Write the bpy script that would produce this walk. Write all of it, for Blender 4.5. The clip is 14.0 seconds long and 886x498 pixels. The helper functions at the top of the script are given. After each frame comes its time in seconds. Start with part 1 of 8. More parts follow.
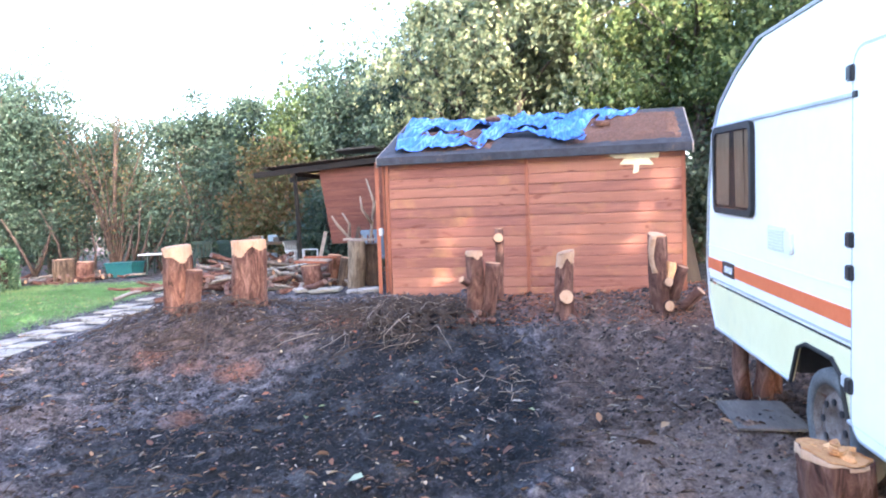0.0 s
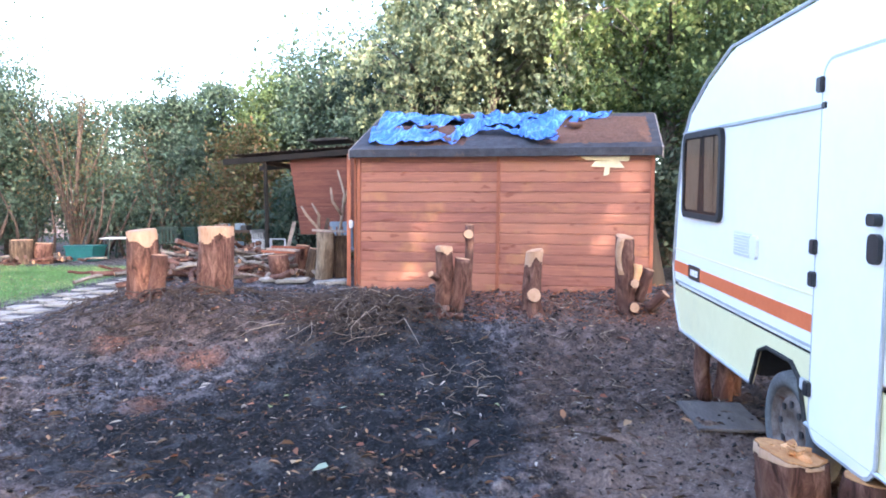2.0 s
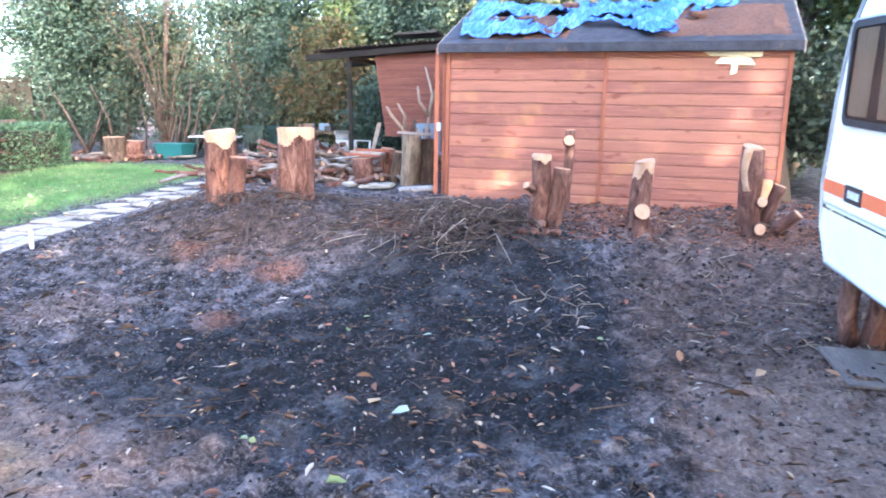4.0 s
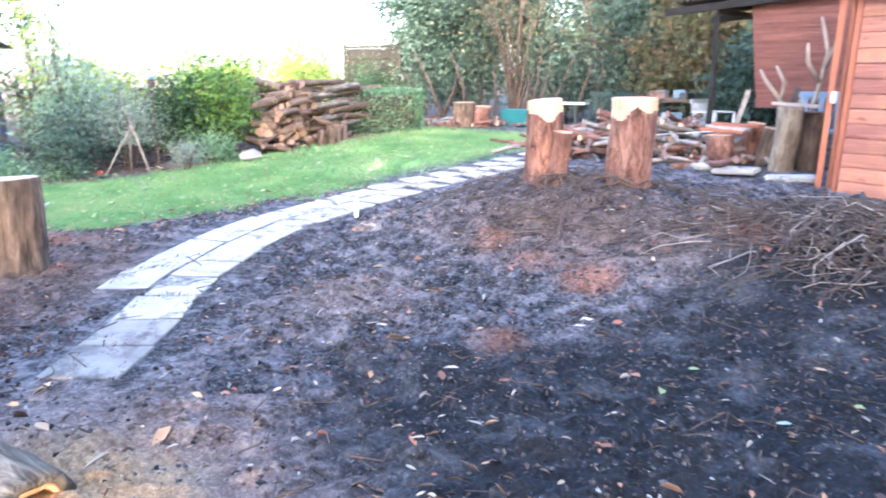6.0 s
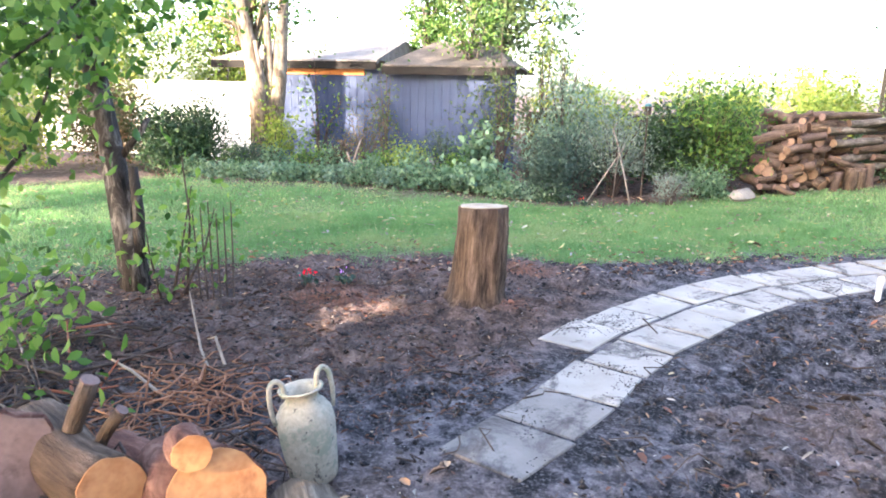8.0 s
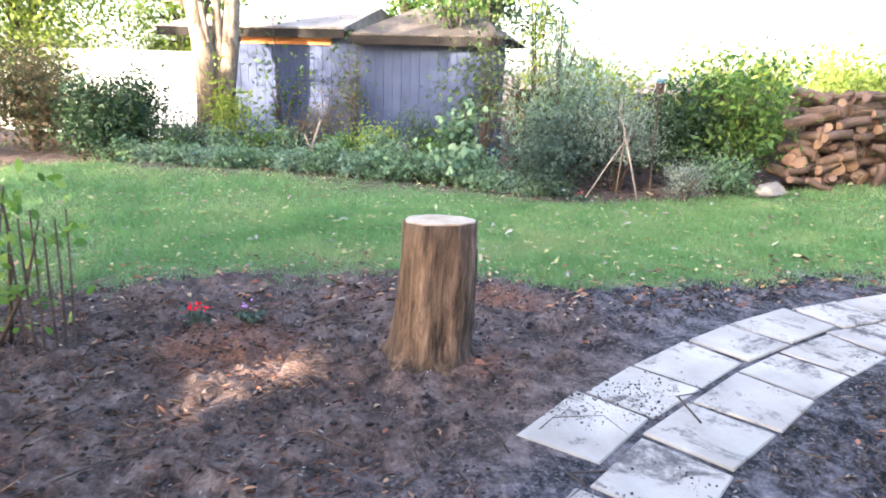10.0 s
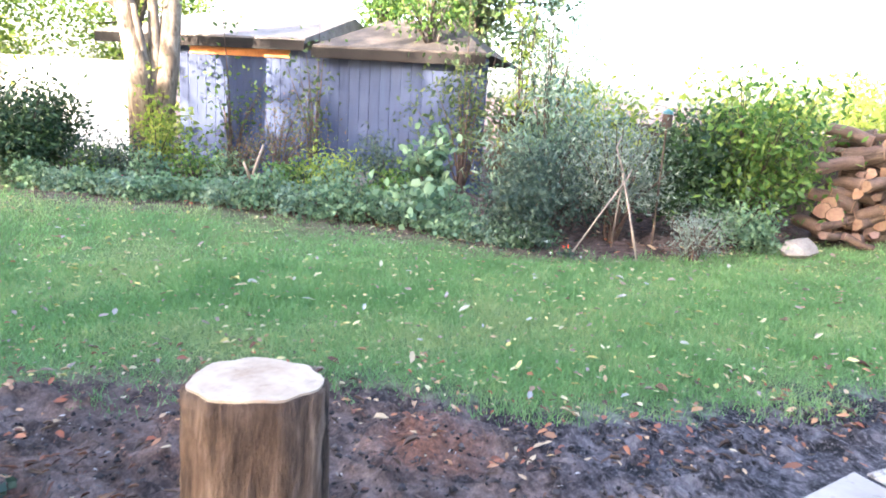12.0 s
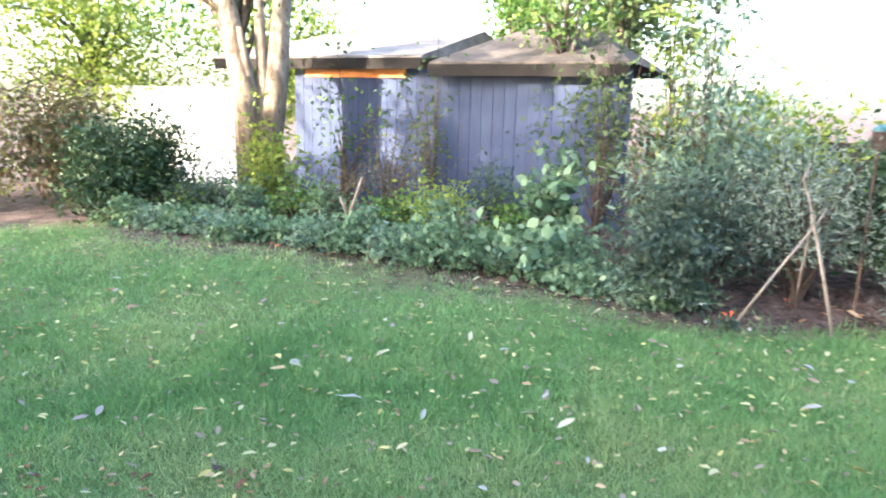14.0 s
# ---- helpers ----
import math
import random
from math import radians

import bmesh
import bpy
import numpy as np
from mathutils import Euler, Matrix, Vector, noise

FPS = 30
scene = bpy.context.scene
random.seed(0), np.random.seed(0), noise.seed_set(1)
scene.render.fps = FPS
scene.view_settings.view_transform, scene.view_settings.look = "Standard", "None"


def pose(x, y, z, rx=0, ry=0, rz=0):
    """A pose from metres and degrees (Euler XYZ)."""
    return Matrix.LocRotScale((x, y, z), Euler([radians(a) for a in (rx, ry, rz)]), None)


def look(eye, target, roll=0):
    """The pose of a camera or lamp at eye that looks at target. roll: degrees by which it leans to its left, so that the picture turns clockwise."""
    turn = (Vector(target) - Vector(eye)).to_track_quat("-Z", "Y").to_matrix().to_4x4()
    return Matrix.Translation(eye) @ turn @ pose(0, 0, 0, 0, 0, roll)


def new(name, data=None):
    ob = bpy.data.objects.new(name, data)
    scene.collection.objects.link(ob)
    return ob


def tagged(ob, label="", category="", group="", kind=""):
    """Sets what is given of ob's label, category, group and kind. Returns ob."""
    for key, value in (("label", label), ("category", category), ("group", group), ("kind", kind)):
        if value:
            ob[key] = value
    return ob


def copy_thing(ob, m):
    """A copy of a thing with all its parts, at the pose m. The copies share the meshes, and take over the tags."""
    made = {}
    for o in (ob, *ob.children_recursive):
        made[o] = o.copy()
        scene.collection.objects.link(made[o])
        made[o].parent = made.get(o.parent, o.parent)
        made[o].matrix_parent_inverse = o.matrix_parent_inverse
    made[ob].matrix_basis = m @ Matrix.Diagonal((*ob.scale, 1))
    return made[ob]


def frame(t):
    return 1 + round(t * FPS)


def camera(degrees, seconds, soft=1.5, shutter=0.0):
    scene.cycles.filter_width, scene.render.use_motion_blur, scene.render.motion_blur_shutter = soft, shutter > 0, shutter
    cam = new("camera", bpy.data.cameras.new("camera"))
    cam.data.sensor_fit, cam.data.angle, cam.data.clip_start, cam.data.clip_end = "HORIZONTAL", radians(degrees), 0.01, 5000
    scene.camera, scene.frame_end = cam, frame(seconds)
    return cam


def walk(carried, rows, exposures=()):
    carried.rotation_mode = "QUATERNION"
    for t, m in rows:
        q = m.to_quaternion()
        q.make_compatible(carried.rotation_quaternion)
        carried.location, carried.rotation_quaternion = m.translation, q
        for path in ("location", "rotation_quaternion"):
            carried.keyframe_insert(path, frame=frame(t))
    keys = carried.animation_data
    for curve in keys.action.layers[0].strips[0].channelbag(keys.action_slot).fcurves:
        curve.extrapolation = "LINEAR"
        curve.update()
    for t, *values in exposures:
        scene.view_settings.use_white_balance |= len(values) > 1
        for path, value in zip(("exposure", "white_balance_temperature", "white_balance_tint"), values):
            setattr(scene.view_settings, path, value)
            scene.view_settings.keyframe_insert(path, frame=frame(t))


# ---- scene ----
cam = camera(64.3, 14.0, soft=1.8, shutter=0.25)
PATH = [
    (0, (0.406, 0.143, 1.439), (0.26, 2.135, 1.343), -2.6),
    (0.2, (0.400, 0.136, 1.433), (0.286, 2.132, 1.389), -2.2),
    (0.5, (0.392, 0.125, 1.425), (0.22, 2.118, 1.424), -1.6),
    (1, (0.395, 0.122, 1.437), (0.248, 2.113, 1.33), -1.3),
    (1.5, (0.374, 0.126, 1.44), (0.276, 2.12, 1.341), -0.9),
    (2, (0.370, 0.132, 1.42), (0.318, 2.129, 1.312), -0.3),
    (2.2, (0.366, 0.150, 1.417), (0.328, 2.145, 1.298), -0.3),
    (4.3, (0.245, 0.947, 1.436), (-0.167, 2.857, 1.008), 0.1),
    (4.5, (0.239, 1.073, 1.416), (-0.292, 2.948, 0.966), -0.6),
    (5, (0.203, 1.401, 1.439), (-0.699, 3.128, 0.989), -1.0),
    (5.5, (0.066, 1.725, 1.432), (-0.993, 3.358, 0.972), -0.0),
    (6, (-0.01, 2.031, 1.453), (-1.17, 3.586, 0.97), 0.1),
    (6.5, (-0.063, 2.217, 1.53), (-1.742, 3.174, 1.015), -1.5),
    (6.8, (-0.191, 2.302, 1.522), (-2.020, 2.936, 1.020), -0.8),
    (7, (-0.277, 2.359, 1.516), (-2.104, 3.037, 1.066), -0.4),
    (7.5, (-0.566, 2.479, 1.504), (-2.429, 3.071, 1.082), 0.9),
    (7.7, (-0.685, 2.556, 1.494), (-2.57, 3.081, 1.077), 1.1),
    (9.8, (-2.178, 3.282, 1.391), (-4.059, 3.777, 0.924), 2.1),
    (10, (-2.364, 3.346, 1.382), (-4.233, 3.871, 0.901), 1.9),
    (10.5, (-2.684, 3.532, 1.433), (-4.539, 4.008, 0.857), 2.0),
    (11, (-3.017, 3.785, 1.464), (-4.903, 4.176, 0.928), 2.1),
    (11.5, (-3.413, 3.998, 1.451), (-5.291, 4.499, 0.977), 3.1),
    (12, (-3.782, 4.186, 1.444), (-5.663, 4.709, 1.01), 3.5),
    (12.5, (-4.139, 4.364, 1.455), (-6.051, 4.767, 1.029), 2.6),
    (13, (-4.472, 4.501, 1.471), (-6.373, 4.99, 1.089), 4.1),
    (13.5, (-4.741, 4.589, 1.515), (-6.662, 4.972, 1.111), 2.7),
    (14, (-5.079, 4.841, 1.481), (-7.036, 4.922, 1.075), 1.5),
]
EXPOSURE = 3.40
walk(cam, [(t, look(eye, target, roll)) for t, eye, target, roll in PATH], exposures=[(0.0, EXPOSURE + 0.24, 5900, 19), (0.5, EXPOSURE + 0.16, 5920, 19), (1.0, EXPOSURE + 0.06, 5920, 19), (2.2, EXPOSURE + 0.05, 5920, 19), (4.5, EXPOSURE + 0.66, 5600, 17), (6.0, EXPOSURE + 0.78, 5650, 17), (6.5, EXPOSURE + 0.72, 5900, 17), (7.2, EXPOSURE + 0.17, 6200, 17), (10.0, EXPOSURE + 0.18, 6350, 17), (11.5, EXPOSURE + 0.32, 6200, 19), (12.3, EXPOSURE + 0.32, 6150, 19), (14.0, EXPOSURE + 0.16, 6150, 14)])

# ---------------------------------------------------------------- light
SUN_AZ, SUN_EL = 150.0, 21.0          # compass bearing of the sun from +y, clockwise; height
world = bpy.data.worlds.new("sky")
scene.world = world
world.use_nodes = True
wn = world.node_tree
wn.nodes.clear()
sky = wn.nodes.new("ShaderNodeTexSky")
sky.sky_type = "NISHITA"
sky.sun_disc = False
sky.sun_elevation = radians(SUN_EL)
sky.sun_rotation = radians(SUN_AZ)
sky.air_density, sky.dust_density, sky.ozone_density = 1.0, 3.0, 1.0
wbg = wn.nodes.new("ShaderNodeBackground")
wbg.inputs[1].default_value = 0.15
wout = wn.nodes.new("ShaderNodeOutputWorld")
wn.links.new(sky.outputs[0], wbg.inputs[0])
wn.links.new(wbg.outputs[0], wout.inputs[0])
sun_data = bpy.data.lights.new("sun", "SUN")
sun_data.energy, sun_data.angle, sun_data.color = 3.6, radians(0.53), (1.0, 0.83, 0.62)
sun = new("sun", sun_data)
SUN_DIR = Vector((math.sin(radians(SUN_AZ)) * math.cos(radians(SUN_EL)), math.cos(radians(SUN_AZ)) * math.cos(radians(SUN_EL)), math.sin(radians(SUN_EL))))
sun.matrix_world = look(SUN_DIR * 60, (0, 0, 0))

# ---------------------------------------------------------------- materials


def ramp_stops(node, stops):
    cr = node.color_ramp
    while len(cr.elements) < len(stops):
        cr.elements.new(0.5)
    for e, (p, c) in zip(cr.elements, stops):
        e.position, e.color = p, (*c, 1.0)


class Mat:
    """A small builder round one node material."""

    def __init__(self, name):
        self.m = bpy.data.materials.new(name)
        self.m.use_nodes = True
        self.t = self.m.node_tree
        self.b = self.t.nodes["Principled BSDF"]
        self.co = self.t.nodes.new("ShaderNodeTexCoord")

    def node(self, kind, **inputs):
        n = self.t.nodes.new(kind)
        for k, v in inputs.items():
            n.inputs[k].default_value = v
        return n

    def link(self, a, b):
        self.t.links.new(a, b)

    def space(self, scale=(1, 1, 1), src="Object"):
        mp = self.node("ShaderNodeMapping")
        mp.inputs["Scale"].default_value = scale
        self.link(self.co.outputs[src], mp.inputs["Vector"])
        return mp.outputs[0]

    def noise(self, scale, detail=4.0, rough=0.6, stretch=(1, 1, 1), src="Object", dist=0.0):
        """Noise in the object's space, shifted for each object so that copies differ."""
        n = self.node("ShaderNodeTexNoise", Scale=scale, Detail=detail, Roughness=rough, Distortion=dist)
        sh = self.node("ShaderNodeVectorMath")
        sh.operation = "ADD"
        sc = self.node("ShaderNodeMath")
        sc.operation = "MULTIPLY"
        sc.inputs[1].default_value = 53.0
        self.link(self.rand(), sc.inputs[0])
        self.link(self.space(stretch, src), sh.inputs[0])
        self.link(sc.outputs[0], sh.inputs[1])
        self.link(sh.outputs[0], n.inputs["Vector"])
        return n.outputs["Fac"]

    def ramp(self, fac, stops):
        r = self.node("ShaderNodeValToRGB")
        ramp_stops(r, stops)
        self.link(fac, r.inputs[0])
        return r.outputs[0]

    def mix(self, fac, a, b, blend="MIX"):
        n = self.node("ShaderNodeMix")
        n.data_type, n.blend_type = "RGBA", blend
        for sock, v in ((n.inputs[0], fac), (n.inputs[6], a), (n.inputs[7], b)):
            if isinstance(v, (int, float)):
                sock.default_value = v
            elif isinstance(v, tuple):
                sock.default_value = (*v, 1.0)
            else:
                self.link(v, sock)
        return n.outputs[2]

    def math(self, op, a, b=0.0):
        n = self.node("ShaderNodeMath")
        n.operation = op
        for sock, v in ((n.inputs[0], a), (n.inputs[1], b)):
            if isinstance(v, (int, float)):
                sock.default_value = v
            else:
                self.link(v, sock)
        return n.outputs[0]

    def rand(self, island=False):
        if island:
            return self.node("ShaderNodeNewGeometry").outputs["Random Per Island"]
        return self.node("ShaderNodeObjectInfo").outputs["Random"]

    def bump(self, fac, strength=0.4, dist=0.02):
        n = self.node("ShaderNodeBump", Strength=strength, Distance=dist)
        self.link(fac, n.inputs["Height"])
        self.link(n.outputs[0], self.b.inputs["Normal"])

    def done(self, col, rough=0.8, metal=0.0, spec=0.3):
        if isinstance(col, tuple):
            self.b.inputs["Base Color"].default_value = (*col, 1)
        else:
            self.link(col, self.b.inputs["Base Color"])
        if isinstance(rough, (int, float)):
            self.b.inputs["Roughness"].default_value = rough
        else:
            self.link(rough, self.b.inputs["Roughness"])
        self.b.inputs["Metallic"].default_value = metal
        self.b.inputs["Specular IOR Level"].default_value = spec
        return self.m


def plain(name, a, b, scale=6.0, rough=0.7, metal=0.0, bump=0.15, dist=0.004, stretch=(1, 1, 1), spec=0.3, wear=None, soft_wear=0.0):
    """Two tones mixed by broad and fine noise, with fine relief."""
    k = Mat(name)
    broad = k.noise(scale, 5, 0.65, stretch)
    fine = k.noise(scale * 9, 4, 0.6, stretch)
    f = k.math("ADD", k.math("MULTIPLY", broad, 0.65), k.math("MULTIPLY", fine, 0.35))
    col = k.ramp(f, [(0.36, a), (0.64, b)])
    if wear:
        w = k.ramp(k.noise(scale * 0.7, 6, 0.7, stretch), [(0.58 - soft_wear, (0, 0, 0)), (0.68 + soft_wear * 0.5, (1, 1, 1))])
        col = k.mix(w, col, wear)
    k.bump(fine, bump, dist)
    return k.done(col, rough, metal, spec)


def leafy(name, stops, through_light=0.35, rough=0.5):
    """Leaves: colour by leaf, some light let through."""
    k = Mat(name)
    col = k.ramp(k.rand(True), stops)
    k.done(col, rough, 0.0, 0.25)
    tr = k.node("ShaderNodeBsdfTranslucent")
    bright = k.mix(0.6, col, (1.0, 0.95, 0.35), "MULTIPLY")
    k.link(k.mix(0.5, bright, col), tr.inputs[0])
    mx = k.node("ShaderNodeMixShader")
    mx.inputs[0].default_value = through_light
    k.link(k.b.outputs[0], mx.inputs[1])
    k.link(tr.outputs[0], mx.inputs[2])
    out = k.t.nodes["Material Output"]
    k.link(mx.outputs[0], out.inputs[0])
    return k.m


def bark_mat(name, a, b, c, scale=14.0, depth=0.012, run=(1, 1, 0.30), twist=1.0):
    k = Mat(name)
    ridges = k.noise(scale, 6, 0.7, run, dist=twist)
    fine = k.noise(scale * 5, 4, 0.7, (1, 1, 0.5))
    broad = k.noise(3.0, 3, 0.6)
    col = k.ramp(ridges, [(0.34, a), (0.5, b), (0.68, c)])
    col = k.mix(k.ramp(broad, [(0.45, (0, 0, 0)), (0.65, (0.7, 0.7, 0.7))]), col, tuple((u + v) / 2 for u, v in zip(a, b)))
    k.bump(k.math("ADD", k.math("MULTIPLY", ridges, 0.75), k.math("MULTIPLY", fine, 0.25)), 0.9, depth)
    return k.done(col, 0.9, 0, 0.15)


def cutwood_mat(name, pale, mid, dark):
    """Sawn log end: rings about the part's own z axis."""
    k = Mat(name)
    w = k.node("ShaderNodeTexWave", Scale=9.0, Distortion=7.0, Detail=4.0)
    w.wave_type, w.rings_direction = "RINGS", "Z"
    w.inputs["Detail Scale"].default_value = 1.2
    k.link(k.space(), w.inputs["Vector"])
    saw = k.noise(60, 3, 0.6, (1, 0.15, 1))
    broad = k.noise(5, 4, 0.7)
    col = k.ramp(broad, [(0.32, mid), (0.55, pale), (0.75, mid)])
    col = k.mix(k.math("MULTIPLY", w.outputs["Fac"], 0.07), col, dark)
    col = k.mix(k.ramp(k.noise(11, 5, 0.7), [(0.55, (0, 0, 0)), (0.7, (0.45, 0.45, 0.45))]), col, dark)
    k.bump(k.math("ADD", saw, k.math("MULTIPLY", w.outputs["Fac"], 0.3)), 0.35, 0.004)
    return k.done(col, 0.75, 0, 0.2)


M_BARK_RED = bark_mat("bark_conifer", (0.032, 0.015, 0.011), (0.125, 0.060, 0.044), (0.25, 0.145, 0.108), 14, 0.02)
M_BARK_BROWN = bark_mat("bark_brown", (0.022, 0.015, 0.011), (0.105, 0.072, 0.050), (0.23, 0.168, 0.122), 24, 0.04, (1, 1, 0.13), 0.25)
M_BARK_GREY = bark_mat("bark_grey", (0.03, 0.026, 0.022), (0.11, 0.09, 0.075), (0.28, 0.25, 0.21), 18)
M_BARK_SHELL = bark_mat("bark_split_shell", (0.035, 0.03, 0.022), (0.12, 0.095, 0.07), (0.26, 0.215, 0.16), 26, 0.02, (0.16, 1, 1))
M_BARK_PALE = bark_mat("bark_pale", (0.06, 0.045, 0.032), (0.20, 0.155, 0.11), (0.36, 0.30, 0.225), 12)
M_CUT = cutwood_mat("sawn_wood", (0.46, 0.29, 0.18), (0.35, 0.19, 0.105), (0.20, 0.09, 0.05))
M_CUT_ORANGE = cutwood_mat("sawn_wood_orange", (0.54, 0.28, 0.12), (0.36, 0.145, 0.055), (0.18, 0.06, 0.028))
M_CUT_GREY = cutwood_mat("sawn_wood_weathered", (0.175, 0.115, 0.097), (0.11, 0.07, 0.058), (0.028, 0.017, 0.015))
M_SPLIT = plain("split_wood", (0.55, 0.22, 0.08), (0.85, 0.5, 0.24), 8, 0.8, bump=0.5, dist=0.01, stretch=(1, 1, 0.2))


def slab_mat(name, pale, grey, mud, low, high):
    """Worn concrete with soil trodden over it in patches of their own shape."""
    k = Mat(name)
    broad, fine = k.noise(2.2, 5, 0.6), k.noise(38, 5, 0.7)
    col = k.ramp(broad, [(0.35, grey), (0.65, pale)])
    col = k.mix(k.math("MULTIPLY", k.rand(), 0.35), col, grey)
    col = k.mix(k.ramp(fine, [(0.52, (0, 0, 0)), (0.72, (0.5, 0.5, 0.5))]), col, grey)
    soil_on = k.math("ADD", k.math("MULTIPLY", k.noise(3.0, 7, 0.72, dist=0.6), 0.8), k.math("MULTIPLY", fine, 0.2))
    mask = k.ramp(soil_on, [(low, (0, 0, 0)), (high, (1, 1, 1))])
    col = k.mix(mask, col, k.ramp(fine, [(0.4, tuple(c * 0.55 for c in mud)), (0.62, mud)]))
    k.bump(k.math("ADD", k.math("MULTIPLY", mask, 0.6), k.math("MULTIPLY", fine, 0.4)), 0.5, 0.008)
    return k.done(col, 0.88, 0, 0.25)


M_SLAB = slab_mat("paving_concrete", (0.385, 0.355, 0.31), (0.245, 0.223, 0.193), (0.10, 0.088, 0.082), 0.515, 0.60)
M_SLAB_DIRTY = slab_mat("muddy_paving_concrete", (0.25, 0.23, 0.205), (0.15, 0.136, 0.122), (0.088, 0.078, 0.073), 0.48, 0.60)
M_FELT = plain("roof_felt", (0.014, 0.016, 0.023), (0.045, 0.05, 0.064), 7, 0.8, bump=0.4, dist=0.004, wear=(0.09, 0.06, 0.05))
M_TRIM = plain("stained_trim", (0.16, 0.052, 0.03), (0.30, 0.105, 0.055), 5, 0.6, bump=0.3, dist=0.003, stretch=(1, 1, 0.15))
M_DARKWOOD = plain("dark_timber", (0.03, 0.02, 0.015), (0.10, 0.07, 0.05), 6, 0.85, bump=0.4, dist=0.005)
M_GREYWOOD = plain("weathered_timber", (0.16, 0.13, 0.11), (0.36, 0.31, 0.27), 6, 0.85, bump=0.4, dist=0.005, stretch=(1, 1, 0.2))
M_OLDBOARD = plain("dark_grey_board", (0.075, 0.064, 0.058), (0.17, 0.15, 0.138), 6, 0.85, bump=0.4, dist=0.004, stretch=(1, 0.2, 1))
M_TWIG = plain("twig_bark", (0.028, 0.019, 0.015), (0.095, 0.066, 0.05), 12, 0.9, bump=0.4)
M_STICK = plain("peeled_stick", (0.16, 0.12, 0.09), (0.32, 0.26, 0.20), 12, 0.8, bump=0.3)
M_WHITE = plain("caravan_white", (0.82, 0.82, 0.80), (0.87, 0.87, 0.855), 1.4, 0.32, bump=0.06, dist=0.002, spec=0.5)
M_CREAM = plain("caravan_yellow", (0.745, 0.68, 0.40), (0.81, 0.75, 0.47), 1.4, 0.35, bump=0.06, dist=0.002, spec=0.5, wear=(0.70, 0.66, 0.42))
M_STRIPE = plain("caravan_orange", (0.66, 0.14, 0.05), (0.74, 0.18, 0.07), 3, 0.4, bump=0.03, spec=0.5)
M_RUBBER = plain("black_rubber", (0.012, 0.012, 0.013), (0.035, 0.034, 0.033), 10, 0.6, bump=0.15)
M_TYRE = plain("dusty_tyre", (0.07, 0.07, 0.072), (0.15, 0.15, 0.15), 8, 0.85, bump=0.25)
M_RUST = plain("rusted_steel", (0.10, 0.045, 0.028), (0.30, 0.22, 0.17), 14, 0.7, 0.4, bump=0.3)
M_ALU = plain("aluminium", (0.42, 0.44, 0.47), (0.58, 0.60, 0.63), 8, 0.4, 0.7, bump=0.05)
M_PLASTIC_GREY = plain("pale_grey_plastic", (0.34, 0.36, 0.37), (0.48, 0.50, 0.51), 6, 0.5, bump=0.05)
M_VENT = plain("aged_white_plastic", (0.58, 0.58, 0.56), (0.70, 0.70, 0.68), 6, 0.5, bump=0.05)
M_PLASTIC_BLACK = plain("black_plastic", (0.012, 0.012, 0.014), (0.03, 0.03, 0.033), 8, 0.4, bump=0.05, spec=0.5)
M_BLUEGREY = plain("blue_grey_fence_paint", (0.018, 0.031, 0.070), (0.036, 0.055, 0.110), 4, 0.7, bump=0.3, dist=0.003, stretch=(1, 1, 0.12))
# second hut's roof: a darker copy of the roof colour, standing in for shade
M_ROOF_SHADED = plain("weathered_shaded_felt", (0.035, 0.030, 0.026), (0.085, 0.074, 0.064), 5, 0.9, bump=0.5, dist=0.01, wear=(0.12, 0.10, 0.085), soft_wear=0.1)
M_ROOF_TILE = plain("mossy_hut_roof", (0.13, 0.115, 0.10), (0.26, 0.235, 0.21), 4, 0.9, bump=0.5, dist=0.01, wear=(0.10, 0.10, 0.06))
M_RENDERWALL = plain("pale_rendered_wall", (0.66, 0.63, 0.58), (0.8, 0.78, 0.73), 2, 0.9, bump=0.3, dist=0.004)
M_ORANGEWOOD = plain("fresh_orange_timber", (0.50, 0.16, 0.05), (0.72, 0.30, 0.11), 5, 0.7, bump=0.2)
M_STONE = plain("garden_stone", (0.15, 0.13, 0.11), (0.29, 0.265, 0.225), 6, 0.9, bump=0.6, dist=0.02, wear=(0.22, 0.2, 0.15))
M_TEAL = plain("teal_plastic", (0.008, 0.075, 0.08), (0.015, 0.11, 0.11), 3, 0.45, bump=0.05, spec=0.5)
M_GREENPLASTIC = plain("dark_green_plastic", (0.004, 0.018, 0.017), (0.008, 0.030, 0.027), 3, 0.45, bump=0.05, spec=0.5)
M_BLUEPLASTIC = plain("faded_blue_plastic", (0.10, 0.16, 0.22), (0.17, 0.24, 0.31), 3, 0.5, bump=0.05, spec=0.4)
M_WHITEPAINT = plain("white_paint", (0.72, 0.72, 0.70), (0.82, 0.81, 0.79), 4, 0.5, bump=0.1)
M_FILLER = plain("cream_filler", (0.60, 0.55, 0.34), (0.78, 0.72, 0.52), 12, 0.8, bump=0.5, dist=0.006)
M_BRICK = plain("old_brick", (0.09, 0.04, 0.03), (0.20, 0.095, 0.07), 18, 0.9, bump=0.5, dist=0.006)
M_NEEDLES = plain("pine_needle_litter", (0.065, 0.036, 0.028), (0.17, 0.092, 0.068), 30, 0.95, bump=0.8, dist=0.02)

# ---------------------------------------------------------------- builders


def mesh_ob(name, verts, faces, material, parent=None, label="", smooth=False):
    me = bpy.data.meshes.new(name)
    me.from_pydata(verts, [], faces)
    me.materials.append(material)
    if smooth:
        me.polygons.foreach_set("use_smooth", [True] * len(me.polygons))
    me.update()
    ob = new(name, me)
    ob.parent = parent
    return tagged(ob, label)


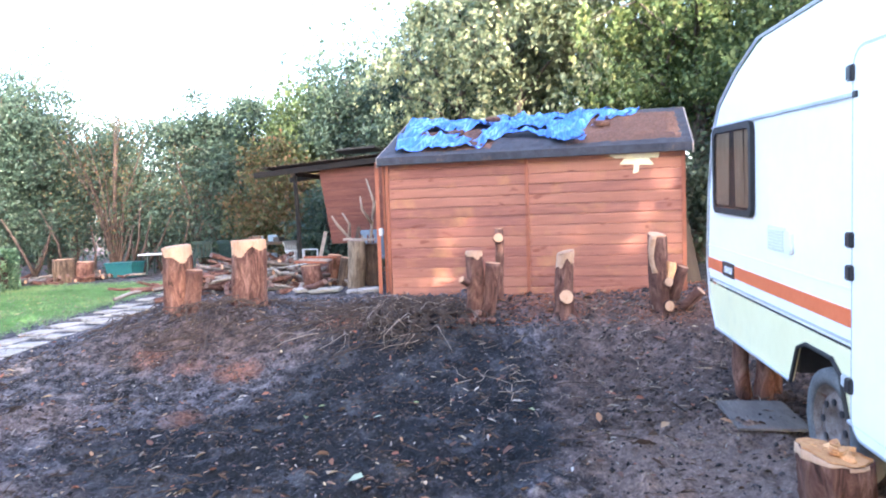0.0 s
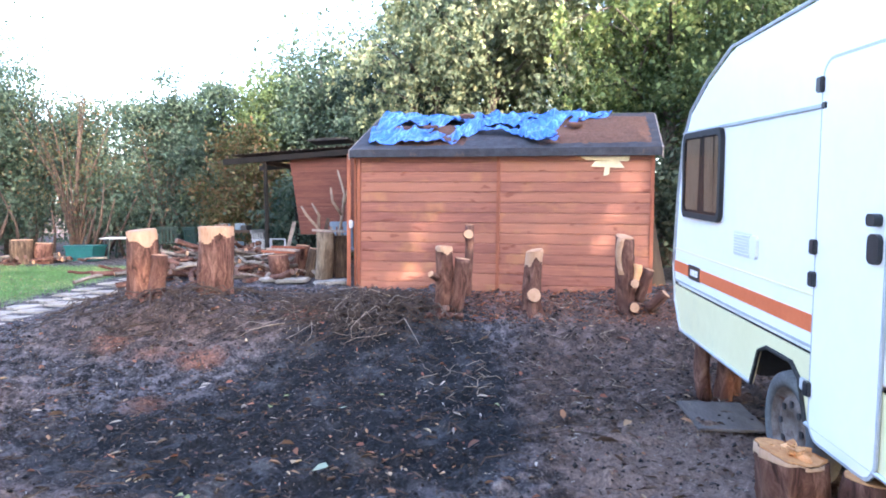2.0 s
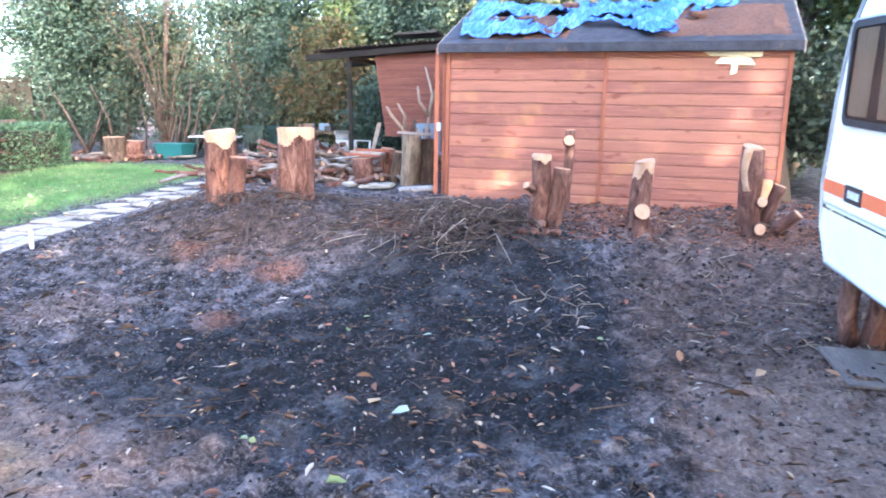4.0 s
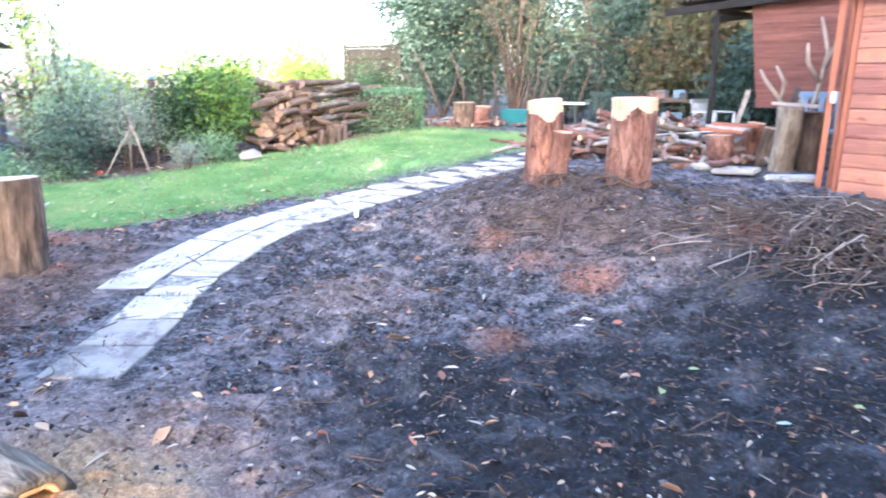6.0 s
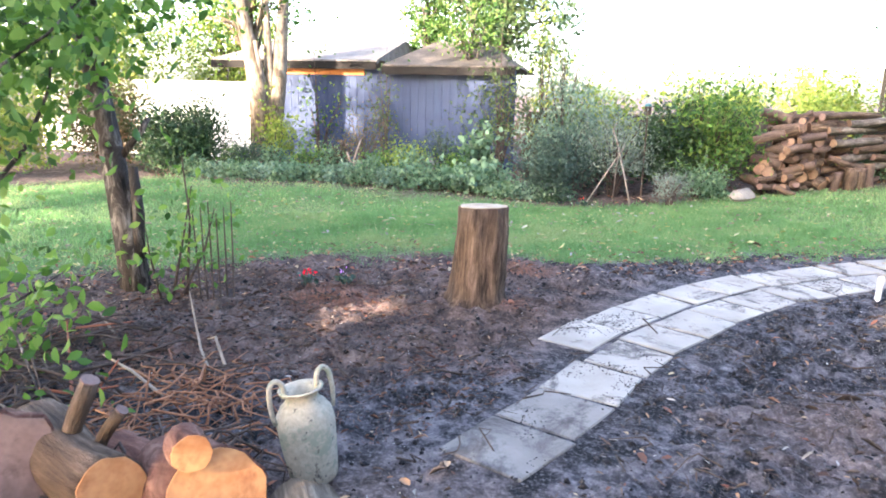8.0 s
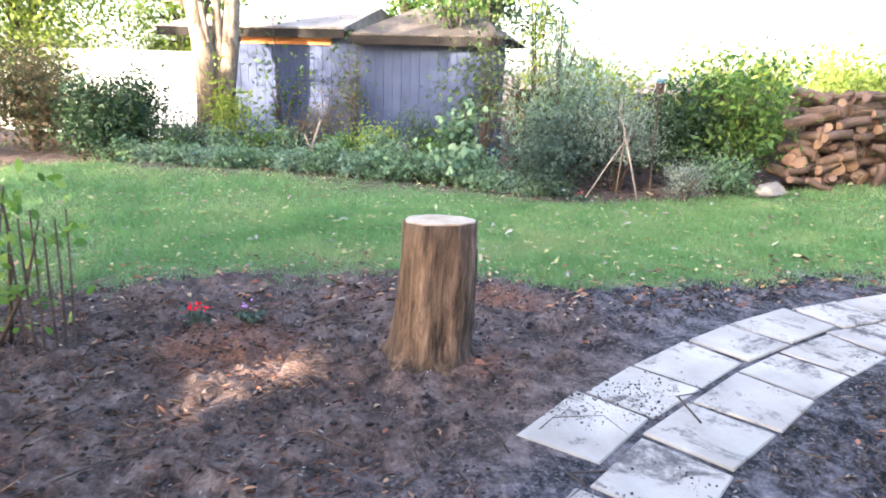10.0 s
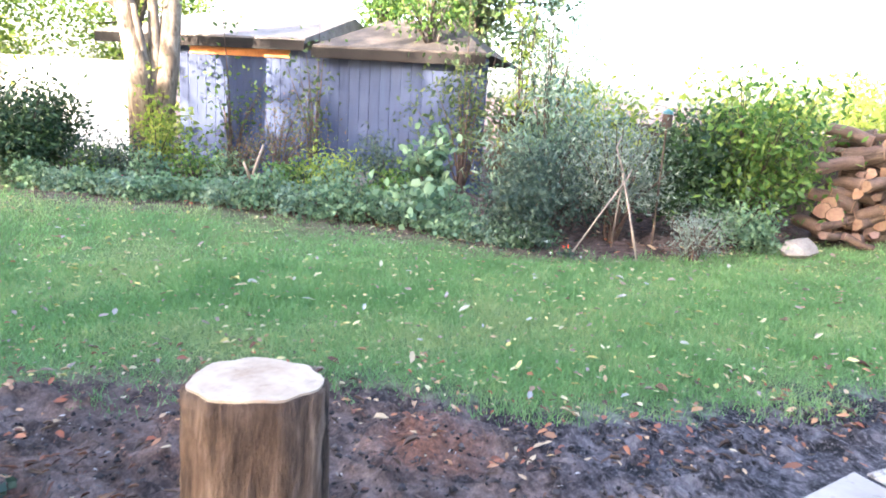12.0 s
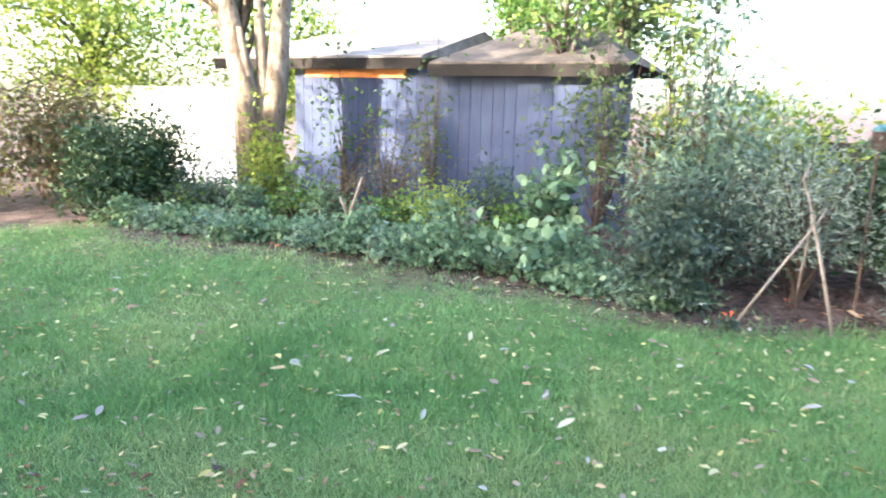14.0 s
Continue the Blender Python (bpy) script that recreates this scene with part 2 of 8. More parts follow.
def part(name, bm, material, parent=None, label="", smooth=False):
    """One bmesh as one mesh object under a thing or a part."""
    bmesh.ops.recalc_face_normals(bm, faces=bm.faces[:])
    me = bpy.data.meshes.new(name)
    bm.to_mesh(me)
    bm.free()
    me.materials.append(material)
    if smooth:
        me.polygons.foreach_set("use_smooth", [True] * len(me.polygons))
    ob = new(name, me)
    ob.parent = parent
    return tagged(ob, label)


def thing(name, m, label, category, group=""):
    e = new(name)
    e.empty_display_size = 0.1
    e.matrix_world = m
    return tagged(e, label, category, group)


def box(bm, lo, hi, bevel=0.0, m=None):
    cx = [(a + b) / 2 for a, b in zip(lo, hi)]
    sx = [abs(b - a) for a, b in zip(lo, hi)]
    g = bmesh.ops.create_cube(bm, size=1.0, matrix=Matrix.Translation(cx) @ Matrix.Diagonal((*sx, 1)))
    vs = g["verts"]
    if bevel:
        es = list({e for v in vs for e in v.link_edges})
        r = bmesh.ops.bevel(bm, geom=es, offset=bevel, segments=2, affect="EDGES", clamp_overlap=True)
        vs = list({v for f in r["faces"] for v in f.verts} | {v for v in vs if v.is_valid})
    if m is not None:
        bmesh.ops.transform(bm, matrix=m, verts=vs)
    return vs


def bbox(lo, hi, bevel=0.0, m=None):
    bm = bmesh.new()
    box(bm, lo, hi, bevel, m)
    return bm


def tube_data(pts, radii, sides=8, rough=0.0, seed=0, caps=True):
    """Verts and faces of a tapered tube along points."""
    rnd = random.Random(seed)
    pts = [Vector(p) for p in pts]
    V, F = [], []
    up = None
    for i, p in enumerate(pts):
        d = (pts[min(i + 1, len(pts) - 1)] - pts[max(i - 1, 0)]).normalized()
        if up is None:
            up = d.orthogonal().normalized()
        up = (up - d * up.dot(d)).normalized()
        side = d.cross(up)
        for k in range(sides):
            a = 2 * math.pi * k / sides
            r = radii[i] * (1 + rnd.uniform(-rough, rough))
            V.append(p + (up * math.cos(a) + side * math.sin(a)) * r)
    for i in range(len(pts) - 1):
        for k in range(sides):
            k2 = (k + 1) % sides
            F.append((i * sides + k, i * sides + k2, (i + 1) * sides + k2, (i + 1) * sides + k))
    if caps:
        F.append(tuple(reversed(range(sides))))
        F.append(tuple(range((len(pts) - 1) * sides, len(pts) * sides)))
    return V, F


def joined(pieces):
    V, F = [], []
    for v, f in pieces:
        o = len(V)
        V += v
        F += [tuple(i + o for i in q) for q in f]
    return V, F


def smooth01(v):
    v = np.clip(v, 0, 1)
    return v * v * (3 - 2 * v)


def height(x, y):
    """The lie of the land: flat by the path, a raised bank in front of the shed."""
    x, y = np.asarray(x, float), np.asarray(y, float)
    bank = 0.45 * smooth01((y - 5.6) / 2.2)
    lawn = 0.40 * smooth01((y - 7.0) / 7.5)
    w = smooth01((-3.5 - x) / 1.5)
    h = bank * (1 - w) + lawn * w
    h = h + 0.10 * np.exp(-(((x + 2.5) / 0.9) ** 2 + ((y - 7.6) / 0.6) ** 2))
    h = h + 0.12 * smooth01((-10.3 - x - 0.25 * (y - 6)) / 2.0) * smooth01((y + 1) / 3)
    return h


def gz(x, y):
    return float(height(x, y))


LAWN_FRONT = [(-9.0, -7.6), (-4.0, -7.3), (0.0, -6.75), (1.7, -6.9), (2.9, -7.22), (4.2, -7.17), (4.9, -6.88), (5.5, -6.52), (6.2, -6.45), (7.2, -6.57), (8.6, -6.35), (10.0, -6.1), (12.0, -5.6), (16, -4.0)]
LAWN_BACK = [(-9.0, -12.0), (0.0, -12.6), (1.5, -12.5), (3.0, -11.7), (4.0, -11.3), (5.2, -10.9), (6.05, -10.35), (6.8, -9.85), (8.0, -9.6), (9.8, -9.85), (11.6, -9.3), (15.0, -9.6), (16, -9)]


def edge_x(table, y):
    return np.interp(y, [p[0] for p in table], [p[1] for p in table])


def lawn_mask(x, y):
    """Distance inside the lawn, in metres (negative outside)."""
    x, y = np.asarray(x, float), np.asarray(y, float)
    d = np.minimum(edge_x(LAWN_FRONT, y) - x, x - edge_x(LAWN_BACK, y))
    d = np.minimum(d, 13.6 - y)
    return d


def burn_mask(x, y):
    """The burnt ground of the bonfire: 1 inside."""
    x, y = np.asarray(x, float), np.asarray(y, float)
    d1 = ((x + 0.35) / 1.15) ** 2 + ((y - 5.6) / 1.75) ** 2
    d2 = ((x + 0.7) / 1.75) ** 2 + ((y - 4.5) / 1.2) ** 2
    rim = 0.84 - 0.10 * np.clip(5.2 - y, 0, 3) ** 1.5 + 0.22 * fbm(x * 1.7, y * 1.7, 11)
    edge = np.clip((rim - x) / 0.12, 0, 1)
    return np.clip(np.maximum(1.25 - 0.85 * d1, 0.75 * (1.3 - 0.9 * d2)), 0, 1) * edge


def rust_mask(x, y):
    """Reddish needle and sawdust patches."""
    x, y = np.asarray(x, float), np.asarray(y, float)
    out = np.zeros_like(x)
    for px, py, r, s in ((-1.95, 6.3, 0.3, 1), (-2.45, 6.35, 0.28, 0.8), (-2.9, 6.6, 0.25, 0.9), (-2.0, 5.2, 0.3, 0.7), (-5.9, 3.2, 0.55, 0.9), (-5.4, 4.4, 0.25, 0.8),
                         (-6.4, 4.9, 0.35, 0.9), (-6.6, 4.0, 0.5, 0.6), (-4.3, 3.95, 0.3, 0.6), (-5.0, 2.2, 0.7, 0.6), (-1.2, 7.3, 0.4, 0.9), (1.0, 7.9, 1.0, 0.9), (2.2, 7.3, 0.8, 0.7), (-2.6, 4.3, 0.35, 0.45)):
        out = np.maximum(out, s * np.exp(-((x - px) ** 2 + (y - py) ** 2) / r ** 2))
    return out


def dust_mask(x, y):
    """Pale sawdust by the cut logs."""
    x, y = np.asarray(x, float), np.asarray(y, float)
    return np.clip(1.3 * np.exp(-(((x + 2.35) / 0.7) ** 2 + ((y - 2.88) / 0.62) ** 2)), 0, 1)


def dry_mask(x, y):
    """Paler, trodden dry earth."""
    x, y = np.asarray(x, float), np.asarray(y, float)
    a = 1.2 * np.exp(-(((x + 2.2) / 1.4) ** 2 + ((y - 2.9) / 1.0) ** 2))
    b = 0.7 * np.exp(-(((x + 3.2) / 0.8) ** 2 + ((y - 5.2) / 0.9) ** 2))
    c = 1.3 * np.exp(-(((x - 1.75) / 0.90) ** 2 + ((y - 3.5) / 1.7) ** 2))
    return np.clip(np.maximum(np.maximum(a, b), c), 0, 1)


# ---------------------------------------------------------------- ground


def axis(lo, hi, step, far):
    a = list(np.arange(lo, hi + 1e-6, step))
    s, v, up = step, hi, []
    while v < far:
        s *= 1.35
        v += s
        up.append(v)
    s, v, dn = step, lo, []
    while v > -far:
        s *= 1.35
        v -= s
        dn.append(v)
    return np.array(dn[::-1] + a + up)


def fbm(x, y, seed=0):
    """Cheap layered value noise on arrays."""
    rs = np.random.RandomState(seed)
    out = np.zeros_like(x)
    amp, freq = 1.0, 1.0
    for _ in range(4):
        n = 64
        g = rs.rand(n, n)
        u, v = (x * freq) % n, (y * freq) % n
        i, j = np.floor(u).astype(int) % n, np.floor(v).astype(int) % n
        fu, fv = u - np.floor(u), v - np.floor(v)
        fu, fv = fu * fu * (3 - 2 * fu), fv * fv * (3 - 2 * fv)
        i2, j2 = (i + 1) % n, (j + 1) % n
        out += amp * (g[i, j] * (1 - fu) * (1 - fv) + g[i2, j] * fu * (1 - fv) + g[i, j2] * (1 - fu) * fv + g[i2, j2] * fu * fv - 0.5)
        amp *= 0.55
        freq *= 2.1
    return out


INNER = [(-3.17, 3.63), (-3.54, 4.12), (-3.87, 4.50), (-4.18, 4.84), (-4.38, 5.16), (-4.76, 5.82), (-5.10, 6.6), (-5.28, 7.6), (-5.32, 8.7), (-5.14, 9.8), (-4.88, 11.0), (-4.5, 12.2)]


def path_dist(x, y):
    """Distance from the middle of the paved path."""
    mids = []
    for i in range(len(INNER) - 1):
        (ax, ay), (bx, by) = INNER[i], INNER[i + 1]
        d = math.hypot(bx - ax, by - ay)
        w = 0.205 if i < 2 else 0.39
        ox, oy = -(by - ay) / d * w, (bx - ax) / d * w
        mids.append((ax + ox, ay + oy, bx + ox, by + oy))
    best = np.full_like(x, 1e6)
    for ax, ay, bx, by in mids:
        dx, dy = bx - ax, by - ay
        t = np.clip(((x - ax) * dx + (y - ay) * dy) / (dx * dx + dy * dy), 0, 1)
        best = np.minimum(best, np.hypot(x - ax - t * dx, y - ay - t * dy))
    return best


def loam_mask(x, y):
    """Browner dug soil of the bed round the lawn stump and beside the caravan."""
    x, y = np.asarray(x, float), np.asarray(y, float)
    a = 1.3 * np.exp(-(((x + 6.0) / 1.7) ** 2 + ((y - 3.0) / 2.4) ** 2) ** 2)
    b = 1.25 * np.exp(-(((x - 2.0) / 1.3) ** 2 + ((y - 5.0) / 3.2) ** 2) ** 2)
    c = 0.75 * np.exp(-(((x + 2.4) / 1.6) ** 2 + ((y - 6.9) / 0.7) ** 2))
    d = np.where(x < -8.5, 1.0, 0.0)
    return np.clip(np.maximum(np.maximum(a, b), np.maximum(c, d)), 0, 1)


def ground_top(x, y):
    """The land with its clods and hollows."""
    x, y = np.asarray(x, float), np.asarray(y, float)
    near = np.clip(1.4 - np.hypot(x + 4, y - 5) / 16, 0, 1)
    lawn = smooth01(lawn_mask(x, y) / 0.5 + 0.5)
    soil = 0.050 * fbm(x * 3.2, y * 3.2, 5) + 0.068 * np.abs(fbm(x * 7, y * 7, 6)) + 0.062 * np.abs(fbm(x * 14, y * 14, 8)) - 0.026
    soil = soil * smooth01((path_dist(x, y) - 0.40) / 0.22)
    soil = soil + 0.06 * np.exp(-((x + 5.5) ** 2 + (y - 4.17) ** 2) / 0.12)
    turf = 0.014 * fbm(x * 1.6, y * 1.6, 7)
    return height(x, y) + near * (soil * (1 - lawn) + turf * lawn)


gx, gy = axis(-7.6, 3.0, 0.034, 900), axis(1.8, 8.6, 0.034, 900)
XX, YY = np.meshgrid(gx, gy)
ZZ = ground_top(XX, YY)
nx, ny = len(gx), len(gy)
gme = bpy.data.meshes.new("ground")
gv = np.stack([XX.ravel(), YY.ravel(), ZZ.ravel()], 1).astype(np.float32)
ii, jj = np.meshgrid(np.arange(nx - 1), np.arange(ny - 1))
q0 = (jj * nx + ii).ravel()
gf = np.stack([q0, q0 + 1, q0 + 1 + nx, q0 + nx], 1).astype(np.int32)
gme.vertices.add(len(gv))
gme.vertices.foreach_set("co", gv.ravel())
gme.loops.add(gf.size)
gme.loops.foreach_set("vertex_index", gf.ravel())
gme.polygons.add(len(gf))
gme.polygons.foreach_set("loop_start", np.arange(0, gf.size, 4, dtype=np.int32))
gme.polygons.foreach_set("use_smooth", np.ones(len(gf), dtype=bool))
gme.update(calc_edges=True)
for nm, arr in (("lawn", np.clip(lawn_mask(XX, YY) / 0.8 + 0.5, 0, 1)), ("burn", burn_mask(XX, YY)), ("rust", rust_mask(XX, YY)), ("dust", dust_mask(XX, YY)), ("dry", dry_mask(XX, YY)), ("loam", loam_mask(XX, YY))):
    at = gme.attributes.new(nm, "FLOAT", "POINT")
    at.data.foreach_set("value", arr.ravel().astype(np.float32))
k = Mat("garden_ground")


def attr(kk, nm):
    n = kk.node("ShaderNodeAttribute")
    n.attribute_name = nm
    return n.outputs["Fac"]


n_mid, n_fine, n_big = k.noise(7, 6, 0.7), k.noise(45, 5, 0.7), k.noise(1.3, 4, 0.6)
soil = k.ramp(n_mid, [(0.42, (0.005, 0.005, 0.0065)), (0.51, (0.050, 0.046, 0.052)), (0.62, (0.155, 0.143, 0.15))])
soil = k.mix(k.ramp(n_fine, [(0.50, (0, 0, 0)), (0.66, (0.7, 0.7, 0.7))]), soil, (0.19, 0.175, 0.178))


def fuzzy(kk, a, wob, lo, hi):
    s = kk.math("ADD", a, kk.math("MULTIPLY", kk.math("SUBTRACT", wob, 0.5), 0.9))
    return kk.ramp(s, [(lo, (0, 0, 0)), (hi, (1, 1, 1))])


soil = k.mix(k.math("MULTIPLY", fuzzy(k, attr(k, "loam"), n_mid, 0.25, 0.8), 0.85), soil, k.mix(k.ramp(n_fine, [(0.5, (0, 0, 0)), (0.75, (0.6, 0.6, 0.6))]), k.ramp(n_mid, [(0.34, (0.026, 0.017, 0.0138)), (0.5, (0.098, 0.064, 0.051)), (0.66, (0.19, 0.13, 0.102))]), (0.21, 0.145, 0.112)))
soil = k.mix(k.math("MULTIPLY", fuzzy(k, attr(k, "dry"), n_mid, 0.35, 0.9), 0.8), soil, k.ramp(n_fine, [(0.35, (0.155, 0.105, 0.085)), (0.65, (0.30, 0.215, 0.175))]))
soil = k.mix(fuzzy(k, attr(k, "burn"), k.noise(3.4, 7, 0.75), 0.22, 0.58), soil, k.mix(k.ramp(k.noise(2.6, 5, 0.65), [(0.50, (0, 0, 0)), (0.68, (0.65, 0.65, 0.65))]), k.ramp(n_fine, [(0.42, (0.004, 0.004, 0.0053)), (0.60, (0.015, 0.016, 0.020)), (0.72, (0.09, 0.09, 0.10))]), k.ramp(n_fine, [(0.35, (0.06, 0.061, 0.068)), (0.65, (0.155, 0.155, 0.165))])))
soil = k.mix(k.math("MULTIPLY", fuzzy(k, attr(k, "rust"), k.noise(11, 6, 0.75), 0.42, 1.0), 0.75), soil, k.ramp(n_fine, [(0.35, (0.13, 0.05, 0.028)), (0.65, (0.36, 0.145, 0.07))]))
soil = k.mix(k.math("MULTIPLY", fuzzy(k, attr(k, "dust"), n_mid, 0.40, 0.95), 0.9), soil, k.ramp(n_fine, [(0.35, (0.20, 0.12, 0.06)), (0.65, (0.40, 0.27, 0.14))]))
grit = k.ramp(k.noise(26, 9, 0.85), [(0.36, (0.28, 0.28, 0.28)), (0.52, (0.62, 0.62, 0.62)), (0.66, (1.0, 1.0, 1.0))])
soil = k.mix(1.0, k.mix(1.0, soil, (1.55, 1.55, 1.55), "MULTIPLY"), grit, "MULTIPLY")
turf = k.ramp(n_fine, [(0.3, (0.045, 0.085, 0.028)), (0.6, (0.10, 0.18, 0.055))])
turf = k.mix(k.ramp(n_big, [(0.45, (0, 0, 0)), (0.7, (0.5, 0.5, 0.5))]), turf, (0.10, 0.125, 0.035))
col = k.mix(fuzzy(k, attr(k, "lawn"), n_mid, 0.45, 1.05), soil, turf)
k.bump(k.math("ADD", k.math("MULTIPLY", n_mid, 0.45), k.math("ADD", k.math("MULTIPLY", n_fine, 0.4), k.math("MULTIPLY", k.noise(130, 3, 0.7), 0.25))), 1.0, 0.045)
gme.materials.append(k.done(col, 0.9, 0, 0.25))
ground = tagged(new("ground", gme), "dark garden soil and lawn rising to a bank", "ground", kind="structure")

# ---------------------------------------------------------------- shed
SHED_Z = 0.43
SA, SB = Vector((-0.92, 9.0, 0)), Vector((2.55, 8.35, 0))
SHED_L = (SB - SA).length
SHED_ANG = math.degrees(math.atan2(SB.y - SA.y, SB.x - SA.x))
SHED_M = pose(SA.x, SA.y, SHED_Z, 0, 0, SHED_ANG) @ pose(0, 0, 0, 0, 0.75, 0)      # local x along the front, y to the back
WALL_H, SHED_D = 1.73, 2.45


def board_mat():
    kk = Mat("shed_boards")
    r = kk.rand()
    grain = kk.noise(7, 5, 0.65, (0.35, 1, 5), dist=0.4)
    fine = kk.noise(60, 4, 0.6, (0.12, 1, 3))
    knots = kk.noise(4.5, 2, 0.4, (1, 1, 2.4))
    c = kk.ramp(grain, [(0.3, (0.145, 0.055, 0.042)), (0.55, (0.212, 0.085, 0.063)), (0.75, (0.295, 0.130, 0.090))])
    c = kk.mix(kk.math("MULTIPLY", r, 0.55), c, (0.36, 0.165, 0.10))
    c = kk.mix(kk.ramp(knots, [(0.66, (0, 0, 0)), (0.72, (0.8, 0.8, 0.8))]), c, (0.14, 0.04, 0.025))
    c = kk.mix(kk.ramp(kk.noise(1.7, 4, 0.6), [(0.56, (0, 0, 0)), (0.72, (0.5, 0.5, 0.5))]), c, (0.40, 0.21, 0.085))
    kk.bump(kk.math("ADD", kk.math("MULTIPLY", grain, 0.5), kk.math("MULTIPLY", fine, 0.5)), 0.35, 0.004)
    return kk.done(c, 0.65, 0, 0.25)


M_BOARD = board_mat()
shed = thing("garden_shed", SHED_M, "red-brown boarded garden shed with felt roof under blue tarpaulin", "shed")
N_B = 14
BH = WALL_H / N_B


def board_mesh(length):
    """One shiplap board, thinner at the top with a rounded lower edge."""
    prof = [(0, 0.0), (-0.016, 0.002), (-0.0188, 0.009), (-0.0172, BH - 0.018), (-0.009, BH - 0.005), (-0.0072, BH), (0, BH)]
    V = [(x, y, z) for x in (0, length) for y, z in prof]
    n = len(prof)
    F = [(i, (i + 1) % n, n + (i + 1) % n, n + i) for i in range(n)] + [tuple(reversed(range(n))), tuple(range(n, 2 * n))]
    me = bpy.data.meshes.new("board")
    me.from_pydata(V, [], F)
    me.materials.append(M_BOARD)
    return me


part("wall_core", bbox((0.01, 0.0, 0.0), (SHED_L - 0.01, SHED_D, WALL_H)), M_DARKWOOD, shed)
SEAM = 1.755
bmesh_l, bmesh_r, bmesh_s = board_mesh(SEAM - 0.035), board_mesh(SHED_L - SEAM - 0.025), board_mesh(SHED_D)
for i in range(N_B):
    for me, m in ((bmesh_l, pose(0.02, 0, i * BH)), (bmesh_r, pose(SEAM + 0.02, 0, i * BH)),
                  (bmesh_s, pose(0, SHED_D, i * BH, 0, 0, -90)), (bmesh_s, pose(SHED_L, 0, i * BH, 0, 0, 90))):
        o = new("board", me)
        o.parent = shed
        o.matrix_basis = m
part("cover_strip", bbox((SEAM - 0.022, -0.036, 0), (SEAM + 0.022, -0.001, WALL_H), 0.004), M_TRIM, shed)
for x0 in (-0.03, SHED_L - 0.015):
    part("corner_post", bbox((x0, -0.03, -0.02), (x0 + 0.045, 0.03, WALL_H), 0.005), M_TRIM, shed)
part("floor_bearer", bbox((0, -0.012, -0.10), (SHED_L, SHED_D, -0.002), 0.004), M_DARKWOOD, shed)
RISE, OVER, OVX = 0.56, 0.10, 0.10
half = SHED_D / 2
slope = math.hypot(half + OVER, RISE)


def roof_pt(u, s, lift=0.0):
    """A point of the front roof slope: u along, s from eave (0) to ridge (1)."""
    y = -OVER + s * (half + OVER)
    z = WALL_H - 0.02 + s * RISE
    nrm = Vector((0, -RISE, half + OVER)).normalized()
    return Vector((u, y, z)) + nrm * lift


bm = bmesh.new()
pr = [(-OVER, WALL_H - 0.02), (half, WALL_H - 0.02 + RISE), (SHED_D + OVER, WALL_H - 0.02), (SHED_D + OVER, WALL_H + 0.02), (half, WALL_H + 0.025 + RISE), (-OVER, WALL_H + 0.02)]
vs = [bm.verts.new((x, y, z)) for x in (-OVX, SHED_L + OVX) for y, z in pr]
for i in range(6):
    bm.faces.new((vs[i], vs[(i + 1) % 6], vs[6 + (i + 1) % 6], vs[6 + i]))
bm.faces.new((vs[0], vs[1], vs[4], vs[5])), bm.faces.new((vs[1], vs[2], vs[3], vs[4]))
bm.faces.new((vs[6], vs[7], vs[10], vs[11])), bm.faces.new((vs[7], vs[8], vs[9], vs[10]))
part("roof", bm, M_FELT, shed, "dark mineral roofing felt")
part("eave_fascia", bbox((-OVX, -OVER - 0.018, WALL_H - 0.075), (SHED_L + OVX, -OVER - 0.001, WALL_H + 0.022), 0.003), M_FELT, shed)
for x0, nm in ((0.0, "gable"), (SHED_L, "gable")):
    bm = bmesh.new()
    tri = [bm.verts.new((x0 + dx, y, z)) for dx in (-0.012, 0.012) for y, z in ((0, WALL_H), (SHED_D, WALL_H), (half, WALL_H + RISE - 0.05))]
    bm.faces.new(tri[:3]), bm.faces.new(tri[3:])
    for i in range(3):
        bm.faces.new((tri[i], tri[(i + 1) % 3], tri[3 + (i + 1) % 3], tri[3 + i]))
    part(nm, bm, M_TRIM, shed)
for x0 in (-OVX - 0.017, SHED_L + OVX + 0.001):
    bm = bmesh.new()
    b = [bm.verts.new((x0 + dx, y, z)) for dx in (0, 0.016) for y, z in ((-OVER, WALL_H - 0.10), (half, WALL_H + RISE - 0.11), (half, WALL_H + RISE + 0.02), (-OVER, WALL_H + 0.015))]
    bm.faces.new(b[:4]), bm.faces.new(b[4:])
    for i in range(4):
        bm.faces.new((b[i], b[(i + 1) % 4], b[4 + (i + 1) % 4], b[4 + i]))
    part("bargeboard", bm, M_GREYWOOD, shed)
# the door in the left gable stands open, seen almost edge-on
door = part("door", bbox((-0.03, 0.02, 0.02), (0.0, 0.75, WALL_H - 0.03), 0.004, pose(-0.045, 0.0, 0, 0, 0, 17)), M_TRIM, shed, "orange-stained shed door standing open")
part("door_edge", bbox((-0.05, 0.0, 0.0), (-0.001, 0.02, WALL_H - 0.02), 0.004, pose(-0.11, -0.03, 0, 0, 0, 10)), M_TRIM, shed, "orange door edge in the light")
part("door_latch", bbox((-0.13, -0.05, 0.78), (-0.08, -0.03, 0.88), 0.008), M_ALU, shed, "grey metal latch")
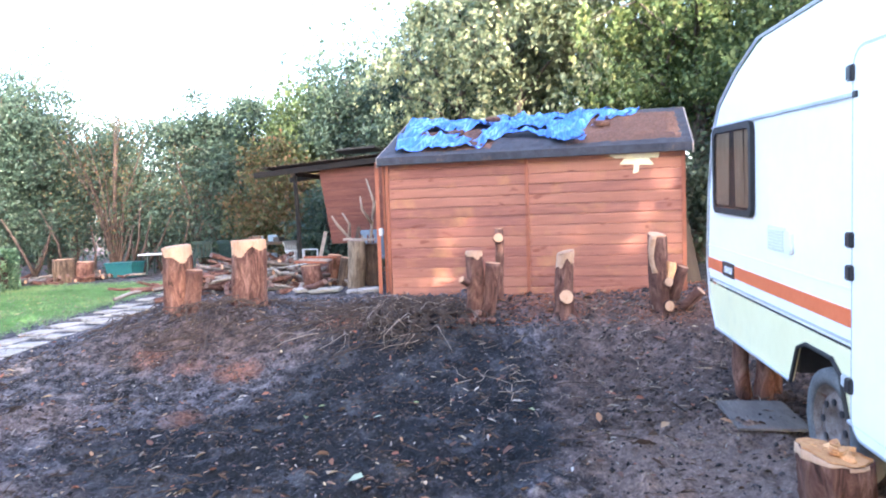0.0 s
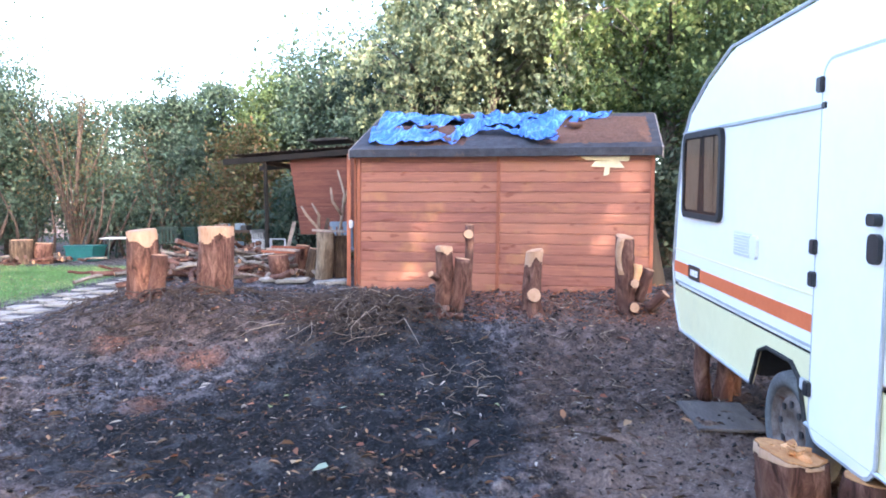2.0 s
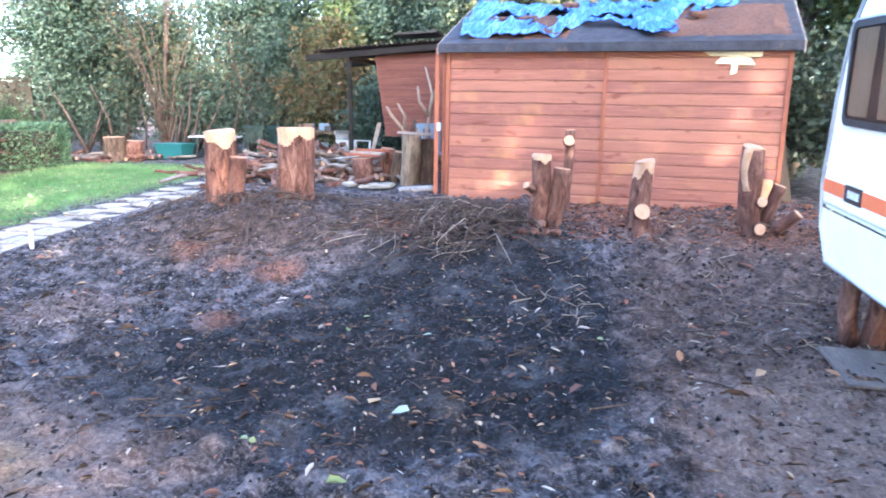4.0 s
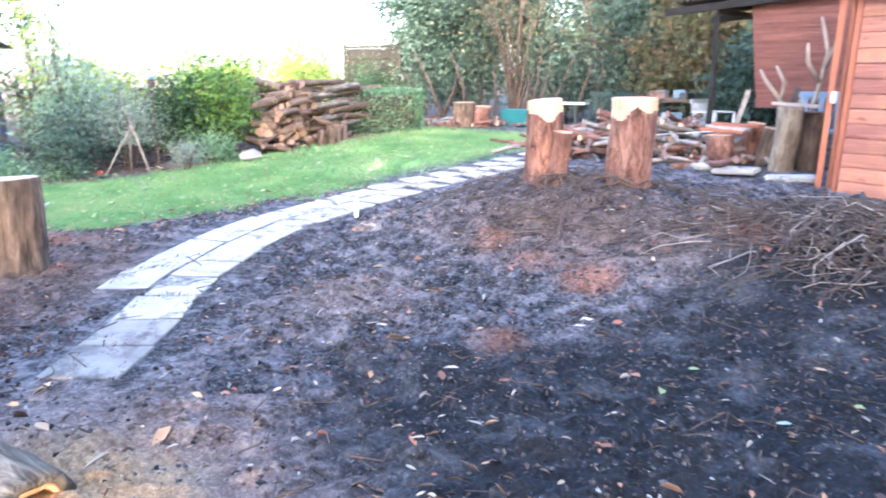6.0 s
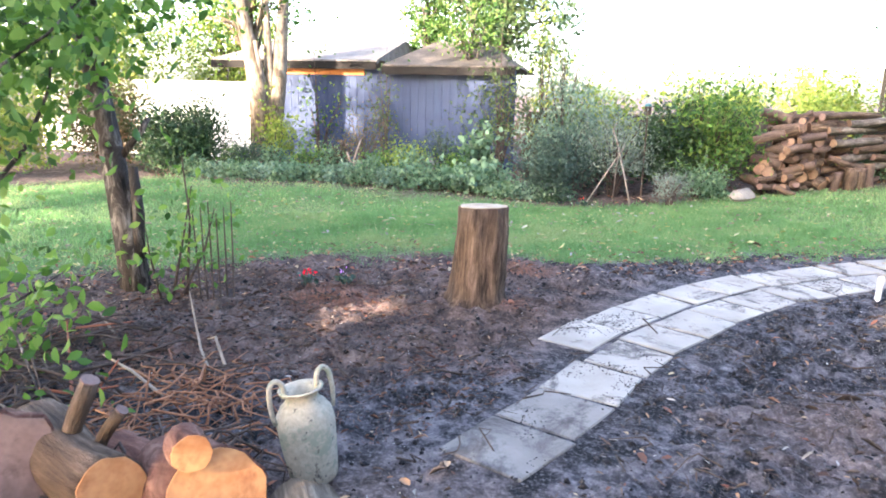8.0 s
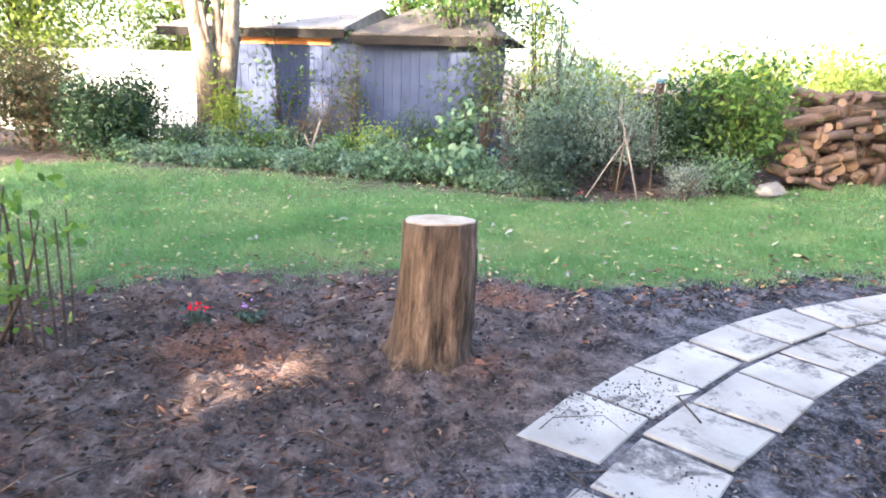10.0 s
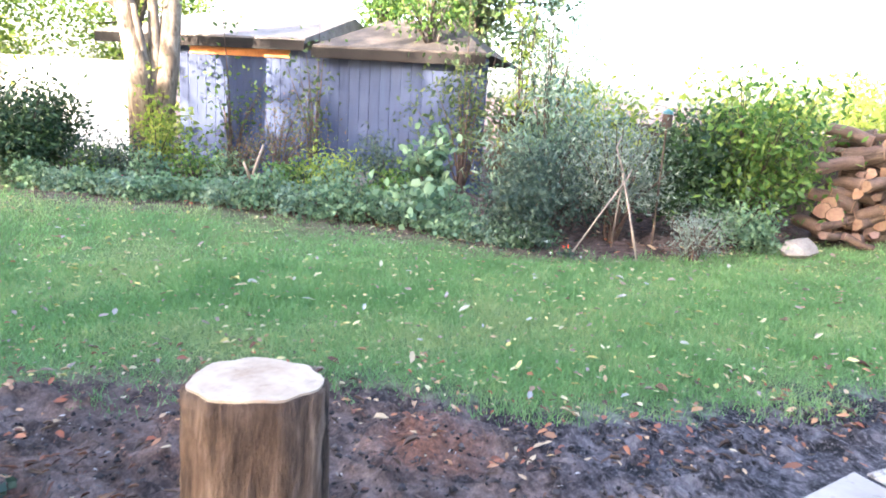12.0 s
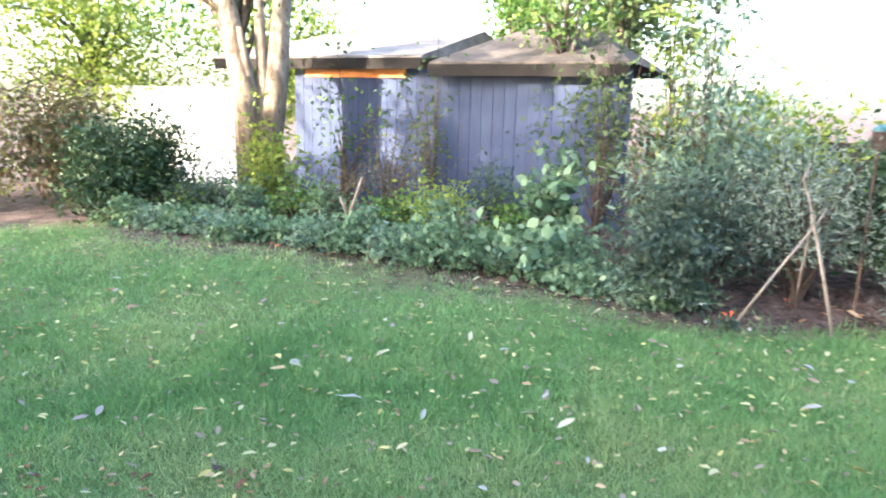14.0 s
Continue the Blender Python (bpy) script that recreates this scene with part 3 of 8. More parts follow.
# smear of cream filler under the eave
bm = bmesh.new()
fx = SHED_L - 0.78
for lo, hi in (((fx, -0.032, WALL_H - 0.13), (fx + 0.52, -0.021, WALL_H - 0.075)), ((fx + 0.12, -0.034, WALL_H - 0.20), (fx + 0.44, -0.021, WALL_H - 0.125)), ((fx + 0.24, -0.036, WALL_H - 0.30), (fx + 0.29, -0.021, WALL_H - 0.18))):
    box(bm, lo, hi, 0.004)
for v in bm.verts:
    v.co.x += 0.03 * math.sin(v.co.z * 60 + v.co.x * 9)
    v.co.z += 0.012 * math.sin(v.co.x * 23)
part("filler_smear", bm, M_FILLER, shed, "smear of cream filler on the boards")

# ---------------------------------------------------------------- caravan
CV = pose(2.03, 3.81, 0.0, 2.7, 0, -0.8)               # local x across, y towards the far end, z up; origin by the wheel
caravan = thing("caravan", CV, "white and pale yellow touring caravan with orange stripe", "caravan")
PROFILE = [(1.77, 0.41), (1.93, 0.62), (2.0, 0.90), (1.93, 1.45), (1.82, 1.86), (1.66, 2.06), (1.30, 2.24), (0.88, 2.38), (-0.5, 2.42), (-1.9, 2.38), (-2.4, 2.2), (-2.68, 1.8), (-2.78, 0.95), (-2.6, 0.40)]
CW = 1.95


def clip_poly(poly, z, keep_above):
    out = []
    for i in range(len(poly)):
        a, b = poly[i], poly[(i + 1) % len(poly)]
        ina, inb = (a[1] >= z) == keep_above, (b[1] >= z) == keep_above
        if ina:
            out.append(a)
        if ina != inb:
            s = (z - a[1]) / (b[1] - a[1])
            out.append((a[0] + s * (b[0] - a[0]), z))
    return out


def prism(poly, x0, x1, bevel=0.0):
    bm = bmesh.new()
    n = len(poly)
    vs = [bm.verts.new((x, y, z)) for x in (x0, x1) for y, z in poly]
    bm.faces.new(vs[:n]), bm.faces.new(vs[n:])
    for i in range(n):
        bm.faces.new((vs[i], vs[(i + 1) % n], vs[n + (i + 1) % n], vs[n + i]))
    if bevel:
        bmesh.ops.recalc_face_normals(bm, faces=bm.faces[:])
        es = [e for e in bm.edges if abs(e.verts[0].co.x - e.verts[1].co.x) < 1e-6]
        bmesh.ops.bevel(bm, geom=es, offset=bevel, segments=3, affect="EDGES")
    return bm


upper = clip_poly(PROFILE, 0.742, True)
part("body", prism(upper, 0, CW, 0.03), M_WHITE, caravan, "white aluminium body shell")
# lower skirt with the wheel arch cut out of it
far_pts = [(1.77, 0.41), (1.93, 0.62), (1.958, 0.738)]
arch = [(0.40, 0.40), (0.30, 0.62), (0.20, 0.66), (-0.10, 0.66), (-0.19, 0.60), (-0.27, 0.40)]
skirt = far_pts + [(-2.75, 0.738), (-2.6, 0.40)] + arch[::-1]
part("skirt", prism(skirt, 0.002, 0.014), M_CREAM, caravan, "pale yellow lower panel")
part("far_skirt", prism(skirt, CW - 0.05, CW - 0.002), M_CREAM, caravan)
part("end_skirt", prism([(1.76, 0.42), (1.92, 0.62), (1.95, 0.738), (1.90, 0.738), (1.87, 0.62), (1.72, 0.42)], 0.05, CW - 0.05), M_CREAM, caravan)
part("underfloor", prism([(1.72, 0.44), (1.72, 0.736), (-2.55, 0.736), (-2.55, 0.44), (-0.42, 0.44), (-0.40, 0.68), (0.40, 0.68), (0.42, 0.44)], 0.055, CW - 0.055), M_PLASTIC_BLACK, caravan)
arch_trim = [Vector((-0.004, y, z)) for y, z in arch]
v, f = tube_data(arch_trim, [0.012] * 6, 6)
mesh_ob("arch_trim", v, f, M_RUBBER, caravan, "dark wheel-arch edging")
v, f = tube_data([Vector((-0.003, y, z)) for y, z in [(0.40, 0.405), (1.77, 0.415)]], [0.012] * 2, 6)
mesh_ob("bottom_trim", v, f, M_ALU, caravan)
v, f = tube_data([Vector((-0.003, y, z)) for y, z in [(-0.27, 0.405), (-2.6, 0.405)]], [0.012] * 2, 6)
mesh_ob("bottom_trim", v, f, M_ALU, caravan)
v, f = tube_data([Vector((-0.002, y, z)) for y, z in PROFILE], [0.009] * len(PROFILE), 6)
mesh_ob("edge_trim", v, f, M_ALU, caravan, "aluminium corner trim with dark sealant")
part("stripe", bbox((-0.004, -0.30, 0.85), (0.0, 1.35, 0.935)), M_STRIPE, caravan, "orange side stripe")
part("stripe", bbox((-0.004, 1.62, 0.85), (0.0, 1.965, 0.935)), M_STRIPE, caravan, "orange side stripe")
part("stripe", bbox((-0.004, -2.70, 0.85), (0.0, -0.90, 0.935)), M_STRIPE, caravan, "orange side stripe")
part("pinstripe", bbox((-0.003, -0.30, 1.02), (0.0, 1.97, 1.032)), M_CREAM, caravan)
part("pinstripe", bbox((-0.003, -0.30, 0.775), (0.0, 1.93, 0.79)), M_PLASTIC_GREY, caravan)
badge = part("badge", bbox((-0.007, 1.35, 0.84), (-0.001, 1.60, 0.945), 0.002), M_PLASTIC_BLACK, caravan, "dark name plate")
for i in range(5):
    part("badge_letter", bbox((-0.010, 1.385 + i * 0.034, 0.87), (-0.0075, 1.408 + i * 0.034, 0.915)), M_WHITEPAINT, badge)
part("awning_rail", bbox((-0.016, -0.32, 1.895), (-0.0, 1.80, 1.915), 0.004), M_ALU, caravan)
part("rail_end", bbox((-0.022, -0.36, 1.89), (-0.001, -0.32, 1.92), 0.004), M_PLASTIC_BLACK, caravan)


def rounded(y0, y1, z0, z1, r, n=5):
    out = []
    for cy, cz, a0 in ((y1 - r, z1 - r, 0), (y0 + r, z1 - r, 90), (y0 + r, z0 + r, 180), (y1 - r, z0 + r, 270)):
        for i in range(n + 1):
            a = radians(a0 + 90 * i / n)
            out.append((cy + r * math.cos(a), cz + r * math.sin(a)))
    return out


def ring(outer, inner, x0, x1):
    bm = bmesh.new()
    n = len(outer)
    g = [[bm.verts.new((x, y, z)) for y, z in p] for x in (x0, x1) for p in (outer, inner)]
    for i in range(n):
        j = (i + 1) % n
        bm.faces.new((g[0][i], g[0][j], g[1][j], g[1][i]))
        bm.faces.new((g[2][i], g[2][j], g[3][j], g[3][i]))
        bm.faces.new((g[0][i], g[0][j], g[2][j], g[2][i]))
        bm.faces.new((g[1][i], g[1][j], g[3][j], g[3][i]))
    return bm


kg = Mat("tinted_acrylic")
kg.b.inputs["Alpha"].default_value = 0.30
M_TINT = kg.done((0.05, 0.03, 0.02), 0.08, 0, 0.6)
M_CURTAIN = plain("beige_curtain", (0.42, 0.27, 0.16), (0.62, 0.45, 0.30), 9, 0.9, bump=0.2, stretch=(1, 8, 0.3))
win = part("window", ring(rounded(0.94, 1.74, 1.29, 1.90, 0.07), rounded(0.98, 1.70, 1.33, 1.86, 0.05), -0.03, 0.002), M_RUBBER, caravan, "black rubber window frame")
part("pane", prism(rounded(0.98, 1.70, 1.33, 1.86, 0.05), -0.026, -0.02), M_TINT, win, "brown tinted acrylic pane")
# flat dark sheet behind the pane in place of the unlit room
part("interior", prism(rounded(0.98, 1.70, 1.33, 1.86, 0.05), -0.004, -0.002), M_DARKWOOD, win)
for y0, y1, lean in ((1.40, 1.68, 0.05), (1.13, 1.30, -0.05), (1.0, 1.10, -0.02)):
    bm = bmesh.new()
    cols = 13
    rows = []
    for zz in (1.35, 1.5, 1.7, 1.85):
        rows.append([bm.verts.new((-0.012 + 0.005 * math.sin(i * 2.4), y0 + (y1 - y0) * i / (cols - 1) + lean * (1.85 - zz), zz)) for i in range(cols)])
    for a, b in zip(rows, rows[1:]):
        for i in range(cols - 1):
            bm.faces.new((a[i], a[i + 1], b[i + 1], b[i]))
    part("curtain", bm, M_CURTAIN, win, "beige patterned curtain")
cdoor = part("door", prism(rounded(-0.86, -0.32, 0.36, 2.10, 0.09), -0.014, -0.001), M_WHITE, caravan, "white entrance door")
part("door_seal", ring(rounded(-0.875, -0.305, 0.345, 2.115, 0.1), rounded(-0.86, -0.32, 0.36, 2.10, 0.09), -0.012, -0.001), M_PLASTIC_GREY, caravan)
for z0 in (2.0, 1.26, 1.11, 0.585):
    part("hinge", bbox((-0.035, -0.335, z0 - 0.035), (-0.002, -0.285, z0 + 0.035), 0.006), M_PLASTIC_BLACK, caravan)
lock = part("door_lock", prism(rounded(-0.85, -0.77, 1.24, 1.36, 0.03), -0.035, -0.0145), M_PLASTIC_BLACK, cdoor)
part("door_handle", prism(rounded(-0.84, -0.78, 1.39, 1.44, 0.02), -0.05, -0.0145), M_PLASTIC_BLACK, cdoor)
vent = part("vent", bbox((-0.008, 0.46, 1.115), (-0.001, 0.72, 1.26), 0.003), M_VENT, caravan, "pale grey louvred vent")
for i in range(7):
    part("louvre", bbox((-0.016, 0.475, 1.128 + i * 0.018), (-0.0085, 0.705, 1.136 + i * 0.018)), M_VENT, vent)
part("vent_cap", prism(rounded(0.36, 0.45, 1.12, 1.25, 0.03), -0.02, -0.001), M_WHITEPAINT, caravan)
part("side_light", bbox((-0.02, -0.30, 0.56), (-0.002, -0.22, 0.62), 0.006), M_PLASTIC_GREY, caravan)


M_RIM = plain("worn_silver_rim", (0.10, 0.065, 0.05), (0.24, 0.20, 0.18), 16, 0.6, 0.4, bump=0.3, wear=(0.11, 0.05, 0.03))


def wheel(parent, m):
    pts = [(0.205, -0.075), (0.25, -0.085), (0.285, -0.07), (0.293, -0.03), (0.293, 0.03), (0.285, 0.07), (0.25, 0.085), (0.205, 0.075)]
    n, V, F = 36, [], []
    for i in range(n):
        a = 2 * math.pi * i / n
        for r, x in pts:
            V.append(m @ Vector((x, r * math.cos(a), r * math.sin(a))))
    p = len(pts)
    for i in range(n):
        for q in range(p):
            F.append((i * p + q, i * p + (q + 1) % p, ((i + 1) % n) * p + (q + 1) % p, ((i + 1) % n) * p + q))
    w = mesh_ob("wheel", V, F, M_TYRE, parent, "dusty black tyre on a rusted steel rim", True)
    rim = [(0.205, -0.07), (0.19, -0.055), (0.17, -0.03), (0.15, -0.05), (0.085, -0.055), (0.07, -0.03), (0.0, -0.03)]
    V, F = [], []
    for i in range(n):
        a = 2 * math.pi * i / n
        for r, x in rim:
            V.append(m @ Vector((x, r * math.cos(a), r * math.sin(a))))
    p = len(rim)
    for i in range(n):
        for q in range(p - 1):
            F.append((i * p + q, i * p + q + 1, ((i + 1) % n) * p + q + 1, ((i + 1) % n) * p + q))
    r = mesh_ob("rim", V, F, M_RIM, w, "rust-stained steel rim", True)
    # black studs on the closed rim stand in for the dark of open holes
    for i in range(8):
        a = 2 * math.pi * i / 8
        c = Vector((-0.053, 0.118 * math.cos(a), 0.118 * math.sin(a)))
        bm = bmesh.new()
        bmesh.ops.create_cone(bm, cap_ends=True, segments=10, radius1=0.02, radius2=0.016, depth=0.014, matrix=m @ Matrix.Translation(c) @ pose(0, 0, 0, 0, 90, 0))
        part("rim_hole", bm, M_PLASTIC_BLACK, w)
    return w


wheel(caravan, pose(0.10, -0.02, 0.293))
wheel(caravan, pose(CW - 0.13, -0.02, 0.293))
v, f = tube_data([(0.1, -0.02, 0.293), (CW - 0.1, -0.02, 0.293)], [0.03, 0.03], 10)
mesh_ob("axle", v, f, M_RUST, caravan)

# ---------------------------------------------------------------- timber pieces


def log_piece(name, parent, base, axis_dir, length, r, bark, cut, seed, flute=0.08, sides=22, flare=0.0, ends=(True, True), taper=0.0, label="", cut_label="", ragged=0.0, wobble=0.012, rough=0.03, band=0.0, band_mat=None):
    """A round of timber: fluted bark tube with sawn faces set just proud of its ends."""
    rnd = random.Random(seed)
    d = Vector(axis_dir).normalized()
    q = d.to_track_quat("Z", "X").to_matrix().to_4x4()
    mw = Matrix.Translation(base) @ q
    ph = [rnd.uniform(0, 6.28) for _ in range(5)]

    def rad(a, s):
        f = 1 + flute * (0.55 * math.sin(2 * a + ph[0]) + 0.4 * math.sin(3 * a + ph[1] + s) + 0.35 * math.sin(7 * a + ph[2] + 2 * s) + 0.25 * math.sin(11 * a + ph[3]))
        return r * f * (1 - taper * s) * (1 + flare * max(0.0, 1 - s * 4.0) ** 2 * (1 + 0.6 * math.sin(5 * a + ph[4])))

    rings = max(5, int(length / (0.016 if band else 0.04)))
    furrow = [rnd.uniform(-1, 1) * rough for _ in range(sides)]
    V, F = [], []
    for i in range(rings + 1):
        s = i / rings
        ox, oy = wobble * math.sin(4 * s + ph[0]), wobble * math.sin(5 * s + ph[1])
        for j in range(sides):
            a = 2 * math.pi * j / sides
            rr = rad(a, s) * (1 + furrow[(j + int(2.2 * math.sin(3 * s + ph[2]))) % sides] + rnd.uniform(-0.5, 0.5) * rough)
            z = s * length
            if i == rings:
                z += ragged * math.sin(a + ph[3])
            V.append((ox + rr * math.cos(a), oy + rr * math.sin(a), z))
    for i in range(rings):
        for j in range(sides):
            k2 = (j + 1) % sides
            F.append((i * sides + j, i * sides + k2, (i + 1) * sides + k2, (i + 1) * sides + j))
    F.append(tuple(reversed(range(sides))))
    F.append(tuple(range(rings * sides, (rings + 1) * sides)))
    ob = mesh_ob(name, V, F, bark, parent, label, True)
    ob.matrix_basis = mw
    if band:
        # the bark is stripped from the top in an uneven band
        ob.data.materials.append(band_mat)
        for poly in ob.data.polygons:
            if len(poly.vertices) != 4:
                continue
            c = poly.center
            a = math.atan2(c.y, c.x)
            if c.z > length - band * (1 + 0.35 * math.sin(2 * a + ph[1]) + 0.2 * math.sin(5 * a + ph[2])):
                poly.material_index = 1
    for end, on in zip((0, 1), ends):
        if not on:
            continue
        bm = bmesh.new()
        s = end
        ox, oy = wobble * math.sin(4 * s + ph[0]), wobble * math.sin(5 * s + ph[1])
        z0 = end * length
        sgn = 1 if end else -1
        mid = bm.verts.new((0, 0, sgn * 0.007))
        rim = []
        for j in range(sides):
            a = 2 * math.pi * j / sides
            rr = rad(a, s) * 0.955
            rim.append((bm.verts.new((rr * math.cos(a), rr * math.sin(a), sgn * 0.006 + (ragged * math.sin(a + ph[3]) if end else 0))), bm.verts.new((rr * 1.0 * math.cos(a), rr * math.sin(a), -sgn * 0.012))))
        for j in range(sides):
            a, b = rim[j], rim[(j + 1) % sides]
            bm.faces.new((mid, a[0], b[0]))
            bm.faces.new((a[0], a[1], b[1], b[0]))
        c = part("cut_face", bm, cut, ob, cut_label)
        c.matrix_basis = Matrix.Translation((ox, oy, z0))
    return ob


def stump(x, y, h, r, label, bark=M_BARK_RED, cut=M_CUT, seed=1, lean=(0, 0), flare=0.35, taper=0.12, ragged=0.0, sink=0.08, flute=0.07, band=0.0):
    ob = log_piece("tree_stump", None, (x, y, gz(x, y) - sink), (lean[0], lean[1], 1), h + sink, r, bark, cut, seed, flute=flute, flare=flare, ends=(False, True), taper=taper, ragged=ragged, cut_label="pale sawn top", sides=44, rough=0.035, band=band, band_mat=M_PEELED)
    return tagged(ob, label, "tree stump")


def snag(parent, base, d, length, r, seed, bark=M_BARK_RED, cut=M_CUT, name="limb", ends=(False, True), label=""):
    inv = parent.matrix_basis.inverted()
    b = inv @ Vector(base)
    dd = inv.to_3x3() @ Vector(d)
    return log_piece(name, parent, b, dd, length, r, bark, cut, seed, flute=0.06, sides=14, ends=ends, wobble=0.004, label=label)


M_PEELED = plain("peeled_pale_wood", (0.33, 0.185, 0.105), (0.50, 0.33, 0.215), 9, 0.75, bump=0.3, dist=0.004, stretch=(1, 1, 0.2))
# the two tall stumps on the bank
s1 = stump(-3.07, 7.62, 0.72, 0.165, "tall red-barked conifer stump with pale sawn top on the bank", seed=3, flare=0.25, taper=0.12, ragged=0.015, band=0.12)
snag(s1, (-2.90, 7.56, gz(-2.9, 7.56) - 0.05), (0.10, 0, 1), 0.50, 0.085, 4, label="short side limb stripped to orange wood")
s2 = stump(-2.32, 7.78, 0.72, 0.185, "thick red-barked conifer stump with pale peeled top", seed=8, flare=0.12, taper=0.03, band=0.13)
# cluster with two cut leaders
s3 = stump(0.17, 7.25, 0.68, 0.095, "cut double-stemmed conifer trunk with lopped side limbs", seed=12, lean=(0.04, 0), flare=0.5, band=0.05)
snag(s3, (0.30, 7.25, gz(0.3, 7.25) - 0.02), (0.14, 0, 1), 0.58, 0.075, 13, label="second cut leader")
snag(s3, (0.12, 7.17, gz(0.17, 7.25) + 0.36), (-0.5, -0.6, 0.55), 0.10, 0.035, 14)
snag(s3, (0.22, 7.17, gz(0.17, 7.25) + 0.06), (-0.3, -0.8, 0.1), 0.06, 0.035, 16, cut=M_CUT_GREY)
for i in range(4):
    snag(s3, (0.10 + 0.07 * i, 7.15, gz(0.17, 7.25) - 0.02), (0.3 * (i - 1.5), -1, 0.25), 0.14, 0.03, 17 + i, ends=(False, False), name="root")
post = log_piece("lopped_post", None, (0.45, 8.0, gz(0.45, 8.0) - 0.05), (0.0, 0, 1), 0.86, 0.045, M_BARK_RED, M_CUT, 21, ends=(False, True), sides=14, label="")
tagged(post, "thin lopped conifer stem standing before the shed", "tree stump")
snag(post, (0.45, 7.96, gz(0.45, 8.0) + 0.70), (0.0, -1, 0.3), 0.05, 0.055, 22, name="cut_knob")
s4 = stump(1.10, 7.38, 0.60, 0.098, "conifer stump with fresh sawn top and lopped lower limb", seed=31, lean=(0.02, 0), flare=0.5, ragged=0.02, band=0.12)
snag(s4, (1.10, 7.32, gz(1.1, 7.38) + 0.13), (0.0, -0.95, 0.3), 0.12, 0.072, 32, label="lopped lower limb with round pale face")
s5 = stump(2.06, 7.36, 0.74, 0.10, "split conifer stump with torn orange wood", seed=41, lean=(-0.03, 0), flare=0.6, ragged=0.03)
snag(s5, (2.17, 7.33, gz(2.1, 7.3) + 0.10), (0.32, -0.1, 1), 0.34, 0.055, 42)
snag(s5, (2.26, 7.28, gz(2.1, 7.3) + 0.02), (0.6, -0.3, 0.7), 0.24, 0.05, 43)
snag(s5, (2.10, 7.25, gz(2.1, 7.3) + 0.28), (0.1, -1, 0.2), 0.06, 0.045, 44)
snag(s5, (2.10, 7.25, gz(2.1, 7.3) + 0.05), (0.0, -1, 0.1), 0.08, 0.05, 45)
log_piece("torn_wood", s5, (-0.055, -0.055, 0.45), (0, 0, 1), 0.36, 0.042, M_CUT, M_CUT, 46, sides=8, label="strip of torn pale wood")
log_piece("torn_wood", s5, (0.07, -0.05, 0.32), (0.2, 0, 1), 0.22, 0.045, M_SPLIT, M_SPLIT, 47, sides=8, label="torn orange heartwood")
# big stump beside the lawn
sl = stump(-5.50, 4.17, 0.72, 0.195, "broad brown stump with furrowed bark and sawn top", M_BARK_BROWN, cutwood_mat("sawn_wood_pale", (0.41, 0.33, 0.24), (0.28, 0.195, 0.125), (0.10, 0.058, 0.036)), 51, lean=(0.02, 0.03), flare=0.7, taper=0.16, ragged=0.012, flute=0.085)
# low stump by the caravan
sc = stump(1.79, 3.16, 0.37, 0.128, "low red-barked stump with splintered pale top beside the caravan", cut=M_CUT_ORANGE, seed=61, flare=0.15, taper=-0.04, ragged=0.03, flute=0.13, band=0.02)
for i in range(9):
    log_piece("splinter", sc, (0.095 * math.cos(i * 2.4) * (0.4 + 0.06 * i), 0.095 * math.sin(i * 2.4) * (0.4 + 0.06 * i), 0.43), (0.3 * math.cos(i), 0.3 * math.sin(i), 1), 0.035 + 0.006 * (i % 4), 0.022, M_SPLIT, M_CUT_ORANGE, 160 + i, sides=6, flute=0.2, label="torn splinter of orange wood")
snag(sc, (2.03, 3.04, -0.05), (0.1, 0, 1), 0.35, 0.11, 62, cut=M_CUT_ORANGE, label="second stem cut at a slant")
sc2 = stump(1.36, 2.72, 0.06, 0.09, "small stump cut off almost at the ground", seed=66, cut=M_CUT_ORANGE)
for i, (x, y, r, h) in enumerate(((2.20, 5.45, 0.062, 0.40), (2.33, 5.38, 0.066, 0.40), (2.45, 5.5, 0.064, 0.40))):
    ob = log_piece("prop_log", None, (x, y, gz(x, y) - 0.03), (0, 0, 1), 0.47, r, M_BARK_RED, M_CUT_ORANGE, 70 + i, sides=14)
    tagged(ob, "short log standing under the caravan as a prop", "log", "caravan props")
# weathered board on the ground by the wheel
bd = part("ground_board", bbox((-0.22, -0.30, 0.0), (0.22, 0.30, 0.018), 0.004), M_OLDBOARD)
bd.matrix_basis = pose(2.10, 4.83, gz(2.1, 4.83) + 0.03, 1.5, 1, -4)
tagged(bd, "weathered grey board lying beside the caravan wheel", "board")

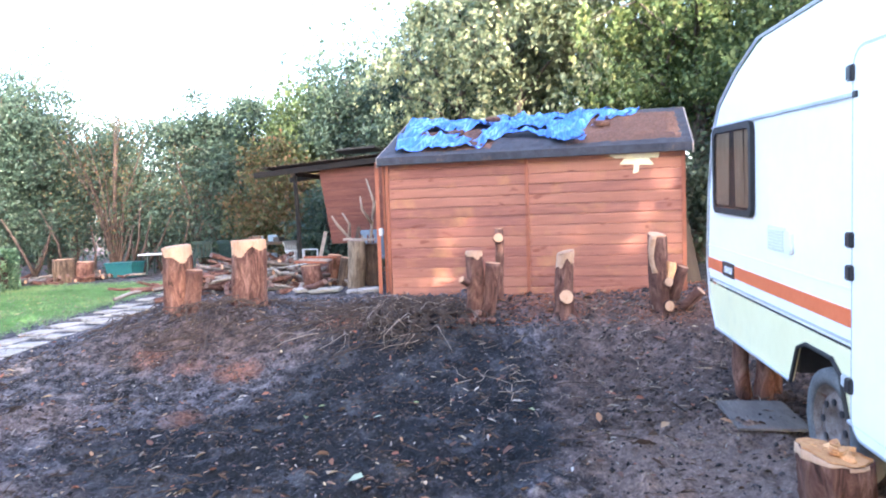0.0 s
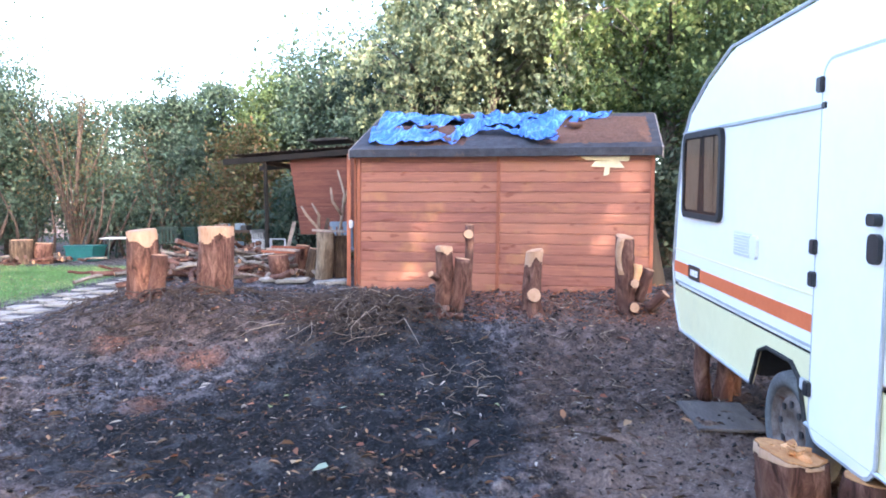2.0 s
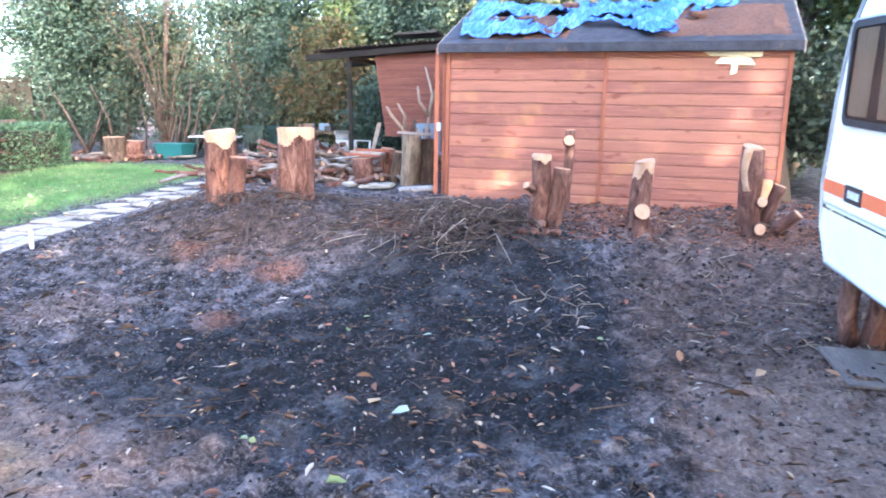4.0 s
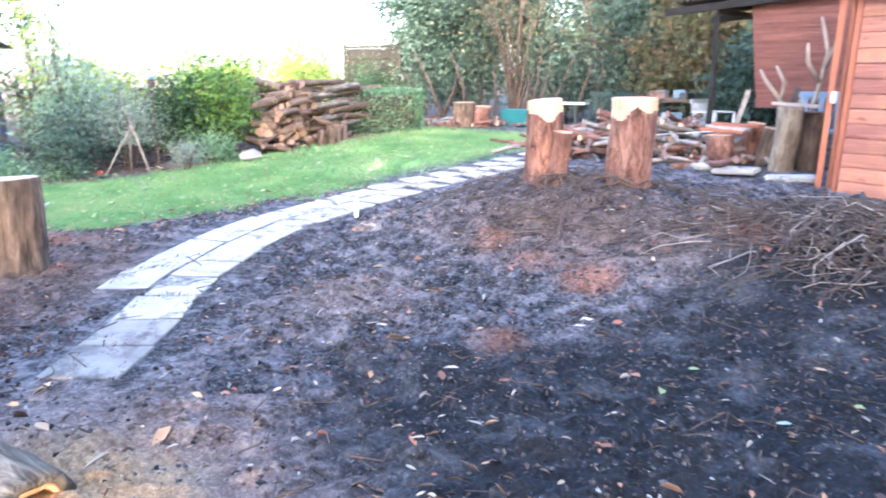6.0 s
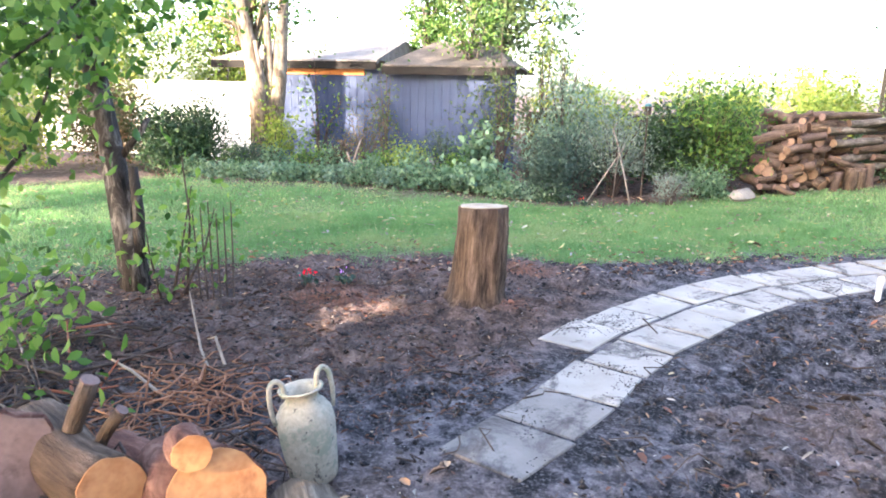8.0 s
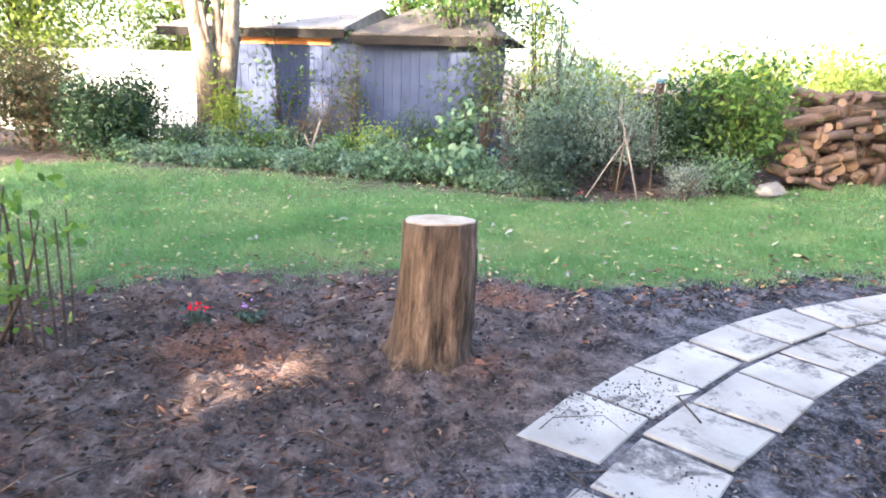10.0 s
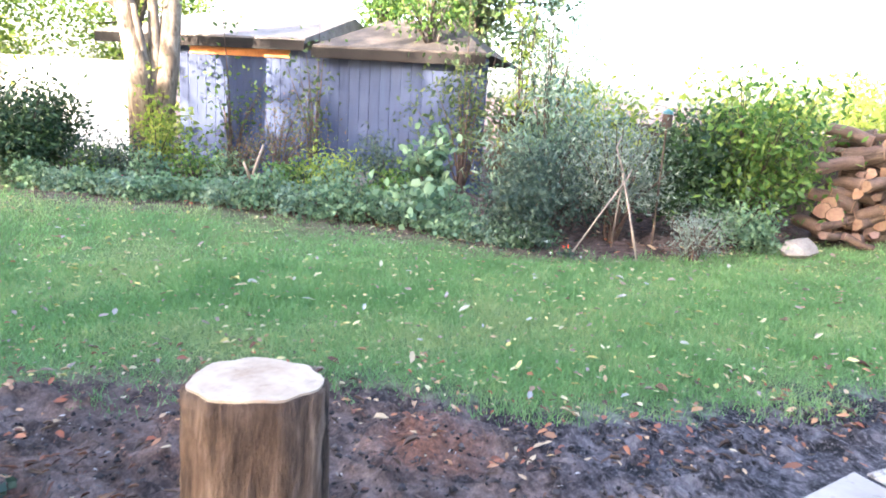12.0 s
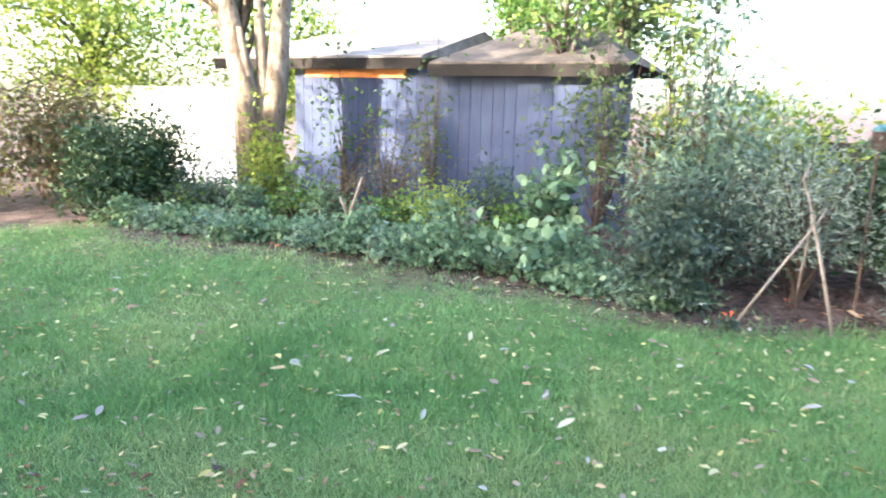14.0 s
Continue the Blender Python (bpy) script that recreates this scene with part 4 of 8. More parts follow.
# ---------------------------------------------------------------- log pile by the urn
HEAP = Vector((-0.12, 0.16, 0.0))           # the heap stands here relative to the first log
near_logs = [
    # end centre, axis away from the end, length, radius, cut material, label
    ((-2.80, 2.37, 0.225), (-0.86, -0.34, -0.26), 0.5, 0.168, M_CUT_ORANGE, "thick freshly sawn log with glowing orange end"),
    ((-2.93, 2.04, 0.245), (-0.82, -0.55, -0.02), 0.60, 0.112, M_CUT_ORANGE, "brown log with an oval sawn end"),
    ((-3.09, 1.68, 0.21), (-0.84, -0.3, -0.30), 0.45, 0.22, M_CUT_GREY, "large weathered log with a cracked dark end"),
    ((-2.95, 1.52, 0.12), (-0.85, -0.5, -0.02), 0.5, 0.14, M_CUT_GREY, "weathered log with a dark end"),
    ((-2.55, 1.95, 0.13), (-0.72, -0.30, -0.40), 0.30, 0.085, M_CUT_ORANGE, "short sawn log at the foot of the heap"),
    ((-2.42, 2.28, 0.10), (-0.70, -0.40, -0.40), 0.26, 0.080, M_CUT_ORANGE, "short sawn log at the foot of the heap"),
    ((-2.60, 1.58, 0.18), (-0.72, -0.34, -0.45), 0.34, 0.085, M_CUT_ORANGE, "short pale sawn log leaning in the heap"),
    ((-3.05, 2.30, 0.10), (-0.7, -0.6, 0.0), 0.5, 0.11, M_CUT_ORANGE, "red-barked log under the heap"),
]
for i, (c, d, ln, r, cm, lb) in enumerate(near_logs):
    ob = log_piece("cut_log", None, Vector(c) + HEAP, d, ln, r, M_BARK_RED if i != 1 else M_BARK_BROWN, cm, 80 + i, flute=0.15 if i == 2 else 0.06, sides=36, rough=0.02)
    tagged(ob, lb, "log", "logs heaped by the urn")
    if i == 0:
        snag(ob, Vector((-2.86, 2.275, 0.415)) + HEAP, (0.9, 0.28, 0.06), 0.085, 0.062, 95, cut=M_CUT_ORANGE, label="sawn branch knot", ends=(True, True))
    if i == 1:
        snag(ob, Vector((-3.20, 1.87, 0.30)) + HEAP, (0.12, 0.38, 1), 0.23, 0.034, 96, cut=M_CUT_GREY, bark=M_BARK_BROWN)
        snag(ob, Vector((-3.12, 1.97, 0.29)) + HEAP, (0.25, 0.6, 1), 0.18, 0.022, 97, cut=M_CUT_GREY, bark=M_BARK_BROWN)


moss_stone = mesh_ob("rough_stone", *tube_data([(0, -0.24, 0), (0.02, -0.12, 0.04), (0, 0.06, 0.06), (0, 0.22, 0.02)], [0.04, 0.085, 0.09, 0.04], 12, 0.10, 5), M_STONE, None, "", True)
moss_stone.matrix_basis = pose(-3.78, 1.40, 0.27, 0, 8, 60)
tagged(moss_stone, "pale rounded stone lying behind the cut logs", "stone")


def shell_faces(n, m):
    """Faces of a thick curved shell of thirteen rings."""
    F = []
    for i in range(12):
        for j in range(n):
            a = i * m + j
            F.append((a, a + 1, a + 1 + m, a + m))
            b = a + n + 1
            F.append((b, b + m, b + 1 + m, b + 1))
        for e in (0, n):
            a = i * m + e
            F.append((a, a + m, a + m + n + 1, a + n + 1))
    for i in (0, 12):
        for j in range(n):
            a = i * m + j
            F.append((a, a + 1, a + n + 2, a + n + 1))
    return F


def half_log(x, y, ang, ln, r):
    """Hollow split log: curved bark shell with raw wood inside."""
    n, V, F = 12, [], []
    for i in range(13):
        s = i / 12
        for rr in (r, r * 0.72):
            for j in range(n + 1):
                a = radians(-15 + 215 * j / n)
                w = 1 + 0.06 * math.sin(5 * s + j) + 0.05 * math.sin(17 * s + 2 * j)
                V.append((s * ln, rr * w * math.cos(a), rr * w * math.sin(a)))
    m = 2 * (n + 1)
    F = shell_faces(n, m)
    ob = mesh_ob("split_log", V, F, M_BARK_SHELL, None, "", True)
    ob.matrix_basis = pose(x, y, gz(x, y) + 0.05, -14, 5, ang)
    V, F = [], []
    for i in range(13):
        q = 0.006 + (ln - 0.012) * i / 12
        for rr in (r * 0.735, r * 0.56):
            for j in range(n + 1):
                a = radians(-12 + 209 * j / n)
                w = 1 + 0.06 * math.sin(5 * i / 12 + j) + 0.05 * math.sin(17 * i / 12 + 2 * j)
                V.append((q, rr * w * math.cos(a), rr * w * math.sin(a)))
    F = shell_faces(n, m)
    mesh_ob("heartwood", V, F, M_SPLIT, ob, "torn orange heartwood lining the hollow", True)
    return tagged(ob, "hollow split log with orange heartwood showing", "log", "logs heaped by the urn")


half_log(-3.08, 2.78, 10, 0.70, 0.145)
for i, (x, y, z, d, ln, r) in enumerate(((-2.2, 2.42, 0.05, (-0.6, -0.7, 0.1), 0.26, 0.06), (-2.42, 2.40, 0.06, (-0.9, 0.3, -0.02), 0.28, 0.055), (-2.62, 2.18, 0.06, (-0.5, -0.8, 0.1), 0.32, 0.06))):
    ob = log_piece("wood_chunk", None, Vector((x, y, z)) + HEAP, d, ln, r, M_BARK_RED, M_CUT_ORANGE, 100 + i, flute=0.16, sides=10)
    tagged(ob, "split chunk of orange wood among the logs", "log", "logs heaped by the urn")


def urn():
    prof = [(0.0, 0.0), (0.092, 0.0), (0.104, 0.015), (0.112, 0.08), (0.122, 0.18), (0.128, 0.26), (0.122, 0.31), (0.100, 0.345), (0.078, 0.362), (0.070, 0.380), (0.074, 0.398), (0.098, 0.410), (0.100, 0.418), (0.088, 0.418), (0.062, 0.395), (0.055, 0.36), (0.05, 0.25), (0.0, 0.24)]
    n, V, F = 40, [], []
    for i in range(n):
        a = 2 * math.pi * i / n
        V += [(r * math.cos(a), r * math.sin(a), z) for r, z in prof]
    p = len(prof)
    for i in range(n):
        for q in range(p - 1):
            F.append((i * p + q, ((i + 1) % n) * p + q, ((i + 1) % n) * p + q + 1, i * p + q + 1))
    kk = Mat("flaked_urn_paint")
    big, fin = kk.noise(9, 6, 0.7), kk.noise(45, 4, 0.7)
    c = kk.ramp(fin, [(0.3, (0.25, 0.225, 0.17)), (0.7, (0.40, 0.36, 0.28))])
    c = kk.mix(kk.ramp(big, [(0.54, (0, 0, 0)), (0.58, (1, 1, 1))]), c, (0.23, 0.24, 0.18))
    c = kk.mix(kk.ramp(kk.noise(26, 5, 0.75), [(0.60, (0, 0, 0)), (0.64, (1, 1, 1))]), c, (0.06, 0.055, 0.05))
    kk.bump(big, 0.4, 0.006)
    m = kk.done(c, 0.8, 0, 0.3)
    e = thing("garden_urn", pose(-3.40, 2.86, gz(-3.40, 2.86) + 0.0) @ Matrix.Rotation(radians(8), 4, Vector((0.89, -0.45, 0))) @ pose(0, 0, 0, 0, 0, 20) @ Matrix.Diagonal((0.88, 0.88, 0.9, 1)), "pale flaking two-handled garden urn standing on the soil", "urn")
    mesh_ob("body", V, F, m, e, "", True)
    for sgn in (-1, 1):
        pts = []
        for i in range(13):
            a = radians(200 - 245 * i / 12)
            pts.append((0, sgn * (0.110 + 0.036 * math.cos(a)), 0.415 + 0.062 * math.sin(a) + (0 if i < 9 else -0.02 * (i - 8))))
        v, f = tube_data(pts, [0.012] * 9 + [0.012, 0.011, 0.011, 0.010], 10)
        mesh_ob("handle", v, f, m, e, "", True)


urn()

# ---------------------------------------------------------------- paving path
cum = [0.0]
for a, b in zip(INNER, INNER[1:]):
    cum.append(cum[-1] + math.hypot(b[0] - a[0], b[1] - a[1]))


def along(s):
    x = np.interp(s, cum, [p[0] for p in INNER])
    y = np.interp(s, cum, [p[1] for p in INNER])
    return Vector((float(x), float(y), 0))


path = thing("garden_path", Matrix.Identity(4), "curved path of pale worn concrete paving slabs", "path")
path["kind"] = "structure"
rs = random.Random(4)
SL = 0.445
row = 0
s = 0.0
while s < cum[-1] - 0.3:
    a, b = along(s), along(s + SL)
    t_dir = (b - a).normalized()
    n_dir = Vector((-t_dir.y, t_dir.x, 0))
    cols = 1 if row < 3 else 2
    a2, b2 = along(s + SL), along(s + 2 * SL)
    nd2 = Vector((-(b2 - a2).normalized().y, (b2 - a2).normalized().x, 0))
    for cidx in range(cols):
        off = t_dir * (0.17 if cidx else 0.0)
        w0, w1 = cidx * 0.385 + (0.014 if cidx else 0), (cidx + 1) * 0.385 - 0.013
        if row < 3:
            w0, w1 = 0.0, 0.41
        c4 = [a + n_dir * w0 + t_dir * 0.019, a + n_dir * w1 + t_dir * 0.019, b + nd2 * w1 - t_dir * 0.016, b + nd2 * w0 - t_dir * 0.016]
        c4 = [q + off for q in c4]
        mid = sum(c4, Vector()) / 4
        c4 = [Vector((p.x + rs.uniform(-0.012, 0.012), p.y + rs.uniform(-0.012, 0.012), 0)) for p in c4]
        zc = gz(mid.x, mid.y) + 0.009 + rs.uniform(-0.002, 0.004)
        tx, ty = rs.uniform(-0.007, 0.007), rs.uniform(-0.007, 0.007)
        V = []
        for f_in, z in ((1.0, -0.05), (1.0, -0.006), (0.975, 0.0)):
            for p in c4:
                q = (p - mid) * f_in
                V.append((q.x, q.y, z + tx * q.x + ty * q.y))
        F = [(8, 9, 10, 11), (3, 2, 1, 0)] + [(i + o, (i + 1) % 4 + o, (i + 1) % 4 + o + 4, i + o + 4) for o in (0, 4) for i in range(4)]
        o = mesh_ob("paving_slab", V, F, M_SLAB_DIRTY if row < 2 else M_SLAB, path)
        o.location = (mid.x, mid.y, zc)
    s += SL
    row += 1
pg = part("marker_peg", bbox((-0.018, -0.018, -0.05), (0.018, 0.018, 0.21), 0.006), M_WHITEPAINT)
pg.matrix_basis = pose(-4.98, 7.2, gz(-4.98, 7.2) + 0.0, 3, 4, 20)
tagged(pg, "small white peg standing at the edge of the path", "peg")

# ---------------------------------------------------------------- plants


def leaf_mesh(name, centers, normals_seed, size, material, parent, aspect=0.5, droop=0.3, label="", kind="", fine=False):
    """Folded pointed leaves, one island each, at the given points."""
    rs_ = np.random.RandomState(normals_seed)
    c = np.asarray(centers, np.float32)
    n = len(c)
    d = rs_.normal(size=(n, 3)).astype(np.float32)
    d[:, 2] -= droop
    d /= np.linalg.norm(d, axis=1, keepdims=True)
    u = rs_.normal(size=(n, 3)).astype(np.float32)
    u -= d * (u * d).sum(1, keepdims=True)
    u /= np.linalg.norm(u, axis=1, keepdims=True)
    w = np.cross(d, u)
    ln = (size * rs_.uniform(0.6, 1.25, (n, 1))).astype(np.float32)
    wd = ln * aspect * 0.5
    fold = wd * 0.35
    if fine:
        # a rounded, folded and slightly curled leaf of six triangles
        prof = ((-0.5, 0.0, 0.0), (-0.22, 0.85, 0.8), (0.12, 0.95, 1.0), (0.5, 0.0, -0.5), (0.12, -0.95, 1.0), (-0.22, -0.85, 0.8), (0.0, 0.0, 0.0))
        vf = np.stack([c + d * ln * a_ + u * wd * b_ + w * fold * g_ for a_, b_, g_ in prof], 1)
        me = bpy.data.meshes.new(name)
        me.vertices.add(n * 7)
        me.vertices.foreach_set("co", vf.astype(np.float32).ravel())
        base = np.arange(n, dtype=np.int32)[:, None] * 7
        tri = np.concatenate([base + [6, i_, (i_ + 1) % 6] for i_ in range(6)], 1).astype(np.int32)
        me.loops.add(n * 18)
        me.loops.foreach_set("vertex_index", tri.ravel())
        me.polygons.add(n * 6)
        me.polygons.foreach_set("loop_start", np.arange(0, n * 18, 3, dtype=np.int32))
        me.polygons.foreach_set("use_smooth", np.ones(n * 6, dtype=bool))
        me.update(calc_edges=True)
        me.materials.append(material)
        ob = new(name, me)
        ob.parent = parent
        return tagged(ob, label, kind=kind)
    v = np.empty((n, 4, 3), np.float32)
    v[:, 0] = c - d * ln * 0.5
    v[:, 1] = c + u * wd + w * fold
    v[:, 2] = c + d * ln * 0.5
    v[:, 3] = c - u * wd + w * fold
    me = bpy.data.meshes.new(name)
    me.vertices.add(n * 4)
    me.vertices.foreach_set("co", v.ravel())
    base = np.arange(n, dtype=np.int32)[:, None] * 4
    tri = np.concatenate([base + [0, 1, 2], base + [0, 2, 3]], 1).astype(np.int32)
    me.loops.add(n * 6)
    me.loops.foreach_set("vertex_index", tri.ravel())
    me.polygons.add(n * 2)
    me.polygons.foreach_set("loop_start", np.arange(0, n * 6, 3, dtype=np.int32))
    me.update(calc_edges=True)
    me.materials.append(material)
    ob = new(name, me)
    ob.parent = parent
    return tagged(ob, label, kind=kind)


G = lambda *cs: [(i / max(1, len(cs) - 1), c) for i, c in enumerate(cs)]
L_DARK = leafy("leaf_dark", G((0.024, 0.046, 0.034), (0.034, 0.062, 0.045), (0.048, 0.080, 0.056), (0.085, 0.115, 0.078)), 0.25, 0.55)
L_MID = leafy("leaf_mid", G((0.040, 0.070, 0.030), (0.060, 0.098, 0.040), (0.085, 0.130, 0.050), (0.13, 0.16, 0.06)), 0.36, 0.6)
L_BROWN = leafy("leaf_turning", G((0.04, 0.055, 0.022), (0.075, 0.085, 0.035), (0.11, 0.09, 0.045), (0.15, 0.08, 0.045)), 0.35)
L_LIGHT = leafy("leaf_light", G((0.03, 0.075, 0.018), (0.055, 0.125, 0.025), (0.095, 0.18, 0.035), (0.18, 0.245, 0.055)), 0.40)
L_OLIVE = leafy("leaf_olive", G((0.055, 0.082, 0.062), (0.105, 0.145, 0.11), (0.175, 0.22, 0.175), (0.27, 0.315, 0.26)), 0.32)
L_BLUE = leafy("leaf_bluegreen", G((0.055, 0.105, 0.075), (0.10, 0.17, 0.12), (0.16, 0.24, 0.17), (0.22, 0.29, 0.19)), 0.32)
L_BED = leafy("leaf_bed", G((0.045, 0.095, 0.055), (0.085, 0.160, 0.090), (0.13, 0.22, 0.125), (0.18, 0.255, 0.14)), 0.32)
L_CONIFER = leafy("leaf_conifer", G((0.012, 0.032, 0.014), (0.025, 0.055, 0.022), (0.045, 0.085, 0.03)), 0.15)
L_BIRCH = leafy("leaf_birch", G((0.12, 0.18, 0.070), (0.16, 0.235, 0.092), (0.215, 0.285, 0.115), (0.32, 0.34, 0.135)), 0.5, 0.5)
L_BIRCH_PALE = leafy("leaf_birch_pale", G((0.12, 0.16, 0.10), (0.175, 0.22, 0.135), (0.23, 0.275, 0.165), (0.31, 0.31, 0.175)), 0.45, 0.45)
L_SILVER = leafy("leaf_silver", G((0.08, 0.11, 0.09), (0.14, 0.18, 0.155), (0.21, 0.25, 0.225)), 0.2)
L_HOP = leafy("leaf_yellow_green", G((0.12, 0.19, 0.03), (0.2, 0.28, 0.05), (0.3, 0.33, 0.07)), 0.45)


def clumps(rnd, n_clumps, center, radius, squash=1.0, lower=-0.6):
    """Clump centres filling an uneven crown."""
    out = []
    while len(out) < n_clumps:
        p = rnd.normal(size=3)
        p /= np.linalg.norm(p)
        r = rnd.uniform(0.25, 1.0) ** 0.5 * (0.75 + 0.4 * math.sin(5 * p[0] + 3 * p[1]) * math.cos(4 * p[2]))
        q = p * r
        if q[2] < lower:
            continue
        out.append(np.asarray(center) + q * np.asarray((radius, radius, radius * squash)))
    return np.array(out)


# leaves cut from the added sunny-side trees to place sun flecks: where, and how wide
rg = random.Random(77)
SUN_FLECKS = [((-5.40, 3.18, 0.05), 0.09), ((-5.20, 3.06, 0.05), 0.09), ((-4.98, 2.92, 0.05), 0.05), ((-2.92, 2.58, 0.36), -0.02),
              ((-0.75, 8.9, 0.58), 0.10), ((-0.35, 8.86, 0.62), 0.06), ((-0.05, 8.8, 0.56), 0.07), ((-0.2, 8.8, 1.15), 0.03), ((0.1, 8.75, 1.35), 0.03), ((-4.35, 6.75, 0.2), 0.12), ((-3.0, 7.5, 0.8), 0.08),
              ((-6.9, 9.6, 0.2), 0.06), ((-6.5, 10.0, 0.2), 0.04), ((-8.1, 10.7, 0.2), 0.06)]
for _ in range(34):
    q = rg.uniform(-0.15, 0.33)
    SUN_FLECKS.append(((-15.22 + 2.24 * q + 0.05, 3.15 + 3.96 * q, rg.uniform(0.8, 1.95)), rg.uniform(0.02, 0.13)))
for _ in range(12):
    q = rg.uniform(-0.25, 0.22)
    SUN_FLECKS.append(((-15.9 + 2.24 * q, 3.6 + 3.96 * q, 2.25), rg.uniform(0.2, 0.5)))


def open_crown(p, at):
    """Drop the leaves that would stand in the shafts of sun."""
    p = np.asarray(p)
    keep = np.ones(len(p), bool)
    d = np.array(SUN_DIR)
    for q, r in SUN_FLECKS:
        rel = p + np.array(at) - np.array(q)
        off = rel - (rel @ d)[:, None] * d
        keep &= (off ** 2).sum(1) > (r + 0.10) ** 2
    return p[keep]


def tree(x, y, h, crown_r, leaf, label, seed, n_leaves=9000, leaf_size=0.11, trunk_r=0.13, bark=M_BARK_GREY, squash=1.3, low=0.35, name="tree", spread=0.30, n_clump=None, z0=None, flecks=False):
    rnd = np.random.RandomState(seed)
    z0 = gz(x, y) - 0.05 if z0 is None else z0
    e = thing(name, pose(x, y, z0), label, "tree")
    cz = h - crown_r * squash
    cz = max(cz, h * low)
    top = (rnd.uniform(-0.3, 0.3), rnd.uniform(-0.3, 0.3), cz)
    pts = [(0, 0, 0), (top[0] * 0.2 + rnd.uniform(-0.1, 0.1), top[1] * 0.2, cz * 0.35), (top[0] * 0.6, top[1] * 0.6 + rnd.uniform(-0.1, 0.1), cz * 0.7), top, (top[0] * 1.2, top[1] * 1.2, cz + crown_r * squash * 0.7)]
    pieces = [tube_data(pts, [trunk_r * 1.25, trunk_r, trunk_r * 0.8, trunk_r * 0.55, trunk_r * 0.12], 9, 0.08, seed)]
    v, f = joined(pieces)
    mesh_ob("trunk", v, f, bark, e, "", True)
    cl = clumps(rnd, n_clump or max(18, int(crown_r * 26)), top, crown_r, squash)
    limbs = []
    for c in cl[:: max(1, len(cl) // 14)]:
        b = Vector(pts[1]).lerp(Vector(pts[3]), rnd.uniform(0.3, 1.0))
        m = b.lerp(Vector(c), 0.5) + Vector((0, 0, rnd.uniform(0, 0.3)))
        limbs.append(tube_data([b, m, Vector(c)], [trunk_r * 0.4, trunk_r * 0.25, trunk_r * 0.06], 6, 0.05, seed))
    v, f = joined(limbs)
    mesh_ob("limb_framework", v, f, bark, e, "", True)
    idx = rnd.randint(0, len(cl), n_leaves)
    sig = crown_r * spread * rnd.uniform(0.5, 1.1, (len(cl), 1))
    off = rnd.normal(size=(n_leaves, 3)) * sig[idx] * np.array((1, 1, 0.7))
    pts_l = cl[idx] + off
    pts_l = pts_l[pts_l[:, 2] > 0.05]
    if flecks:
        pts_l = open_crown(pts_l, (x, y, z0))
    leaf_mesh("crown", pts_l, seed + 1, leaf_size, leaf, e, 0.55)
    return e


def birch(x, y, h, crown_r, leaf, label, seed, strands=520, per=26, leaf_size=0.105, trunk_r=0.11, bark=M_BARK_GREY, low=0.3):
    """A light, open crown: rising limbs with sprays of small leaves hanging from them."""
    rnd = np.random.RandomState(seed)
    z0 = gz(x, y) - 0.05
    e = thing("birch_tree", pose(x, y, z0), label, "tree")
    sway = rnd.uniform(-0.35, 0.35, 2)
    spine = [(sway[0] * q * q, sway[1] * q * q, h * q) for q in (0, 0.25, 0.5, 0.75, 1.0)]
    mesh_ob("trunk", *tube_data(spine, [trunk_r * 1.2, trunk_r, trunk_r * 0.75, trunk_r * 0.45, 0.012], 9, 0.08, seed), bark, e, "", True)
    limbs, tips = [], []
    for i in range(34):
        q = rnd.uniform(low, 0.95)
        a = rnd.uniform(0, 6.28)
        reach = crown_r * (1.15 - 0.75 * abs(q - 0.55)) * rnd.uniform(0.55, 1.1) * (1.0 if q < 0.8 else 0.6)
        b = Vector((sway[0] * q * q, sway[1] * q * q, h * q))
        m_ = b + Vector((math.cos(a) * reach * 0.55, math.sin(a) * reach * 0.55, reach * 0.42))
        t_ = b + Vector((math.cos(a) * reach, math.sin(a) * reach, reach * rnd.uniform(0.25, 0.6)))
        limbs.append(tube_data([b, m_, t_], [0.035, 0.02, 0.006], 5, 0.05, i))
        tips += [b.lerp(m_, 0.6), m_, m_.lerp(t_, 0.4), m_.lerp(t_, 0.75), t_]
    v, f = joined(limbs)
    mesh_ob("limb_framework", v, f, bark, e, "", True)
    tp_ = np.array([tuple(p) for p in tips])
    st = tp_[rnd.randint(0, len(tp_), strands)] + rnd.normal(size=(strands, 3)) * (0.20, 0.20, 0.12)
    drop = rnd.uniform(0.25, 0.95, strands)
    k_ = rnd.uniform(0, 1, (strands, per))
    lean = rnd.normal(size=(strands, 2)) * 0.22
    px_ = st[:, None, 0] + lean[:, None, 0] * k_ + rnd.normal(size=(strands, per)) * 0.05
    py_ = st[:, None, 1] + lean[:, None, 1] * k_ + rnd.normal(size=(strands, per)) * 0.05
    pz_ = st[:, None, 2] - drop[:, None] * k_ ** 1.2 + rnd.normal(size=(strands, per)) * 0.03
    leaf_mesh("crown", np.stack([px_.ravel(), py_.ravel(), pz_.ravel()], 1), seed + 1, leaf_size, leaf, e, 0.6, 0.9)
    return e


